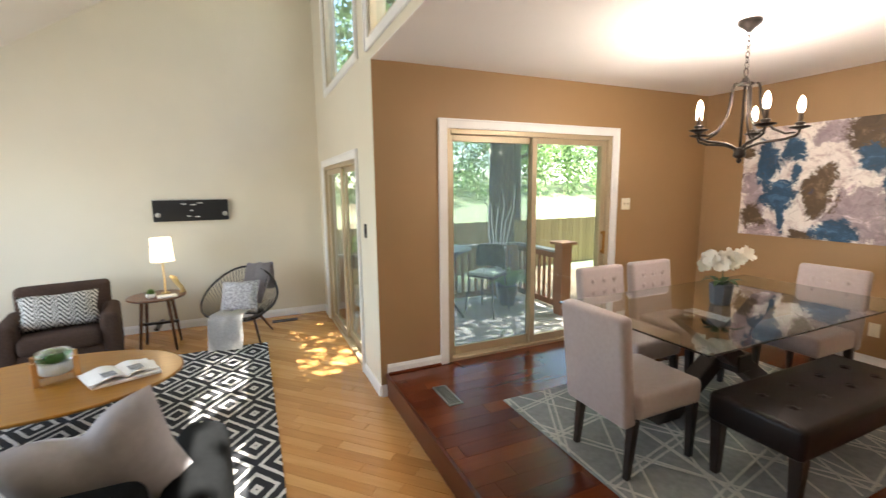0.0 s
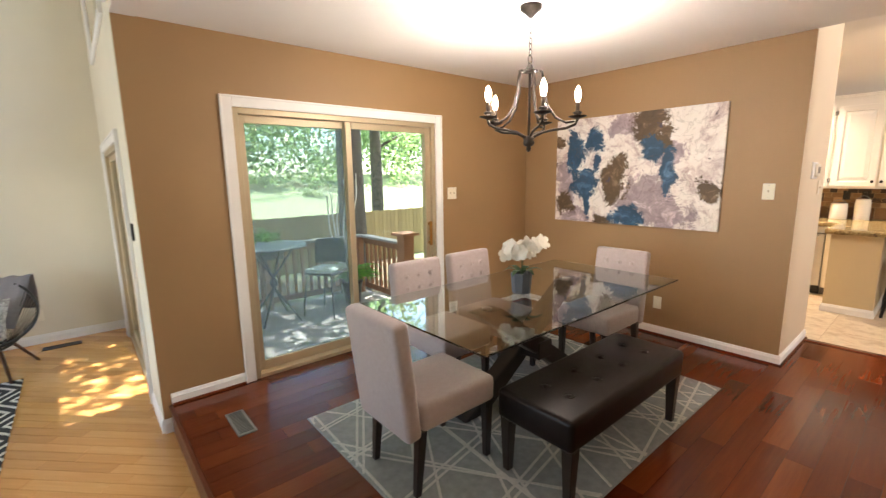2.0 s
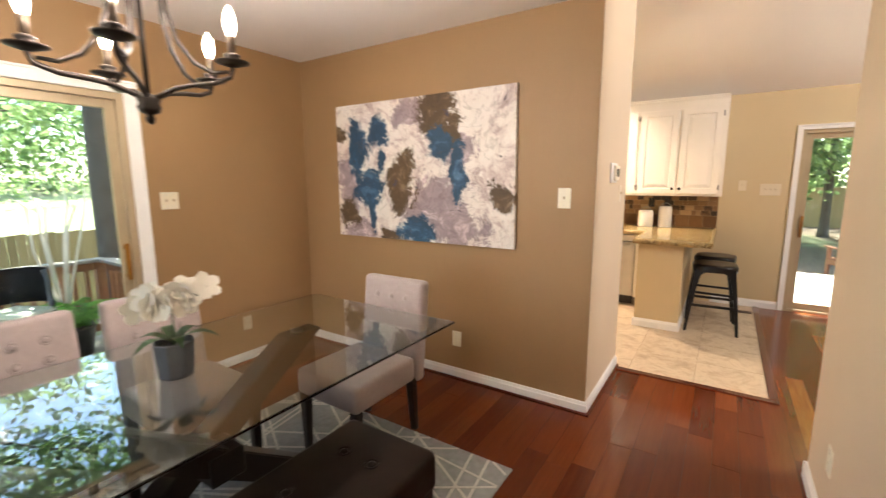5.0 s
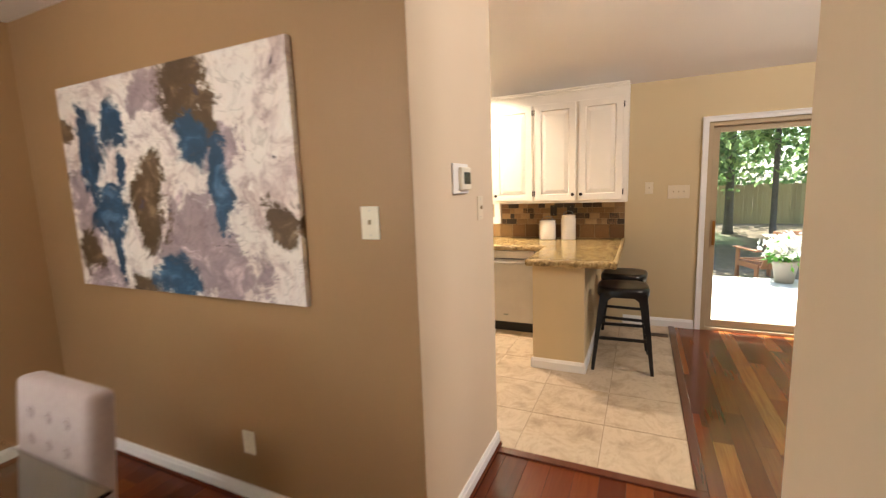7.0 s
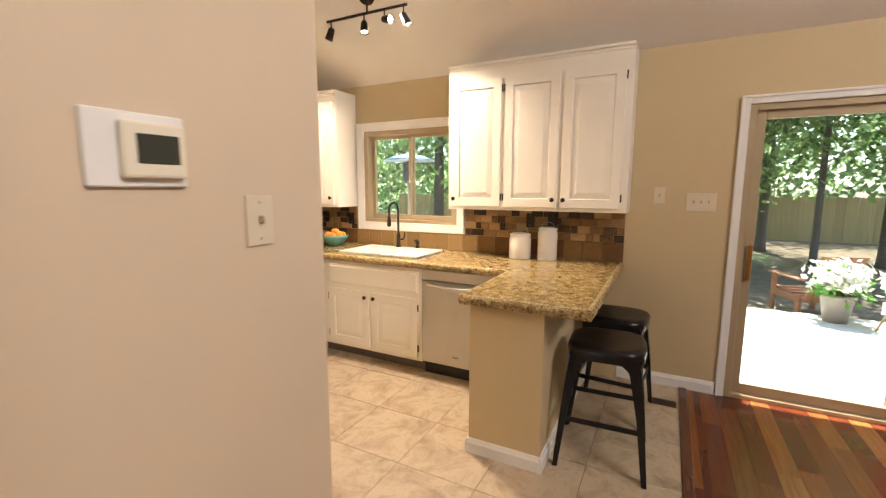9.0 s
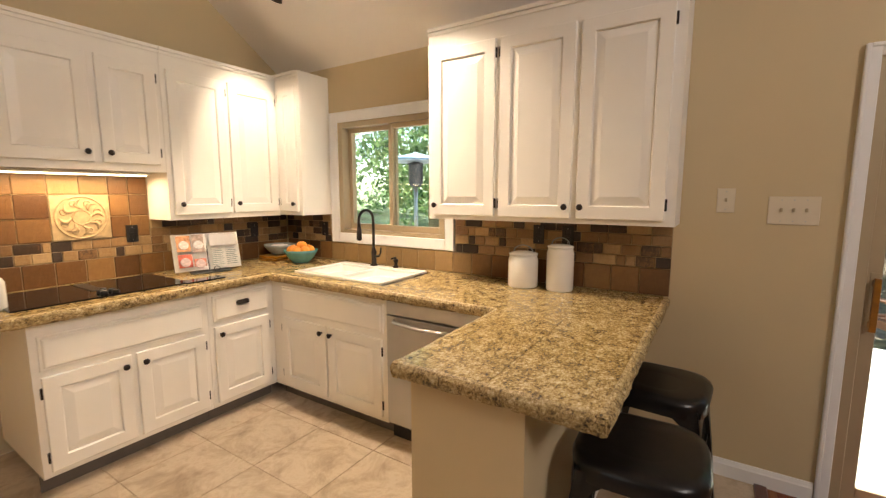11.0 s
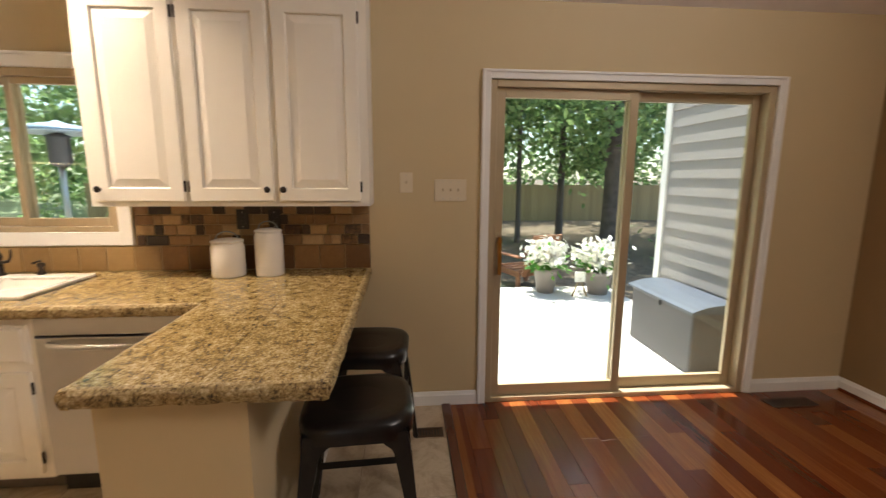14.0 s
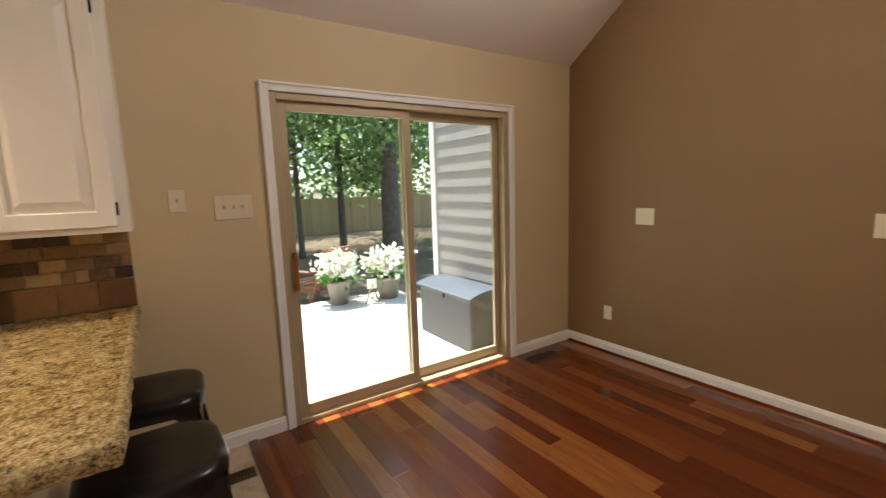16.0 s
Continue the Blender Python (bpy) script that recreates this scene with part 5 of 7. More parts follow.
def bar_stool(m):
    """Pressed-steel stool with a rounded seat, splayed legs and a low back band."""
    t = thing("bar_stool", m, "black metal bar stool at the counter", "stool", "stools at the peninsula")
    bm = bmesh.new()
    lo = ringed(bm, [(-0.178, -0.178, 0.178, 0.178, 0.10, 0.545), (-0.182, -0.182, 0.182, 0.182, 0.105, 0.588), (-0.174, -0.174, 0.174, 0.174, 0.105, 0.605), (-0.152, -0.152, 0.152, 0.152, 0.10, 0.611), (-0.08, -0.08, 0.08, 0.08, 0.06, 0.603)])
    bm.faces.new(lo[-1])
    part("seat", bm, M_STOOL, t)
    for sx in (-1, 1):
        for sy in (-1, 1):
            bm = bmesh.new()
            v = []
            for z, r, w in ((0.0, 0.215, 0.024), (0.30, 0.188, 0.034), (0.50, 0.166, 0.052), (0.575, 0.154, 0.075)):
                v.append([bm.verts.new((sx * (r + dx), sy * (r + dy), z)) for dx, dy in ((0, -w), (0, 0), (-w, 0), (-w, -w * 0.35), (-w * 0.35, -w))])
            for a, b in zip(v, v[1:]):
                for i in range(5):
                    bm.faces.new((a[i], a[(i + 1) % 5], b[(i + 1) % 5], b[i]))
            bm.faces.new(v[0])
            bm.faces.new(v[-1])
            part("leg", bm, M_STOOL, t)
    for z, r in ((0.24, 0.187), (0.36, 0.176)):
        for k in range(4):
            if z > 0.3 and k % 2:
                continue
            part("crossbar", boxes((-r, -0.004, z - 0.012, r, 0.004, z + 0.012)), M_STOOL, t, m=pose(0, 0, 0, 0, 0, 90 * k) @ pose(0, r - 0.008, 0))
    for k in range(4):
        bm = bmesh.new()
        top, low = [], []
        for i in range(13):
            x = -0.158 + 0.316 * i / 12
            arch = 0.55 - 0.16 * abs(2 * i / 12 - 1) ** 4
            top.append(bm.verts.new((x, 0, 0.57)))
            low.append(bm.verts.new((x, 0.004, arch)))
        for i in range(12):
            bm.faces.new((top[i], top[i + 1], low[i + 1], low[i]))
        part("apron", bm, M_STOOL, t, m=pose(0, 0, 0, 0, 0, 90 * k) @ pose(0, 0.165, 0))
    return t


s1 = bar_stool(pose(7.055, 0.215, 0, 0, 0, 3))
s1.scale = (1.08, 1.08, 1.10)
s2 = copy_thing(s1, pose(7.62, 0.225, 0, 0, 0, -4))
# ---- living room ----
M_SOFA = plain("charcoal_fabric", (0.006, 0.0065, 0.007), 0.9, var=0.2, scale=40, fine=700, bumps=0.3, spec=0.08)
M_BROWNFAB = plain("brown_fabric", (0.062, 0.038, 0.028), 0.9, var=0.15, scale=50, fine=700, bumps=0.35, spec=0.15)
M_GREYFAB = plain("light_grey_fabric", (0.40, 0.375, 0.40), 0.9, var=0.06, scale=30, fine=700, bumps=0.3, sheen=0.2)
M_THROW = plain("white_knit", (0.62, 0.60, 0.57), 0.95, var=0.12, scale=60, fine=260, bumps=0.6)
M_MIDWOOD = wood("dark_walnut", [(0.0, (0.05, 0.018, 0.006)), (0.5, (0.12, 0.045, 0.014)), (1.0, (0.19, 0.08, 0.028))], 0.32, (1.5, 12, 12), 0.8, coat=0.1)
M_SHADE = glow("lit_lamp_shade", (1.0, 0.80, 0.52), 0.5)
M_GOLD = plain("gilt_plaster", (0.55, 0.40, 0.18), 0.45, 0.2)


def lattice(name, dark, light, scale, zigzag=False):
    """Nested diamonds or zigzags in two colours, woven."""
    m, nt, b = material(name)
    v = coords(nt, (scale, scale, scale))
    jit = noise_tex(nt, v, 14.0, 2.0)
    sep = nt.nodes.new("ShaderNodeSeparateXYZ")
    nt.links.new(v, sep.inputs[0])

    def op(kind, a, b_=None, c=None):
        n = nt.nodes.new("ShaderNodeMath")
        n.operation = kind
        for i, q in enumerate((a, b_, c)):
            if q is None:
                continue
            if isinstance(q, (int, float)):
                n.inputs[i].default_value = q
            else:
                nt.links.new(q, n.inputs[i])
        return n.outputs[0]
    px = op("PINGPONG", sep.outputs[0], 0.5)
    py = op("MULTIPLY", sep.outputs[1 if not zigzag else 2], 0.75) if zigzag else op("PINGPONG", op("MULTIPLY", sep.outputs[1], 0.78), 0.5)
    s = op("ADD", op("ADD", px, py), op("MULTIPLY", jit.outputs[0], 0.05))
    band = op("FRACT", op("MULTIPLY", s, 4.0))
    mask = op("GREATER_THAN", band, 0.66 if not zigzag else 0.5)
    mx = nt.nodes.new("ShaderNodeMix")
    mx.data_type = "RGBA"
    nt.links.new(mask, mx.inputs[0])
    mx.inputs[6].default_value, mx.inputs[7].default_value = (*dark, 1), (*light, 1)
    nt.links.new(mx.outputs[2], b.inputs["Base Color"])
    b.inputs["Roughness"].default_value = 0.8
    f = noise_tex(nt, v, 240, 2)
    bump(nt, b, f.outputs[0], 0.4, 0.003)
    return m


M_LRUG = lattice("black_white_rug", (0.012, 0.013, 0.017), (0.66, 0.64, 0.60), 2.7)
M_ZIG = lattice("zigzag_fabric", (0.06, 0.055, 0.05), (0.62, 0.59, 0.53), 8.0, True)

t = thing("living_rug", pose(0, 0, LZ), "black rug with white nested diamond pattern", "rug")
part("weave", boxes((-2.75, 1.75, 0.0, -0.03, 5.24, 0.012), bevel=0.004), M_LRUG, t)


def soft_block(x0, y0, z0, x1, y1, z1, r=0.05):
    bm = bmesh.new()
    box(bm, x0, y0, z0, x1, y1, z1, bevel=r, seg=4)
    return bm


def pillow_mesh(w, h, d, chop=0.0):
    bm = bmesh.new()
    n = 12
    front, back = [], []
    for i in range(n + 1):
        fr, bk = [], []
        for j in range(n + 1):
            u, v = 2 * i / n - 1, 2 * j / n - 1
            k = max(0.0, (1 - u ** 4) * (1 - v ** 4)) ** 0.55
            sx = u * w / 2 * (1 - 0.09 * (1 - abs(v)) * abs(u))
            sz = v * h / 2 * (1 - 0.09 * (1 - abs(u)) * abs(v))
            dent = math.exp(-((u - 0.08 * (1 - v)) / 0.30) ** 2) * max(0.0, (v + 0.35) / 1.35)
            sz -= chop * dent
            k *= 1 - (3.2 * chop) * dent
            wr = noise.noise(Vector((u * 2.3, v * 2.3, w * 9))) * 0.010 * k
            fr.append(bm.verts.new((sx, -d / 2 * k - wr, sz)))
            bk.append(fr[-1] if k < 1e-6 else bm.verts.new((sx, d / 2 * k, sz)))
        front.append(fr)
        back.append(bk)
    for g in (front, back):
        for i in range(n):
            for j in range(n):
                q = [g[i][j], g[i + 1][j], g[i + 1][j + 1], g[i][j + 1]]
                try:
                    bm.faces.new(q).smooth = True
                except ValueError:
                    pass
    return bm


t = thing("sofa", pose(0, 0, LZ + 0.012), "charcoal fabric sofa seen from behind", "sofa")
part("base", soft_block(-2.40, 1.45, 0.10, -0.28, 2.30, 0.30, 0.03), M_SOFA, t)
part("backrest", soft_block(-2.40, 1.42, 0.25, -0.48, 1.71, 0.795, 0.06), M_SOFA, t, smooth=True)
part("arm", soft_block(-0.50, 1.44, 0.12, -0.27, 2.32, 0.66, 0.09), M_SOFA, t, smooth=True)
part("arm", soft_block(-2.60, 1.44, 0.12, -2.38, 2.32, 0.66, 0.09), M_SOFA, t, smooth=True)
for a, b in ((-2.37, -1.45), (-1.44, -0.52)):
    part("cushion", soft_block(a, 1.70, 0.29, b, 2.30, 0.45, 0.05), M_SOFA, t, smooth=True)
for x, y in ((-2.5, 1.5), (-0.36, 1.5), (-2.5, 2.22), (-0.36, 2.22)):
    bm = bmesh.new()
    tapered(bm, x, y, 0, 0.12, 0.03, 0.045)
    part("foot", bm, M_DARKWOOD, t)
t = thing("throw_pillow", pose(-0.665, 1.885, LZ + 0.735, 8, -17, 4), "light grey throw pillow with a dented top on the sofa", "pillow")
part("cover", pillow_mesh(0.52, 0.50, 0.19, 0.06), M_GREYFAB, t)

t = thing("armchair", pose(-1.86, 5.34, LZ, 0, 0, 12), "brown fabric club armchair with low arms", "armchair")
part("base", soft_block(-0.36, -0.36, 0.10, 0.36, 0.36, 0.30, 0.03), M_BROWNFAB, t, smooth=True)
part("seat_cushion", soft_block(-0.30, -0.40, 0.29, 0.30, 0.22, 0.45, 0.05), M_BROWNFAB, t, smooth=True)
part("backrest", soft_block(-0.38, 0.20, 0.25, 0.38, 0.40, 0.83, 0.05), M_BROWNFAB, t, m=pose(0, 0, 0, -4), smooth=True)
for sx in (-1, 1):
    part("arm", soft_block(*((0.29, -0.38, 0.10, 0.45, 0.36, 0.58) if sx > 0 else (-0.45, -0.38, 0.10, -0.29, 0.36, 0.58)), 0.06), M_BROWNFAB, t, smooth=True)
    for y in (-0.31, 0.31):
        bm = bmesh.new()
        tapered(bm, sx * 0.34, y, 0, 0.11, 0.03, 0.045)
        part("foot", bm, M_DARKWOOD, t)
t = thing("lumbar_pillow", pose(-1.84, 5.24, LZ + 0.62, -18, 0, 12), "zigzag patterned lumbar pillow on the armchair", "pillow")
part("cover", pillow_mesh(0.60, 0.34, 0.15), M_ZIG, t)

# side table with lamp
SX, SY = -1.12, 5.62
t = thing("side_table", pose(SX, SY, LZ), "round walnut side table with splayed legs", "table")
bm = bmesh.new()
lathe(bm, [(0.27, 0.575), (0.285, 0.585), (0.285, 0.595), (0.27, 0.60)], 32)
part("tabletop", bm, M_MIDWOOD, t)
for k in range(4):
    a = radians(45 + 90 * k)
    bm = bmesh.new()
    tube(bm, [(0.24 * math.cos(a), 0.24 * math.sin(a), 0), (0.17 * math.cos(a), 0.17 * math.sin(a), 0.575)], [0.012, 0.020], 8)
    part("leg", bm, M_MIDWOOD, t)
part("stretcher", boxes((-0.19, -0.022, 0.27, 0.19, 0.022, 0.295), (-0.022, -0.19, 0.245, 0.022, 0.19, 0.269)), M_DARKWOOD, t)
t = thing("table_lamp", pose(SX + 0.08, SY + 0.05, LZ + 0.60), "small lit table lamp with a white drum shade", "lamp")
bm = bmesh.new()
lathe(bm, [(0.05, 0), (0.05, 0.012), (0.012, 0.02), (0.009, 0.36), (0.012, 0.38)], 16)
part("stand", bm, M_GOLD, t)
bm = bmesh.new()
lathe(bm, [(0.115, 0.37), (0.11, 0.47), (0.10, 0.63)], 24)
part("shade", bm, M_SHADE, t, "glowing white fabric shade")
bm = bmesh.new()
tube(bm, [(0.1065 * math.cos(a), 0.1065 * math.sin(a), 0.54) for a in (k * math.pi / 12 for k in range(24))], 0.003, 5, closed=True)
part("band", bm, M_BLACK, t)
lamp("lamp_light", "POINT", pose(SX + 0.05, SY - 0.12, LZ + 1.05), 0.5, (1, 0.75, 0.45), 0.06)
t = thing("figurine", pose(SX + 0.20, SY + 0.02, LZ + 0.60), "gilt sculpted ornament on the side table", "ornament")
bm = bmesh.new()
tube(bm, [(0.05, 0, 0.0), (0.04, 0.01, 0.06), (0.0, 0.0, 0.12), (-0.02, 0, 0.17), (-0.06, 0, 0.20)], [0.035, 0.025, 0.028, 0.032, 0.02], 10)
part("body", bm, M_GOLD, t)


def succulent(x, y, z, r, label, pot=True):
    t = thing("succulent", pose(x, y, z), label, "plant")
    bm = bmesh.new()
    lathe(bm, [(r * 0.7, 0), (r * 0.9, r * 0.3), (r, r * 0.9), (r * 0.85, r * 0.9), (0, r * 0.8)], 18)
    part("pot", bm, M_CROCK, t)
    rg = random.Random(int(r * 1000))
    bm = bmesh.new()
    for k in range(46):
        a, e = k * 2.4, 0.15 + 1.2 * k / 46
        d = Vector((math.cos(a) * math.cos(e), math.sin(a) * math.cos(e), math.sin(e)))
        side = d.cross(Vector((0, 0, 1))).normalized()
        b0 = Vector((0, 0, r * 0.8)) + d * r * 0.2
        L = r * rg.uniform(0.7, 1.1)
        w = r * 0.22
        upv = side.cross(d)
        p = [b0 - side * w * 0.5, b0 + side * w * 0.5, b0 + d * L * 0.6 + side * w + upv * 0.004, b0 + d * L, b0 + d * L * 0.6 - side * w + upv * 0.004]
        bm.faces.new([bm.verts.new(q) for q in p])
    part("rosette", bm, plain("succulent_green", (0.16, 0.30, 0.07), 0.5, var=0.3, scale=20), t)
    return t


succulent(SX - 0.03, SY - 0.12, LZ + 0.60, 0.05, "tiny green succulent in a white dish")
t = thing("book", pose(SX + 0.12, SY - 0.14, LZ + 0.60, 0, 0, 12), "small closed white book on the side table", "book")
part("cover", boxes((-0.09, -0.06, 0, 0.09, 0.06, 0.018), bevel=0.002), M_PAPER, t)

# acapulco chair: an oval hoop strung with cord
ACX, ACY = -0.27, 5.50
t = thing("lounge_chair", pose(ACX, ACY, LZ, 0, 0, -12), "black corded oval lounge chair on wooden legs", "chair")
hoop = []
for k in range(32):
    a = 2 * math.pi * k / 32
    u, w = math.cos(a), math.sin(a)
    hoop.append(Vector((0.40 * w * (1 - 0.12 * u), -0.42 + 0.42 * (1 + u) * 1.0, 0.36 + 0.44 * ((1 + u) / 2) ** 1.3)))
bm = bmesh.new()
tube(bm, hoop, 0.013, 8, closed=True)
part("hoop", bm, M_BLACK, t)
ring = [Vector((0.15 * math.sin(2 * math.pi * k / 32), -0.02 + 0.16 * math.cos(2 * math.pi * k / 32), 0.27)) for k in range(32)]
bm = bmesh.new()
tube(bm, ring, 0.010, 8, closed=True)
part("seat_ring", bm, M_BLACK, t)
for k in range(32):
    for f in (0.0, 0.5):
        i, j = k, (k + 1) % 32
        a = hoop[i].lerp(hoop[j], f)
        b = ring[i].lerp(ring[j], f)
        mid = a.lerp(b, 0.5) - Vector((0, 0, 0.03))
        bm = bmesh.new()
        tube(bm, [a, mid, b], 0.0035, 4)
        part("cord", bm, M_BLACK, t)
for x, y, fx, fy in ((-0.15, -0.14, -0.24, -0.30), (0.15, -0.14, 0.24, -0.30), (-0.14, 0.12, -0.26, 0.30), (0.14, 0.12, 0.26, 0.30)):
    bm = bmesh.new()
    tube(bm, [(fx, fy, 0), (x, y, 0.28)], [0.011, 0.016], 8)
    part("leg", bm, M_MIDWOOD, t)
t = thing("cushion", pose(ACX - 0.02, ACY + 0.06, LZ + 0.50, -35, 0, -12), "patterned grey and white cushion in the lounge chair", "pillow")
part("cover", pillow_mesh(0.42, 0.42, 0.14), plain("speckled_cloth", (0.42, 0.41, 0.42), 0.9, var=0.5, scale=45), t)
t = thing("throw_blanket", pose(ACX, ACY, LZ, 0, 0, -12), "grey and white knit throw draped on the chair", "blanket")


def drape(path, w, mat, nm):
    bm = bmesh.new()
    rows = []
    for i, (y, z, xo) in enumerate(path):
        r = []
        for j in range(9):
            u = j / 8 - 0.5
            r.append(bm.verts.new((xo + u * w, y + 0.012 * math.sin(j * 2.1 + i), z + 0.010 * math.sin(j * 1.7 + i * 0.8))))
        rows.append(r)
    for a, b in zip(rows, rows[1:]):
        for j in range(8):
            bm.faces.new((a[j], a[j + 1], b[j + 1], b[j])).smooth = True
    bmesh.ops.solidify(bm, geom=bm.faces[:], thickness=0.012)
    part(nm, bm, mat, t)


drape([(0.44, 0.50, 0.16), (0.45, 0.70, 0.16), (0.44, 0.835, 0.15), (0.38, 0.83, 0.14), (0.24, 0.58, 0.10), (0.10, 0.40, 0.05)], 0.28, M_GREYFAB, "upper_fold")
drape([(-0.10, 0.385, -0.05), (-0.30, 0.40, -0.06), (-0.44, 0.41, -0.06), (-0.475, 0.36, -0.07), (-0.48, 0.20, -0.07), (-0.485, 0.05, -0.08)], 0.34, M_THROW, "lower_fold")

# coffee table
t = thing("coffee_table", pose(-1.50, 3.79, LZ + 0.012), "oval walnut coffee table with dark legs", "table")
bm = bmesh.new()
lathe(bm, [(0.97, 0.385), (1.0, 0.395), (1.0, 0.408), (0.985, 0.412)], 64)
for v in bm.verts:
    v.co.x *= 0.84
    v.co.y *= 0.60
part("tabletop", bm, M_TABLEWOOD, t)
for x in (-0.45, 0.45):
    for y in (-0.28, 0.28):
        bm = bmesh.new()
        tube(bm, [(x * 1.25, y * 1.2, 0), (x, y, 0.386)], [0.014, 0.024], 8)
        part("leg", bm, M_DARKWOOD, t)
ZT = LZ + 0.012 + 0.412
t = thing("planter_stand", pose(-1.45, 3.86, ZT, 0, 0, 20), "pale wooden stand holding a glass planter", "planter")
for x in (-0.11, 0.11):
    for y in (-0.08, 0.08):
        part("post", boxes((x - 0.018, y - 0.014, 0, x + 0.018, y + 0.014, 0.17), bevel=0.003), M_OAK, t)
part("crossbar", boxes((-0.10, -0.012, 0.03, 0.10, 0.012, 0.05), bevel=0.002), M_OAK, t)
bm = bmesh.new()
lathe(bm, [(0.085, 0.05), (0.10, 0.07), (0.105, 0.19), (0.098, 0.21)], 24)
part("glass_bowl", bm, glass("clear_planter_glass"), t)
succulent(-1.45, 3.86, ZT + 0.055, 0.085, "green succulent in a white pot inside glass")
t = thing("magazine", pose(-1.05, 3.72, ZT + 0.022, 0, 0, 28), "open magazine with white curling pages", "magazine")
for sgn in (-1, 1):
    bm = bmesh.new()
    n = 8
    for i in range(n):
        s0, s1 = i / n, (i + 1) / n
        zf = lambda s: 0.012 + 0.028 * math.sin(math.pi * min(1, s * 1.2)) * (1 - 0.6 * s)
        q = [bm.verts.new(p) for p in ((sgn * 0.21 * s0, -0.14, zf(s0)), (sgn * 0.21 * s1, -0.14, zf(s1)), (sgn * 0.21 * s1, 0.14, zf(s1)), (sgn * 0.21 * s0, 0.14, zf(s0)))]
        bm.faces.new(q)
    bmesh.ops.remove_doubles(bm, verts=bm.verts[:], dist=1e-5)
    bmesh.ops.solidify(bm, geom=bm.faces[:], thickness=0.008)
    pg = part("page", bm, M_PAPER, t)
    part("picture", boxes((sgn * 0.04, -0.12, 0.041, sgn * 0.12, -0.02, 0.0425)), plain("grey_photo", (0.25, 0.25, 0.26), 0.5, var=0.4, scale=30), t)
t = thing("book", pose(-1.02, 3.72, ZT, 0, 0, 20), "closed white book under the magazine", "book")
part("cover", boxes((-0.20, -0.14, 0, 0.20, 0.14, 0.022), bevel=0.002), M_PAPER, t)

# black wall panel
t = thing("wall_panel", pose(-0.775, 6.3, 1.31), "long black wall-mounted panel with pale marks", "panel")
part("board", boxes((-0.41, -0.05, -0.13, 0.41, 0, 0.13), bevel=0.004), M_BLACK, t)
part("top_edge", boxes((-0.41, -0.052, 0.128, 0.41, 0, 0.136)), M_CHROME, t)
for x, z, w in ((-0.08, 0.08, 0.03), (0.02, 0.07, 0.03), (0.10, 0.09, 0.03), (0.0, 0.0, 0.02), (-0.03, -0.07, 0.02), (0.06, -0.08, 0.03)):
    part("mark", boxes((x - w, -0.053, z - 0.006, x + w, -0.0495, z + 0.006)), M_PAPER, t)
for x in (-0.36, 0.37):
    bm = bmesh.new()
    lathe(bm, [(0.03, 0), (0.03, 0.006), (0.01, 0.012)], 16)
    part("dial", bm, M_CHROME, t, m=pose(x, -0.05, -0.05, 90, 0, 0))
plate("blank_plate", -1.33, 6.3, 1.28, 0, 0.09, 0.12, 0, mat=M_CREAM, label="painted blank plate beside the black panel")
plate("outlet", 0.06, 6.3, 0.12, 0, label="ivory outlet low on the cream wall")
# ---- outside ----
M_BARK = plain("tree_bark", (0.10, 0.085, 0.075), 0.9, var=0.35, scale=9, fine=40, bumps=0.9)
M_FENCE = wood("fence_cedar", [(0.0, (0.23, 0.165, 0.08)), (1.0, (0.40, 0.30, 0.155))], 0.75, (8, 8, 1.0), 0.5)
M_CONCRETE = plain("pale_concrete", (0.55, 0.53, 0.50), 0.85, var=0.10, scale=5, fine=60, bumps=0.3)
M_SIDING = plain("grey_beige_siding", (0.31, 0.285, 0.275), 0.6, var=0.03, scale=4)
M_CHEST = plain("grey_wicker_resin", (0.10, 0.092, 0.095), 0.55, var=0.15, scale=60, fine=220, bumps=0.6)
M_CHESTLID = plain("blue_grey_lid", (0.085, 0.10, 0.135), 0.35, var=0.1, scale=60, fine=220, bumps=0.4)
M_IRON = plain("dark_patio_metal", (0.05, 0.055, 0.07), 0.5, 0.5)
M_PATIOTOP = plain("slate_table_top", (0.13, 0.14, 0.17), 0.35, var=0.15, scale=12)
M_PADGREEN = plain("pale_green_pad", (0.50, 0.55, 0.49), 0.85)
M_WHITEBRANCH = plain("white_branch", (0.72, 0.68, 0.62), 0.7)
M_POT = plain("taupe_pot", (0.28, 0.24, 0.21), 0.6)


def leaf_material(name, a, b_):
    m, nt, b = material(name)
    tone = random_tone(nt)
    nt.links.new(ramp(nt, tone, [(0.0, a), (1.0, b_)]), b.inputs["Base Color"])
    b.inputs["Roughness"].default_value = 0.4
    b.inputs["Transmission Weight"].default_value = 0.0
    tl = nt.nodes.new("ShaderNodeBsdfTranslucent")
    nt.links.new(ramp(nt, tone, [(0.0, tuple(c * 1.9 for c in a)), (1.0, tuple(c * 2.0 for c in b_))]), tl.inputs[0])
    mx = nt.nodes.new("ShaderNodeMixShader")
    mx.inputs[0].default_value = 0.65
    nt.links.new(b.outputs[0], mx.inputs[1])
    nt.links.new(tl.outputs[0], mx.inputs[2])
    nt.links.new(mx.outputs[0], nt.nodes["Material Output"].inputs[0])
    return m


M_FOLIAGE = leaf_material("woodland_leaf", (0.05, 0.095, 0.035), (0.21, 0.29, 0.12))
M_FERN = leaf_material("fern_leaf", (0.05, 0.16, 0.03), (0.14, 0.30, 0.06))


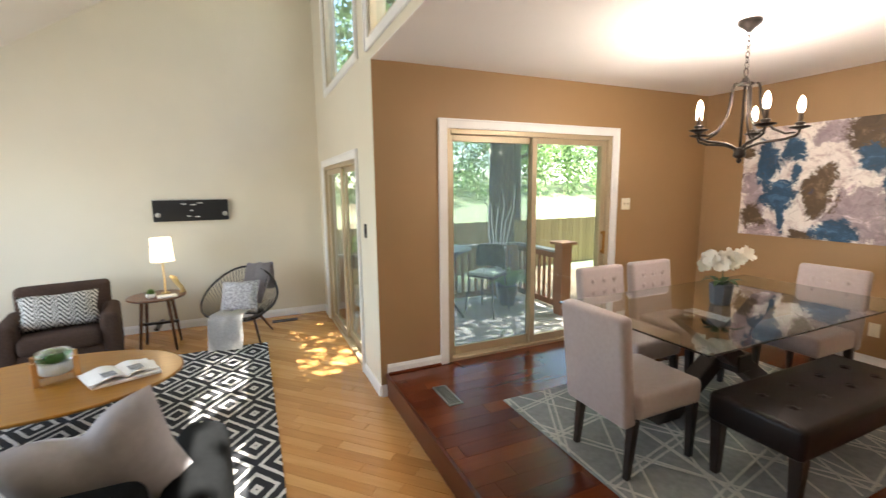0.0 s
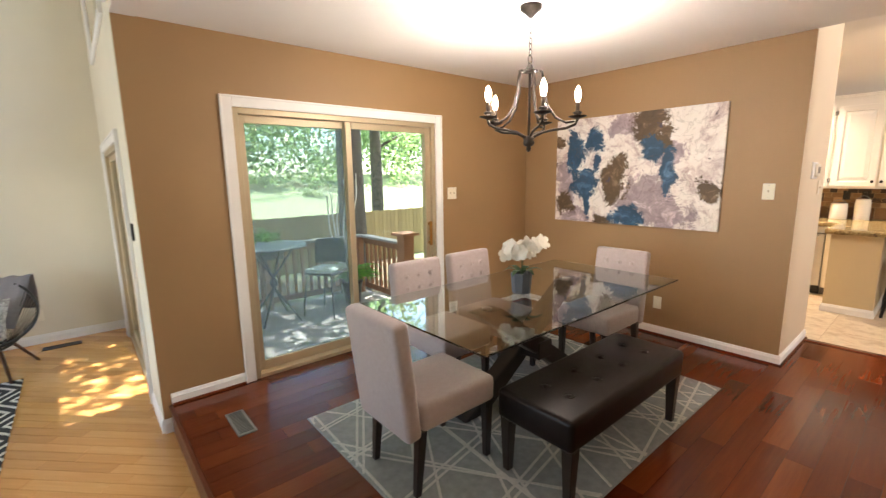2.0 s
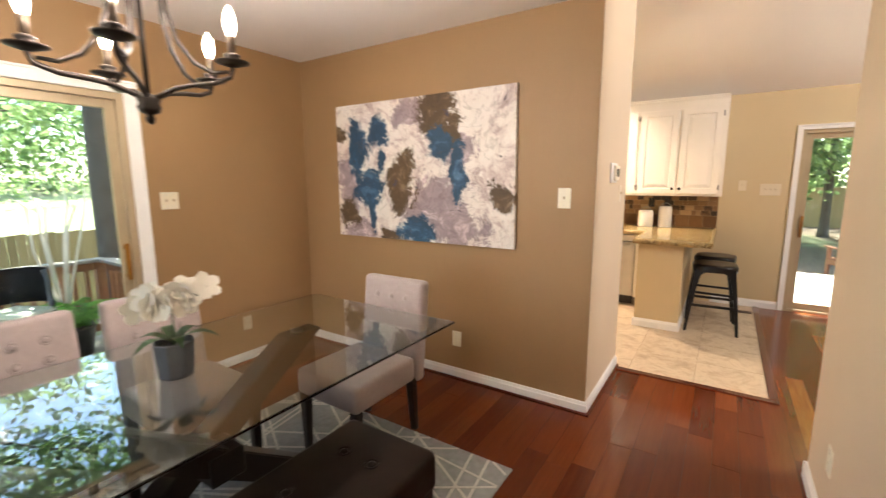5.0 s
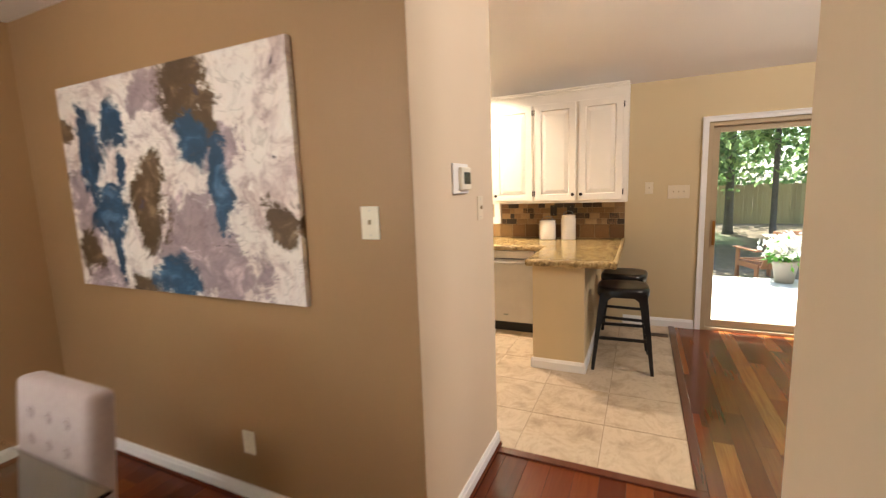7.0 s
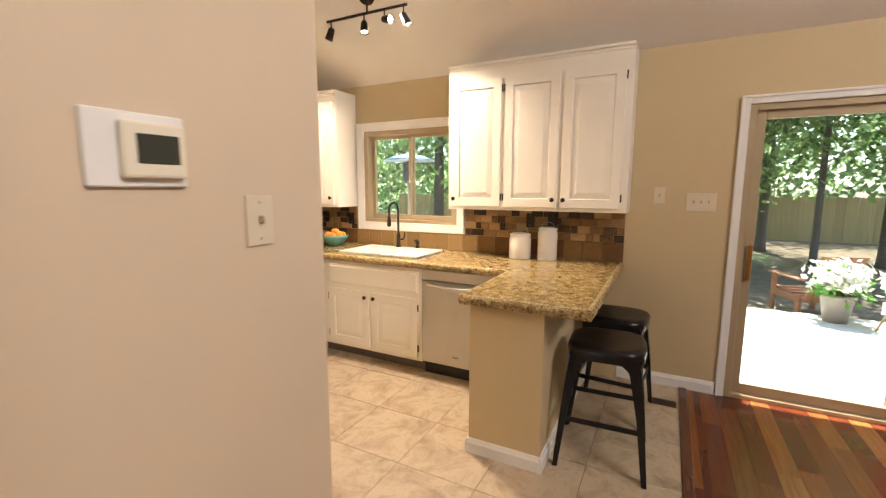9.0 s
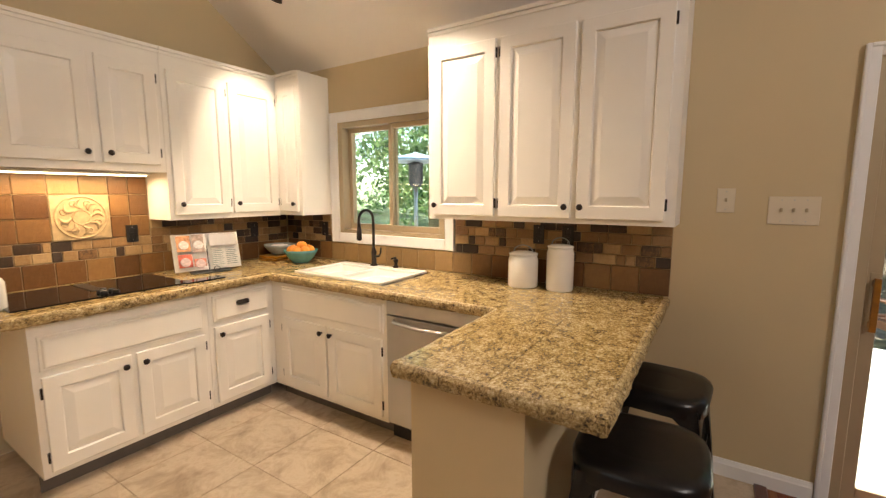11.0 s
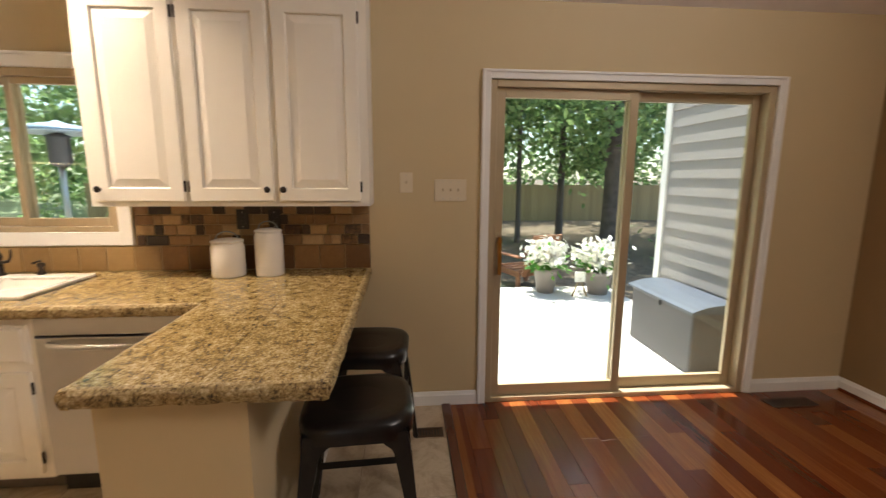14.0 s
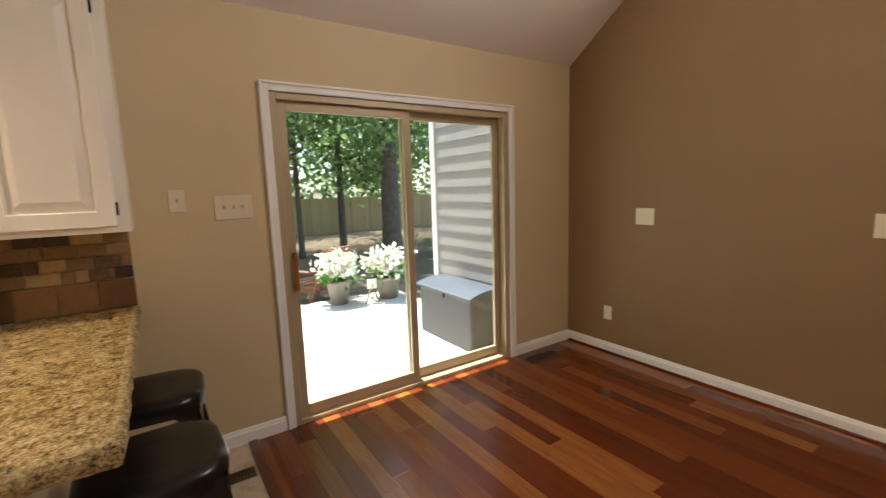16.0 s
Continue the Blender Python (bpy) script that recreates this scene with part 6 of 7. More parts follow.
def leaf_mesh(name, centres, size, seed, mat, squash=1.0):
    """Many small leaves, four-cornered and bent, at random turns round the centres."""
    r = np.random.RandomState(seed)
    n = len(centres)
    d = r.normal(size=(n, 3))
    d /= np.linalg.norm(d, axis=1)[:, None]
    e = np.cross(d, r.normal(size=(n, 3)))
    e /= np.linalg.norm(e, axis=1)[:, None]
    s = size * r.uniform(0.6, 1.3, size=(n, 1))
    c = np.asarray(centres)
    v = np.empty((n, 4, 3))
    v[:, 0], v[:, 1], v[:, 2], v[:, 3] = c - d * s, c + e * s * 0.5, c + d * s, c - e * s * 0.5
    me = bpy.data.meshes.new(name)
    me.from_pydata(v.reshape(-1, 3).tolist(), [], np.arange(n * 4).reshape(n, 4).tolist())
    me.materials.append(mat)
    return me


def clumps(rng, n, k, box_lo, box_hi, spread):
    lo, hi = np.array(box_lo), np.array(box_hi)
    cs = rng.uniform(lo, hi, size=(n, 3))
    p = cs[rng.randint(0, n, n * k)] + rng.normal(size=(n * k, 3)) * spread
    return p


# ground: one sheet, lower to the north, level with the patio to the east
def ground_z(x, y):
    k = min(1, max(0, (x - 5.0) / 4.0)) * min(1, max(0, (9.0 - y) / 3.0))
    s = k * k * (3 - 2 * k)
    far = min(1, max(0, (math.hypot(x, y) - 14 - 14 * k) / 30))
    rise = 0.13 * min(16, max(0, y - 12.0)) * min(1, max(0, (60 - y) / 30))
    return -1.05 + rise + 0.80 * s + 0.10 * noise.noise(Vector((x * 0.25, y * 0.25, 0))) * (1 - s) + far * 0.9


bm = bmesh.new()
xs = [-900, -300, -100, -50, -30] + [-20 + i * 1.25 for i in range(41)] + [45, 70, 150, 400, 900]
gv = [[bm.verts.new((x, y, ground_z(x, y))) for y in xs] for x in xs]
for i in range(len(xs) - 1):
    for j in range(len(xs) - 1):
        bm.faces.new((gv[i][j], gv[i + 1][j], gv[i + 1][j + 1], gv[i][j + 1])).smooth = True


def ground_mat():
    m, nt, b = material("lawn_and_litter")
    v = coords(nt)
    n = noise_tex(nt, v, 0.35, 4)
    f = noise_tex(nt, v, 9.0, 6, 0.7)
    grass = ramp(nt, f.outputs[0], [(0.3, (0.13, 0.165, 0.08)), (0.7, (0.28, 0.32, 0.18))])
    litter = ramp(nt, f.outputs[0], [(0.3, (0.05, 0.035, 0.022)), (0.7, (0.20, 0.15, 0.10))])
    sp = nt.nodes.new("ShaderNodeSeparateXYZ")
    nt.links.new(v, sp.inputs[0])
    mr = node(nt, "ShaderNodeMapRange")
    mr.inputs["From Min"].default_value, mr.inputs["From Max"].default_value = 8.5, 13.0
    mr.inputs["To Min"].default_value, mr.inputs["To Max"].default_value = -0.12, 0.16
    nt.links.new(sp.outputs[1], mr.inputs[0])
    ad = nt.nodes.new("ShaderNodeMath")
    nt.links.new(n.outputs[0], ad.inputs[0])
    nt.links.new(mr.outputs[0], ad.inputs[1])
    mk = ramp(nt, ad.outputs[0], [(0.46, (0, 0, 0)), (0.60, (1, 1, 1))])
    mx = nt.nodes.new("ShaderNodeMix")
    mx.data_type = "RGBA"
    nt.links.new(mk, mx.inputs[0])
    nt.links.new(grass, mx.inputs[7])
    nt.links.new(litter, mx.inputs[6])
    nt.links.new(mx.outputs[2], b.inputs["Base Color"])
    b.inputs["Roughness"].default_value = 0.95
    bump(nt, b, f.outputs[0], 0.6, 0.05)
    return m


structure("ground", bm, ground_mat(), "lawn and leaf litter under the trees", "ground")

# north deck
DZ = -0.30
dk = structure("deck", boxes((0.95, NORTH + 0.165, DZ - 0.20, 4.0, 6.22, DZ - 0.035)), M_DECKWOOD, "weathered grey deck boards", "deck")
y = NORTH + 0.17
while y < 6.2:
    part("board", boxes((0.95, y, DZ - 0.034, 4.02, y + 0.136, DZ), bevel=0.003), M_DECKWOOD, dk)
    y += 0.142
for x in (1.1, 2.4, 3.7):
    part("pier", boxes((x, 6.0, -1.2, x + 0.12, 6.12, DZ - 0.2)), M_DECKWOOD, dk)


def railing(a, b, posts, label):
    a, b = Vector(a), Vector(b)
    d = (b - a).normalized()
    L = (b - a).length
    t = thing("deck_railing", Matrix.Translation(a) @ pose(0, 0, 0, 0, 0, math.degrees(math.atan2(d.y, d.x))), label, "railing")
    part("top_rail", boxes((0, -0.07, 0.90, L, 0.07, 0.936), bevel=0.004), M_DECKWOOD, t)
    part("under_rail", boxes((0, -0.018, 0.81, L, 0.018, 0.895)), M_REDWOOD, t)
    part("bottom_rail", boxes((0, -0.018, 0.09, L, 0.018, 0.175)), M_REDWOOD, t)
    n = int(L / 0.115)
    for i in range(n):
        x = (i + 0.5) * L / n
        part("baluster", boxes((x - 0.018, -0.018, 0.175, x + 0.018, 0.018, 0.81)), M_REDWOOD, t)
    for p in posts:
        part("post", boxes((p - 0.045, -0.045, 0, p + 0.045, 0.045, 0.90)), M_REDWOOD, t)


railing((0.98, 6.15, DZ), (3.95, 6.15, DZ), (0.05, 1.45, 2.92), "weathered wooden deck railing with square balusters")
railing((3.95, 6.07, DZ), (3.95, 5.06, DZ), (), "short wooden deck railing beside the steps")
t = thing("newel_post", pose(3.96, 4.96, DZ), "redwood newel post with a flat cap", "post")
part("shaft", boxes((-0.085, -0.085, 0, 0.085, 0.085, 1.03), bevel=0.004), M_REDWOOD, t)
part("cap", boxes((-0.14, -0.14, 1.03, 0.14, 0.14, 1.07), bevel=0.004), M_REDWOOD, t)


def patio_chair(m):
    t = thing("patio_chair", m, "dark metal patio chair with a pale green pad", "chair", "chairs on the deck")
    part("seat", boxes((-0.22, -0.22, 0.56, 0.22, 0.22, 0.59), bevel=0.01), M_IRON, t)
    part("pad", boxes((-0.21, -0.21, 0.591, 0.21, 0.21, 0.635), bevel=0.018, seg=2), M_PADGREEN, t, "pale green seat pad")
    bm = bmesh.new()
    rows = []
    for z in (0.66, 0.80, 0.92, 1.0):
        rows.append([bm.verts.new((0.25 * math.sin(a) * (1.0 if z < 0.95 else 0.85), 0.05 + 0.22 * math.cos(a), z)) for a in (radians(-80 + 16 * k) for k in range(11))])
    for r0, r1 in zip(rows, rows[1:]):
        for i in range(10):
            bm.faces.new((r0[i], r0[i + 1], r1[i + 1], r1[i]))
    bmesh.ops.solidify(bm, geom=bm.faces[:], thickness=0.012)
    part("backrest", bm, M_IRON, t, smooth=True)
    for sx in (-1, 1):
        for sy in (-1, 1):
            bm = bmesh.new()
            tube(bm, [(sx * 0.24, sy * 0.24, 0), (sx * 0.19, sy * 0.19, 0.57)], 0.011, 6)
            part("leg", bm, M_IRON, t)
        bm = bmesh.new()
        tube(bm, [(sx * 0.19, 0.19, 0.57), (sx * 0.22, 0.17, 0.70)], 0.011, 6)
        part("upright", bm, M_IRON, t)
    return t


pc = patio_chair(pose(3.02, 5.50, DZ, 0, 0, -60))
copy_thing(pc, pose(1.66, 5.35, DZ, 0, 0, 75))
t = thing("patio_table", pose(2.35, 5.66, DZ), "round slate-topped patio table on crossed metal legs", "table")
bm = bmesh.new()
lathe(bm, [(0.42, 0.965), (0.44, 0.975), (0.44, 0.99), (0.42, 1.0)], 36)
part("tabletop", bm, M_PATIOTOP, t)
for k in range(4):
    a = radians(45 + 90 * k)
    bm = bmesh.new()
    tube(bm, [(0.34 * math.cos(a), 0.34 * math.sin(a), 0), (-0.05 * math.cos(a), -0.05 * math.sin(a), 0.5), (0.30 * math.cos(a), 0.30 * math.sin(a), 0.97)], 0.016, 8)
    part("leg", bm, M_IRON, t)


def frond_plant(name, m, label, pot_r, pot_h, n, L, mat, pot_mat, category="plant"):
    t = thing(name, m, label, category)
    bm = bmesh.new()
    lathe(bm, [(pot_r * 0.7, 0), (pot_r, pot_h * 0.9), (pot_r * 1.06, pot_h * 0.92), (pot_r * 1.06, pot_h), (pot_r * 0.92, pot_h), (0, pot_h * 0.92)], 20)
    part("pot", bm, pot_mat, t)
    rg = random.Random(int(L * 1000) + n)
    for k in range(n):
        a = k * 2.399
        out, up = rg.uniform(0.55, 1.0) * L, rg.uniform(0.3, 1.0) * L
        bm = bmesh.new()
        steps = 13
        for i in range(steps):
            s = (i + 0.5) / steps
            p = Vector((out * s, 0, pot_h + up * (1.9 * s - 1.5 * s * s)))
            w = 0.075 * (1 - s) + 0.02
            for sd in (-1, 1):
                bm.faces.new([bm.verts.new(p + Vector(q)) for q in ((-0.018, 0, 0), (0.018, 0, 0), (0.035, sd * w * 1.2, -0.015))])
        part("frond", bm, mat, t, m=pose(0, 0, 0, 0, 0, math.degrees(a)))
    return t


frond_plant("fern", pose(3.52, 5.74, DZ), "bright green potted fern on the deck", 0.15, 0.32, 64, 0.46, M_FERN, M_BLACK)
t = thing("branch_arrangement", pose(3.50, 5.98, DZ), "tall bare white branches behind the fern", "branches")
rg = random.Random(7)
for k in range(6):
    bm = bmesh.new()
    a = k * 1.05
    dx, dy = 0.30 * math.cos(a), 0.12 * math.sin(a)
    tube(bm, [(0, 0, 0.05), (dx * 0.2, dy * 0.2, 0.6), (dx * 0.6, dy * 0.6, 1.1 + 0.1 * k % 0.3), (dx * 0.8 + 0.05, dy, 1.55), (dx, dy * 1.3, 1.9 - 0.08 * k)], [0.022, 0.016, 0.012, 0.008, 0.004], 6)
    part("branch", bm, M_WHITEBRANCH, t)
for k, x in enumerate((1.45, 2.25)):
    t = thing("rail_planter", pose(x, 6.04, DZ + 0.80), "long planter of trailing greens on the railing", "planter")
    part("trough", boxes((-0.36, -0.09, -0.05, 0.36, 0.09, 0.12), bevel=0.006), M_IRON, t)
    r = np.random.RandomState(50 + k)
    me = leaf_mesh("greenery", clumps(r, 14, 26, (-0.34, -0.08, 0.13), (0.34, 0.08, 0.26), 0.06), 0.035, 60 + k, M_FERN)
    g = new("greenery", me)
    g.parent = t

# fences
def fence(name, x0, y0, x1, y1, z0, z1, label):
    L = math.hypot(x1 - x0, y1 - y0)
    t = thing(name, pose(x0, y0, z0, 0, 0, math.degrees(math.atan2(y1 - y0, x1 - x0))), label, "fence")
    h = z1 - z0
    n = int(L / 0.145)
    me = None
    for i in range(n):
        x = i * L / n
        if me is None:
            b = part("slat", boxes((0, -0.01, 0.02, L / n - 0.008, 0.01, h)), M_FENCE, t, m=pose(x, 0, 0))
            me = b.data
        else:
            b = new("slat", me)
            b.parent = t
            b.matrix_basis = pose(x, 0.003 * (i % 2), 0.012 * ((i * 7) % 3) - 0.012)
    for z in (0.3, h - 0.3):
        part("rail", boxes((0, 0.014, z, L, 0.05, z + 0.08)), M_FENCE, t)
    return t


fence("fence", -6.0, 11.5, 14.0, 11.5, -1.15, 0.50, "weathered cedar board fence behind the deck")
fence("fence", 23.0, 12.0, 23.0, -22.0, -0.35, 1.22, "weathered cedar board fence behind the patio")

# trees
def tree(x, y, r, h, seed, crown_lo, crown_r, leaves, lean=(0, 0)):
    z = ground_z(x, y) - 0.1
    t = thing("tree", pose(x, y, z), "tall woodland tree with rough grey bark", "tree", "trees round the house")
    rg = random.Random(seed)
    bm = bmesh.new()
    pts = [(lean[0] * s + rg.uniform(-1, 1) * 0.05 * s, lean[1] * s + rg.uniform(-1, 1) * 0.05 * s, h * s) for s in (0, 0.03, 0.1, 0.25, 0.45, 0.7, 1.0)]
    tube(bm, pts, [r * 1.5, r * 1.15, r, r * 0.92, r * 0.8, r * 0.55, r * 0.15], 14)
    part("trunk", bm, M_BARK, t)
    nrg = np.random.RandomState(seed)
    cen = []
    for k in range(9):
        a = k * 2.4
        z0 = crown_lo + (h - crown_lo) * k / 11
        L = crown_r * rg.uniform(0.6, 1.0)
        bm = bmesh.new()
        e = Vector((math.cos(a) * L, math.sin(a) * L, z0 + L * 0.35))
        b0 = Vector((lean[0] * z0 / h, lean[1] * z0 / h, z0))
        tube(bm, [b0, b0.lerp(e, 0.5) + Vector((0, 0, 0.15)), e], [r * 0.28, r * 0.16, 0.015], 6)
        part("limb", bm, M_BARK, t)
        for s in (0.45, 0.7, 0.95):
            cen.append(np.array(b0.lerp(e, s)))
    cen = np.array(cen)
    p = cen[nrg.randint(0, len(cen), leaves)] + nrg.normal(size=(leaves, 3)) * np.array([crown_r * 0.22, crown_r * 0.22, crown_r * 0.13])
    g = new("crown", leaf_mesh("crown", p, 0.10, seed, M_FOLIAGE))
    g.parent = t


tree(4.75, 7.9, 0.28, 11.0, 3, 5.2, 4.6, 18000)
tree(2.25, 9.2, 0.20, 12.0, 4, 7.5, 5.6, 20000)
tree(3.9, 14.5, 0.17, 11.0, 5, 3.4, 2.4, 3500)
tree(8.8, 13.5, 0.22, 11.0, 6, 3.4, 2.6, 3500)
tree(-4.5, 15.5, 0.22, 11.0, 7, 3.2, 2.6, 3500)
tree(14.8, -4.55, 0.22, 10.0, 8, 2.0, 2.4, 6000)
tree(15.2, -1.2, 0.10, 8.0, 9, 1.9, 1.9, 5000)
tree(15.2, 5.6, 0.14, 9.0, 10, 1.6, 2.3, 6000)
tree(17.8, -1.5, 0.16, 10.0, 11, 1.5, 2.8, 7000)
tree(18.5, -6.5, 0.18, 10.0, 12, 2.0, 2.8, 7000)
for k, (tx, ty, tr) in enumerate(((17.0, -3.0, 0.07), (17.4, -4.3, 0.10), (16.9, -0.3, 0.06), (18.2, 0.9, 0.11), (17.3, 2.6, 0.08), (17.6, -8.0, 0.10), (19.5, -2.4, 0.12), (16.8, -5.6, 0.07))):
    tree(tx, ty, tr, 9.0, 70 + k, 2.6, 1.6, 1300)
r = np.random.RandomState(21)
for nm, lo, hi, n in (("woods_north", (-16, 24, 2.0), (30, 33, 9.5), 700), ("woods_east", (23.6, -26, 0.6), (32, 20, 11), 900), ("shrubs_north", (-10, 21.5, 0.6), (24, 24, 1.9), 60), ("shrubs_east", (14.6, -9, -0.2), (15.7, 9, 0.1), 12)):
    g = new(nm, leaf_mesh(nm, clumps(r, n, 70, lo, hi, 0.55 if "woods" in nm else 0.3), 0.17 if "woods" in nm else 0.10, len(nm), M_FOLIAGE))
    tagged(g, "dense sunlit leaves of the far woods" if "woods" in nm else "low green shrubs under the trees", "foliage", kind="stuff")

# east patio, and unseen slabs added above the doors to block sun
structure("roof_eave_north", boxes((0.95, NORTH + 0.165, 2.62, PX + 0.1, NORTH + 0.70, 2.74)), M_WHITE, "added white slab, out of view, that shades the deck door", "roof")
structure("roof_eave", boxes((EAST + 0.162, -2.74, 2.60, EAST + 0.86, KN + 0.12, 2.74)), M_WHITE, "added white slab, out of view, that trims sun at the patio door", "roof")
structure("patio", boxes((EAST + 0.16, -2.90, -0.35, 11.55, 6.0, -0.10)), M_CONCRETE, "sunlit pale concrete patio", "patio")
sd = structure("wall_siding", boxes((EAST + 0.165, -2.90, -0.35, 10.05, -2.775, 4.2)), M_SIDING, "grey-beige lap siding of the house wing", "wall")
for i in range(25):
    z = -0.08 + i * 0.172
    bm = bmesh.new()
    c = [(-2.774, z), (-2.746, z), (-2.760, z + 0.173), (-2.774, z + 0.173)]
    a = [bm.verts.new((EAST + 0.17, q[0], q[1])) for q in c]
    b = [bm.verts.new((10.0, q[0], q[1])) for q in c]
    bm.faces.new(a)
    bm.faces.new(b[::-1])
    for k in range(4):
        bm.faces.new((a[k], a[(k + 1) % 4], b[(k + 1) % 4], b[k]))
    part("lap", bm, M_SIDING, sd)
part("corner_board", boxes((9.99, -2.80, -0.35, 10.09, -2.735, 4.2), bevel=0.004), M_WHITE, sd, "white corner board")

t = thing("deck_box", pose(9.10, -2.45, -0.10), "grey wicker-look resin storage chest", "storage box")
bm = boxes((-0.46, -0.24, 0, 0.46, 0.24, 0.52), bevel=0.02, seg=2)
part("body", bm, M_CHEST, t)
bm = bmesh.new()
rows = []
for i in range(9):
    u = -0.27 + 0.54 * i / 8
    z = 0.53 + 0.055 * (1 - (u / 0.27) ** 2)
    rows.append((u, z))
va = [bm.verts.new((-0.49, u, z)) for u, z in rows] + [bm.verts.new((-0.49, 0.27, 0.515)), bm.verts.new((-0.49, -0.27, 0.515))]
vb = [bm.verts.new((0.49, v.co.y, v.co.z)) for v in va]
bm.faces.new(va)
bm.faces.new(vb[::-1])
for i in range(len(va)):
    j = (i + 1) % len(va)
    bm.faces.new((va[i], va[j], vb[j], vb[i]))
part("lid", bm, M_CHESTLID, t, "blue-grey domed lid")
part("latch", boxes((-0.03, 0.24, 0.46, 0.03, 0.262, 0.53), bevel=0.004), M_CHEST, t)


def flower_pot(m, r, h, seed, label, pot_mat):
    t = thing("flower_pot", m, label, "plant", "potted flowers on the patio")
    bm = bmesh.new()
    lathe(bm, [(r * 0.68, 0), (r * 0.95, h * 0.85), (r * 1.06, h * 0.87), (r * 1.06, h), (r * 0.9, h), (0, h * 0.9)], 22)
    part("pot", bm, pot_mat, t)
    rr = np.random.RandomState(seed)
    p = rr.normal(size=(520, 3)) * np.array([r * 0.6, r * 0.6, 0.08]) + np.array([0, 0, h + 0.10])
    g = new("foliage", leaf_mesh("foliage", p, 0.05, seed, M_FERN))
    g.parent = t
    p = rr.normal(size=(1500, 3)) * np.array([r * 0.62, r * 0.62, 0.08]) + np.array([0, 0, h + 0.20])
    g = new("blossom", leaf_mesh("blossom", p, 0.05, seed + 1, M_PETAL))
    g.parent = t


flower_pot(pose(11.28, -1.90, -0.10), 0.17, 0.34, 31, "grey pot of white flowers in full sun", M_POT)
flower_pot(pose(11.15, -2.60, -0.10), 0.19, 0.32, 33, "taupe pot of pale flowers in full sun", M_POT)
t = thing("garden_stake", pose(11.0, -2.28, -0.10), "small yellow wooden garden easel", "easel")
for k in (-1, 1):
    bm = bmesh.new()
    tube(bm, [(0, k * 0.10, 0), (0, 0, 0.26)], 0.012, 6)
    part("leg", bm, M_FENCE, t)
part("panel", boxes((-0.01, -0.07, 0.20, 0.01, 0.07, 0.34), bevel=0.004), M_PETAL, t)
t = thing("adirondack_chair", pose(12.15, -1.82, ground_z(12.15, -1.82) + 0.01, 0, 0, 200), "orange-brown wooden slatted garden chair", "chair")
for i in range(5):
    part("back_slat", boxes((-0.04 + 0.0, -0.25 + i * 0.105, 0.25, -0.015, -0.155 + i * 0.105, 0.95), bevel=0.004), M_REDWOOD, t, m=pose(0.25, 0, 0, 0, 22, 0))
for i in range(5):
    part("seat_slat", boxes((-0.30 + i * 0.10, -0.25, 0.32 - i * 0.02, -0.21 + i * 0.10, 0.25, 0.34 - i * 0.02)), M_REDWOOD, t)
for y in (-0.27, 0.27):
    part("side", boxes((-0.32, y - 0.015, 0.0, -0.24, y + 0.015, 0.52), (-0.24, y - 0.015, 0.22, 0.30, y + 0.015, 0.31), (0.22, y - 0.015, 0, 0.30, y + 0.015, 0.22)), M_REDWOOD, t)
    part("armrest", boxes((-0.36, y - 0.05, 0.52, 0.30, y + 0.05, 0.545), bevel=0.004), M_REDWOOD, t)

t = thing("patio_heater", pose(10.5, 3.62, -0.10), "tall patio heater with a wide blue-grey hood", "heater")
bm = bmesh.new()
lathe(bm, [(0.22, 0), (0.22, 0.03), (0.16, 0.06), (0.16, 0.5), (0.05, 0.56)], 22)
part("base", bm, M_IRON, t)
bm = bmesh.new()
tube(bm, [(0, 0, 0.5), (0, 0, 1.68)], 0.03, 10)
part("pole", bm, M_CHROME, t)
bm = bmesh.new()
lathe(bm, [(0.06, 1.66), (0.10, 1.70), (0.10, 1.95), (0.12, 1.97), (0.03, 2.0)], 16)
part("burner", bm, M_IRON, t)
bm = bmesh.new()
lathe(bm, [(0.40, 2.0), (0.41, 2.01), (0.25, 2.07), (0.06, 2.11), (0.02, 2.13)], 28)
part("hood", bm, plain("blue_grey_hood", (0.30, 0.40, 0.50), 0.35, 0.3), t)
# ---- tile backsplash ----
bs = structure("backsplash", boxes((EAST - 0.005, 0.25, 0.916, EAST - 0.001, KN - 0.006, 1.06), (EAST - 0.005, 0.25, 1.06, EAST - 0.001, 1.585, 1.307), (EAST - 0.005, 2.785, 1.06, EAST - 0.001, KN - 0.006, 1.294), (EDX, KN - 0.005, 0.916, EAST - 0.006, KN - 0.001, 1.289), (EDX, KN - 0.005, 1.289, 7.038, KN - 0.001, 1.598)), M_DKGROUT, "brown and gold tile backsplash", "backsplash")
rng = random.Random(12)
blank = {}


def wall_tile(wall, u0, u1, z0, z1, mat):
    """A tile on the east wall (u is y) or the north wall (u is x); alike ones share a mesh."""
    w, h = round(u1 - u0, 3), round(z1 - z0, 3)
    key = (w, h, mat.name)
    if key not in blank:
        blank[key] = part("tile", boxes((-w / 2 + 0.0022, -0.004, -h / 2 + 0.0022, w / 2 - 0.0022, 0.003, h / 2 - 0.0022), bevel=0.0022), mat, bs)
        o = blank[key]
    else:
        o = new("tile", blank[key].data)
        o.parent = bs
    u, z = (u0 + u1) / 2, (z0 + z1) / 2
    j = rng.uniform(0, 0.002)
    o.matrix_basis = pose(u, KN - 0.008 - j, z) if wall == "n" else pose(EAST - 0.008 - j, u, z, 0, 0, -90)


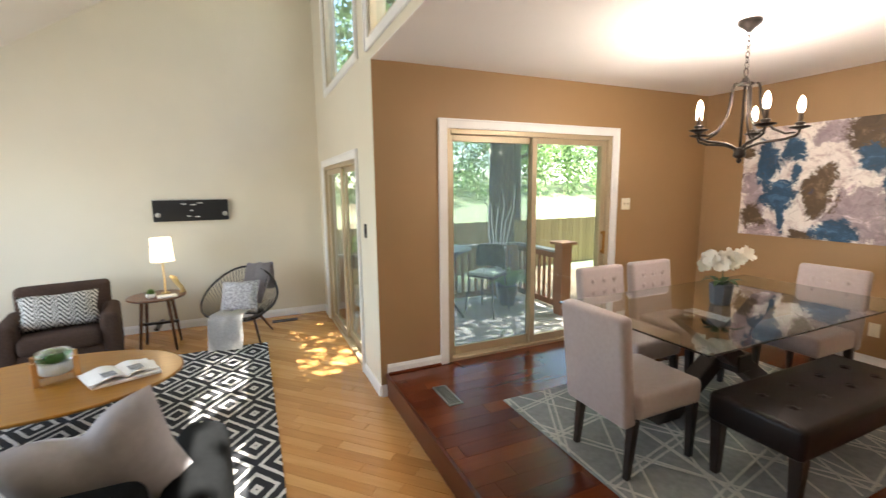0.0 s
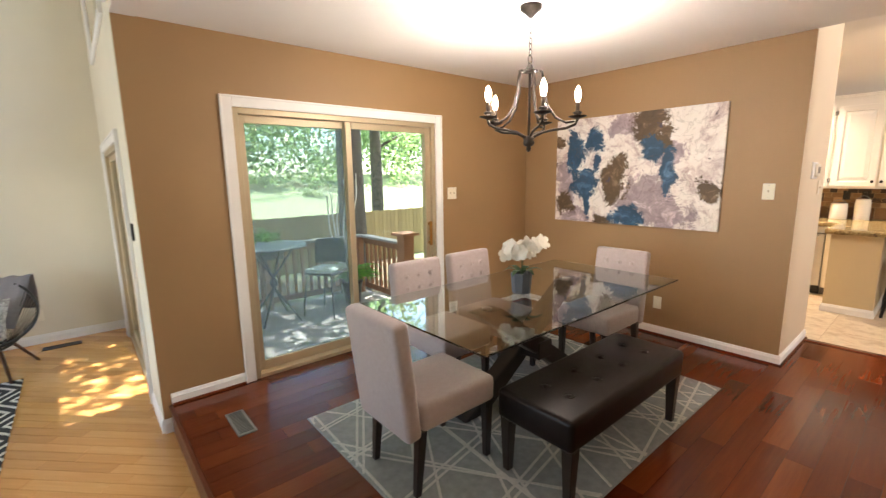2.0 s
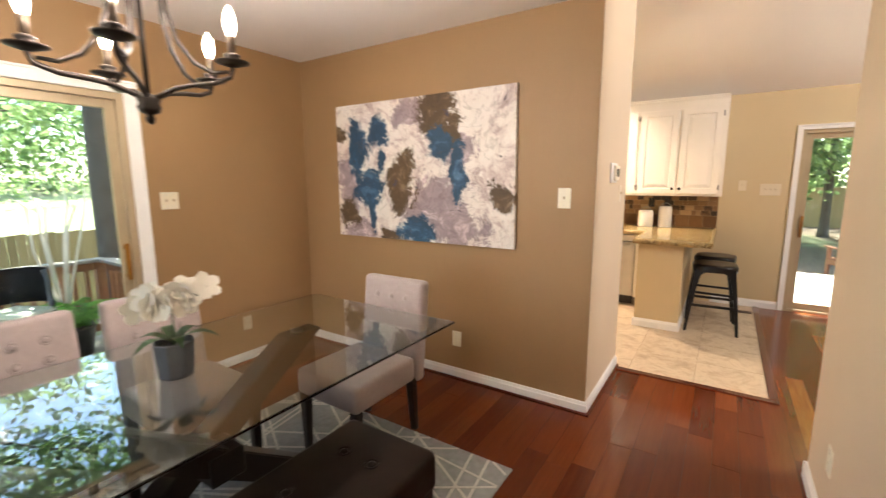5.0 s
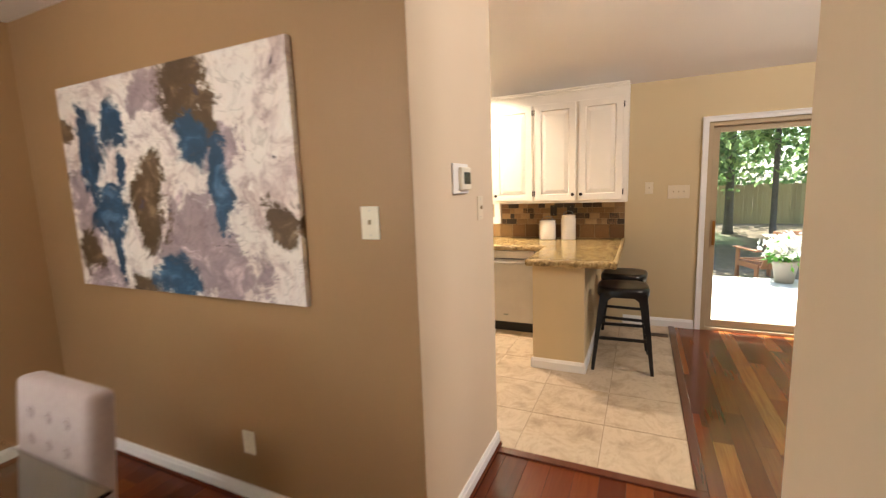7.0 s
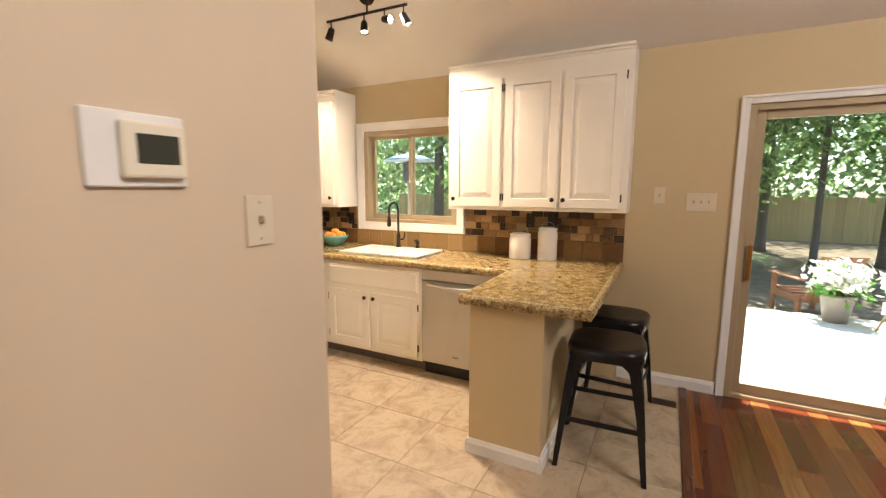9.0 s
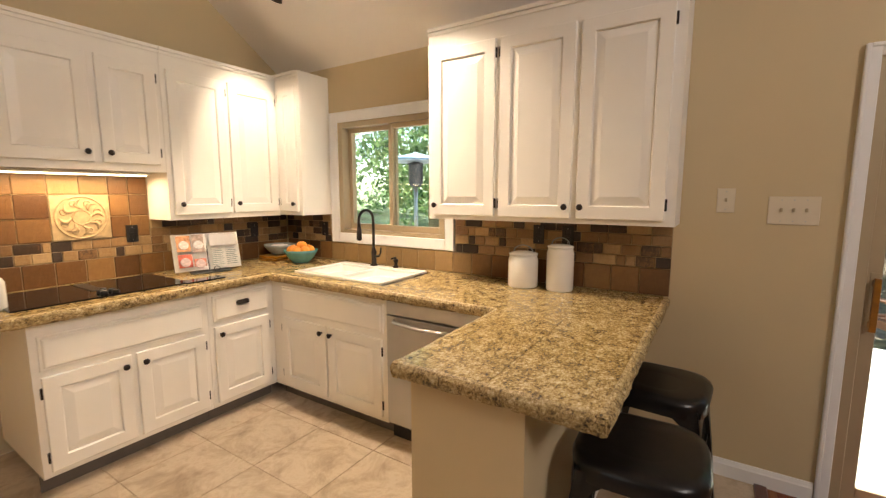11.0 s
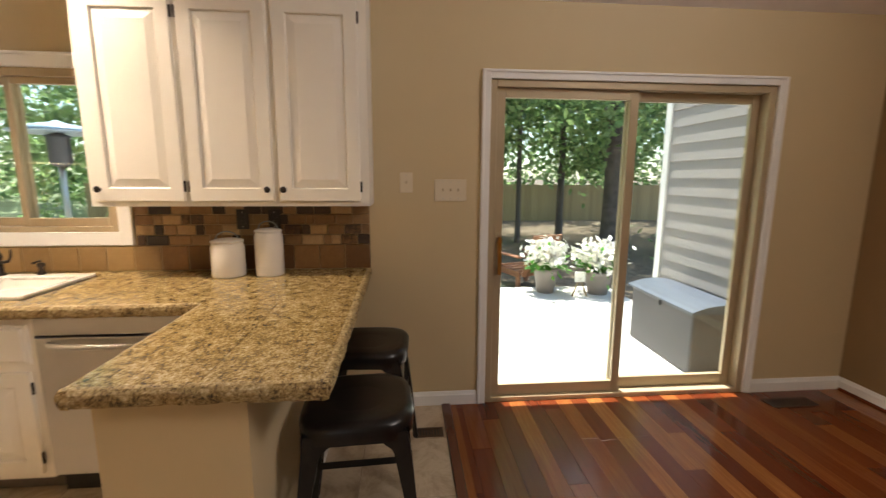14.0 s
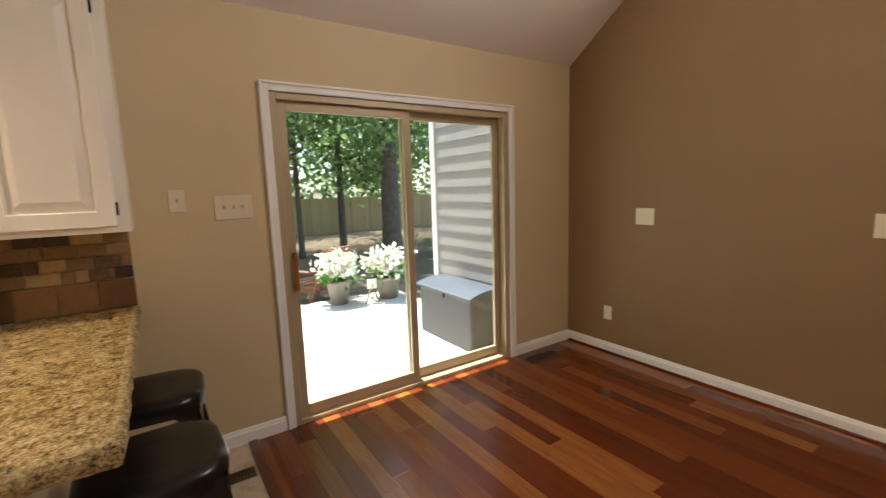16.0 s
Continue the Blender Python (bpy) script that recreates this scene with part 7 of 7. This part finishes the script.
def mosaic(wall, u0, u1, z0, rows, h):
    for k in range(rows):
        u = u0
        while u < u1 - 0.02:
            w = rng.choice((0.05, 0.075, 0.10, 0.10, 0.125))
            if u1 - (u + w) < 0.03:
                w = round(u1 - u, 3)
            wall_tile(wall, u, u + w, z0 + k * h, z0 + (k + 1) * h, M_MOSAIC)
            u += w


def course(wall, u0, u1, z0, z1, n, mat):
    for i in range(n):
        wall_tile(wall, u0 + (u1 - u0) * i / n, u0 + (u1 - u0) * (i + 1) / n, z0, z1, mat)


course("e", 0.25, 1.45, 0.916, 1.064, 8, M_TILE)
course("e", 1.45, 2.80, 0.916, 1.064, 9, M_TILEGOLD)
mosaic("e", 0.25, 1.575, 1.064, 4, 0.060)
mosaic("e", 2.80, KN - 0.02, 1.064, 4, 0.057)
course("e", 2.80, KN - 0.02, 0.916, 1.064, 4, M_TILE)
course("n", EDX, 8.16, 0.916, 1.056, 14, M_TILE)
mosaic("n", EDX, 6.50, 1.056, 2, 0.062)
mosaic("n", 6.50, 7.04, 1.056, 2, 0.062)
mosaic("n", 7.04, 8.16, 1.056, 4, 0.058)
for z0 in (1.18, 1.32, 1.46):
    course("n", 6.06, 6.51, z0, z0 + 0.139, 3, M_TILE)
    course("n", 6.81, 7.035, z0, z0 + 0.139, 2, M_TILE)
course("n", 6.51, 6.81, 1.46, 1.599, 2, M_TILEGOLD)
t = thing("tile_medallion", pose(6.66, KN - 0.008, 1.32), "carved beige stone medallion tile above the cooktop", "tile")
M_RELIEF = plain("carved_stone", (0.42, 0.31, 0.17), 0.6, var=0.2, scale=30)
part("slab", boxes((-0.148, -0.010, -0.138, 0.148, 0.003, 0.138), bevel=0.003), M_RELIEF, t)
for r, w in ((0.128, 0.007), (0.045, 0.005)):
    bm = bmesh.new()
    tube(bm, [(r * math.cos(a), -0.011, r * math.sin(a)) for a in (k * math.pi / 20 for k in range(40))], w, 6, closed=True)
    part("ring", bm, M_RELIEF, t)
for k in range(8):
    a = k * math.pi / 4
    bm = bmesh.new()
    tube(bm, [((0.05 + 0.06 * s) * math.cos(a + 0.35 * math.sin(3.1 * s)), -0.011, (0.05 + 0.06 * s) * math.sin(a + 0.35 * math.sin(3.1 * s))) for s in (0, 0.25, 0.5, 0.75, 1.0)], [0.004, 0.009, 0.011, 0.009, 0.004], 6)
    part("petal", bm, M_RELIEF, t)
    bm = bmesh.new()
    tube(bm, [(0.09 * math.cos(a + 0.39) + 0.018 * math.cos(b), -0.011, 0.09 * math.sin(a + 0.39) + 0.018 * math.sin(b)) for b in (j * math.pi / 5 for j in range(10))], 0.005, 5, closed=True)
    part("curl", bm, M_RELIEF, t)

# ---- floors, piece by piece ----


def clip_poly(poly, rect):
    x0, y0, x1, y1 = rect
    for axis, lim, keep in ((0, x0, 1), (0, x1, -1), (1, y0, 1), (1, y1, -1)):
        out = []
        for i in range(len(poly)):
            a, b = poly[i], poly[(i + 1) % len(poly)]
            ia, ib = (a[axis] - lim) * keep >= 0, (b[axis] - lim) * keep >= 0
            if ia:
                out.append(a)
            if ia != ib:
                s = (lim - a[axis]) / (b[axis] - a[axis])
                out.append((a[0] + s * (b[0] - a[0]), a[1] + s * (b[1] - a[1])))
        poly = out
        if len(poly) < 3:
            return None
    return poly


def boards(name, rects, z, width, angle, mat, label, near, seed, lengths=(0.5, 1.5), gap=0.0012):
    """Boards over the rectangles; those nearest to a stretch of the plan are objects of their own, the rest joined."""
    rg = random.Random(seed)
    base = structure(name, boxes(*[(a, b, z - 0.016, c, d, z - 0.006) for a, b, c, d in rects]), plain(name + "_joint", (0.03, 0.012, 0.006), 0.7), label, "floor")
    ca, sa = math.cos(radians(angle)), math.sin(radians(angle))
    polys = []
    for rect in rects:
        cs = [(x * ca + y * sa, -x * sa + y * ca) for x in (rect[0], rect[2]) for y in (rect[1], rect[3])]
        u0, u1 = min(c[0] for c in cs), max(c[0] for c in cs)
        v0, v1 = min(c[1] for c in cs), max(c[1] for c in cs)
        row = math.floor(v0 / width)
        while row * width < v1:
            u = u0 - rg.uniform(0, lengths[1])
            while u < u1:
                L = rg.uniform(*lengths)
                q = [(u + gap, row * width + gap), (u + L - gap, row * width + gap), (u + L - gap, (row + 1) * width - gap), (u + gap, (row + 1) * width - gap)]
                p = clip_poly([(a * ca - b * sa, a * sa + b * ca) for a, b in q], rect)
                if p:
                    polys.append(p)
                u += L
            row += 1
    polys.sort(key=lambda p: (sum(v[0] for v in p) / len(p) - near[0]) ** 2 + (sum(v[1] for v in p) / len(p) - near[1]) ** 2)
    rest_v, rest_f = [], []
    for k, p in enumerate(polys):
        n = len(p)
        mx, my = sum(v[0] for v in p) / n, sum(v[1] for v in p) / n
        ins = [(x + (mx - x) * 0.0008 / max(1e-6, math.hypot(mx - x, my - y)), y + (my - y) * 0.0008 / max(1e-6, math.hypot(mx - x, my - y))) for x, y in p]
        zz = z + rg.uniform(-0.0002, 0.0001)
        vs = [(x, y, z - 0.007) for x, y in p] + [(x, y, zz - 0.0008) for x, y in p] + [(x, y, zz) for x, y in ins]
        fs = [tuple(range(2 * n, 3 * n))]
        for i in range(n):
            j = (i + 1) % n
            fs += [(i, j, n + j, n + i), (n + i, n + j, 2 * n + j, 2 * n + i)]
        if k < 290:
            me = bpy.data.meshes.new("board")
            # the grain runs along the board's own x axis
            loc = [((x - mx) * ca + (y - my) * sa, -(x - mx) * sa + (y - my) * ca, c) for x, y, c in vs]
            me.from_pydata(loc, [], fs)
            me.materials.append(mat)
            o = new("board", me)
            o.parent = base
            o.matrix_basis = pose(mx, my, 0, 0, 0, angle)
        else:
            o = len(rest_v)
            rest_v += [(x * ca + y * sa, -x * sa + y * ca, c) for x, y, c in vs]
            rest_f += [tuple(o + i for i in f) for f in fs]
    if rest_v:
        me = bpy.data.meshes.new("boards_rest")
        me.from_pydata(rest_v, [], rest_f)
        me.materials.append(mat)
        o = new("floor_boards", me)
        o.parent = base
        o.matrix_basis = pose(0, 0, 0, 0, 0, angle)
        o["kind"] = "stuff"
    return base


structure("floor_subfloor", boxes((0.862, RW, -0.20, 5.50, NORTH + 0.1, -0.0165), (-3.6, RW, -0.20, 0.862, 1.30, -0.0165), (1.0, SOUTH, -0.20, EAST, RW, -0.0165), (5.50, RW, -0.20, EAST, KN, -0.0165)), plain("subfloor_dark", (0.03, 0.012, 0.008), 0.6), "dark underside of the floor")
structure("step_riser", boxes((0.848, 1.30, LZ, 0.8615, NORTH, -0.014), (0.838, 1.30, -0.0135, 0.8615, NORTH, 0.001), bevel=0.001), wood("riser_cherry", [(0.0, (0.05, 0.010, 0.005)), (1.0, (0.12, 0.028, 0.012))], 0.3, (14, 1, 14), 0.7), "dark cherry riser of the step to the living room", "trim")
boards("floor_dining", [(0.862, RW, 5.47, NORTH), (-3.6, RW, 0.862, 1.30)], 0.0, 0.125, 0.0, M_CHERRY, "glossy red cherry board floor", (3.2, 1.4), 1, (0.5, 1.4), 0.0006)
boards("floor_family", [(PX, SOUTH, EAST - 0.0, RW), (1.0, SOUTH, PX, RW - 0.12), (5.47, RW, EAST, -0.215)], 0.0, 0.105, 0.0, M_FAMILY, "glossy mixed cherry board floor", (7.3, -1.6), 2, (0.6, 1.7), 0.0006)
structure("floor_subfloor_living", boxes((-3.6, 1.30, LZ - 0.12, 0.848, 6.3, LZ - 0.0165)), plain("subfloor_brown", (0.10, 0.05, 0.02), 0.6), "dark underside of the oak floor")
boards("floor_living", [(-3.6, 1.30, 0.848, 6.3)], LZ, 0.083, -45.0, M_OAK, "honey oak board floor laid diagonally", (0.2, 3.6), 3, (0.35, 1.1))
ft = structure("floor_kitchen", boxes((5.51, -0.20, -0.016, EAST, KN, -0.0035)), M_GROUT, "beige stone tile kitchen floor", "floor")
TS = 0.455
for i in range(6):
    for j in range(9):
        a, b = 5.53 + i * TS, min(5.53 + (i + 1) * TS, EAST)
        c, d = -0.185 + j * TS, min(-0.185 + (j + 1) * TS, KN)
        if b - a > 0.02 and d - c > 0.02:
            part("tile", boxes((a + 0.002, c + 0.002, -0.006, b - 0.002, d - 0.002, 0.0), bevel=0.001), M_STONE, ft)
M_STRIP = wood("strip_cherry", [(0.0, (0.06, 0.014, 0.008)), (1.0, (0.14, 0.04, 0.02))], 0.18, (2, 14, 14), 0.7, coat=0.5)
structure("trim_threshold", boxes((5.47, -0.24, -0.004, 5.528, PY, 0.010), (5.528, -0.24, -0.004, EAST, -0.186, 0.010), bevel=0.004), M_STRIP, "dark cherry reducer strip round the tile", "trim")
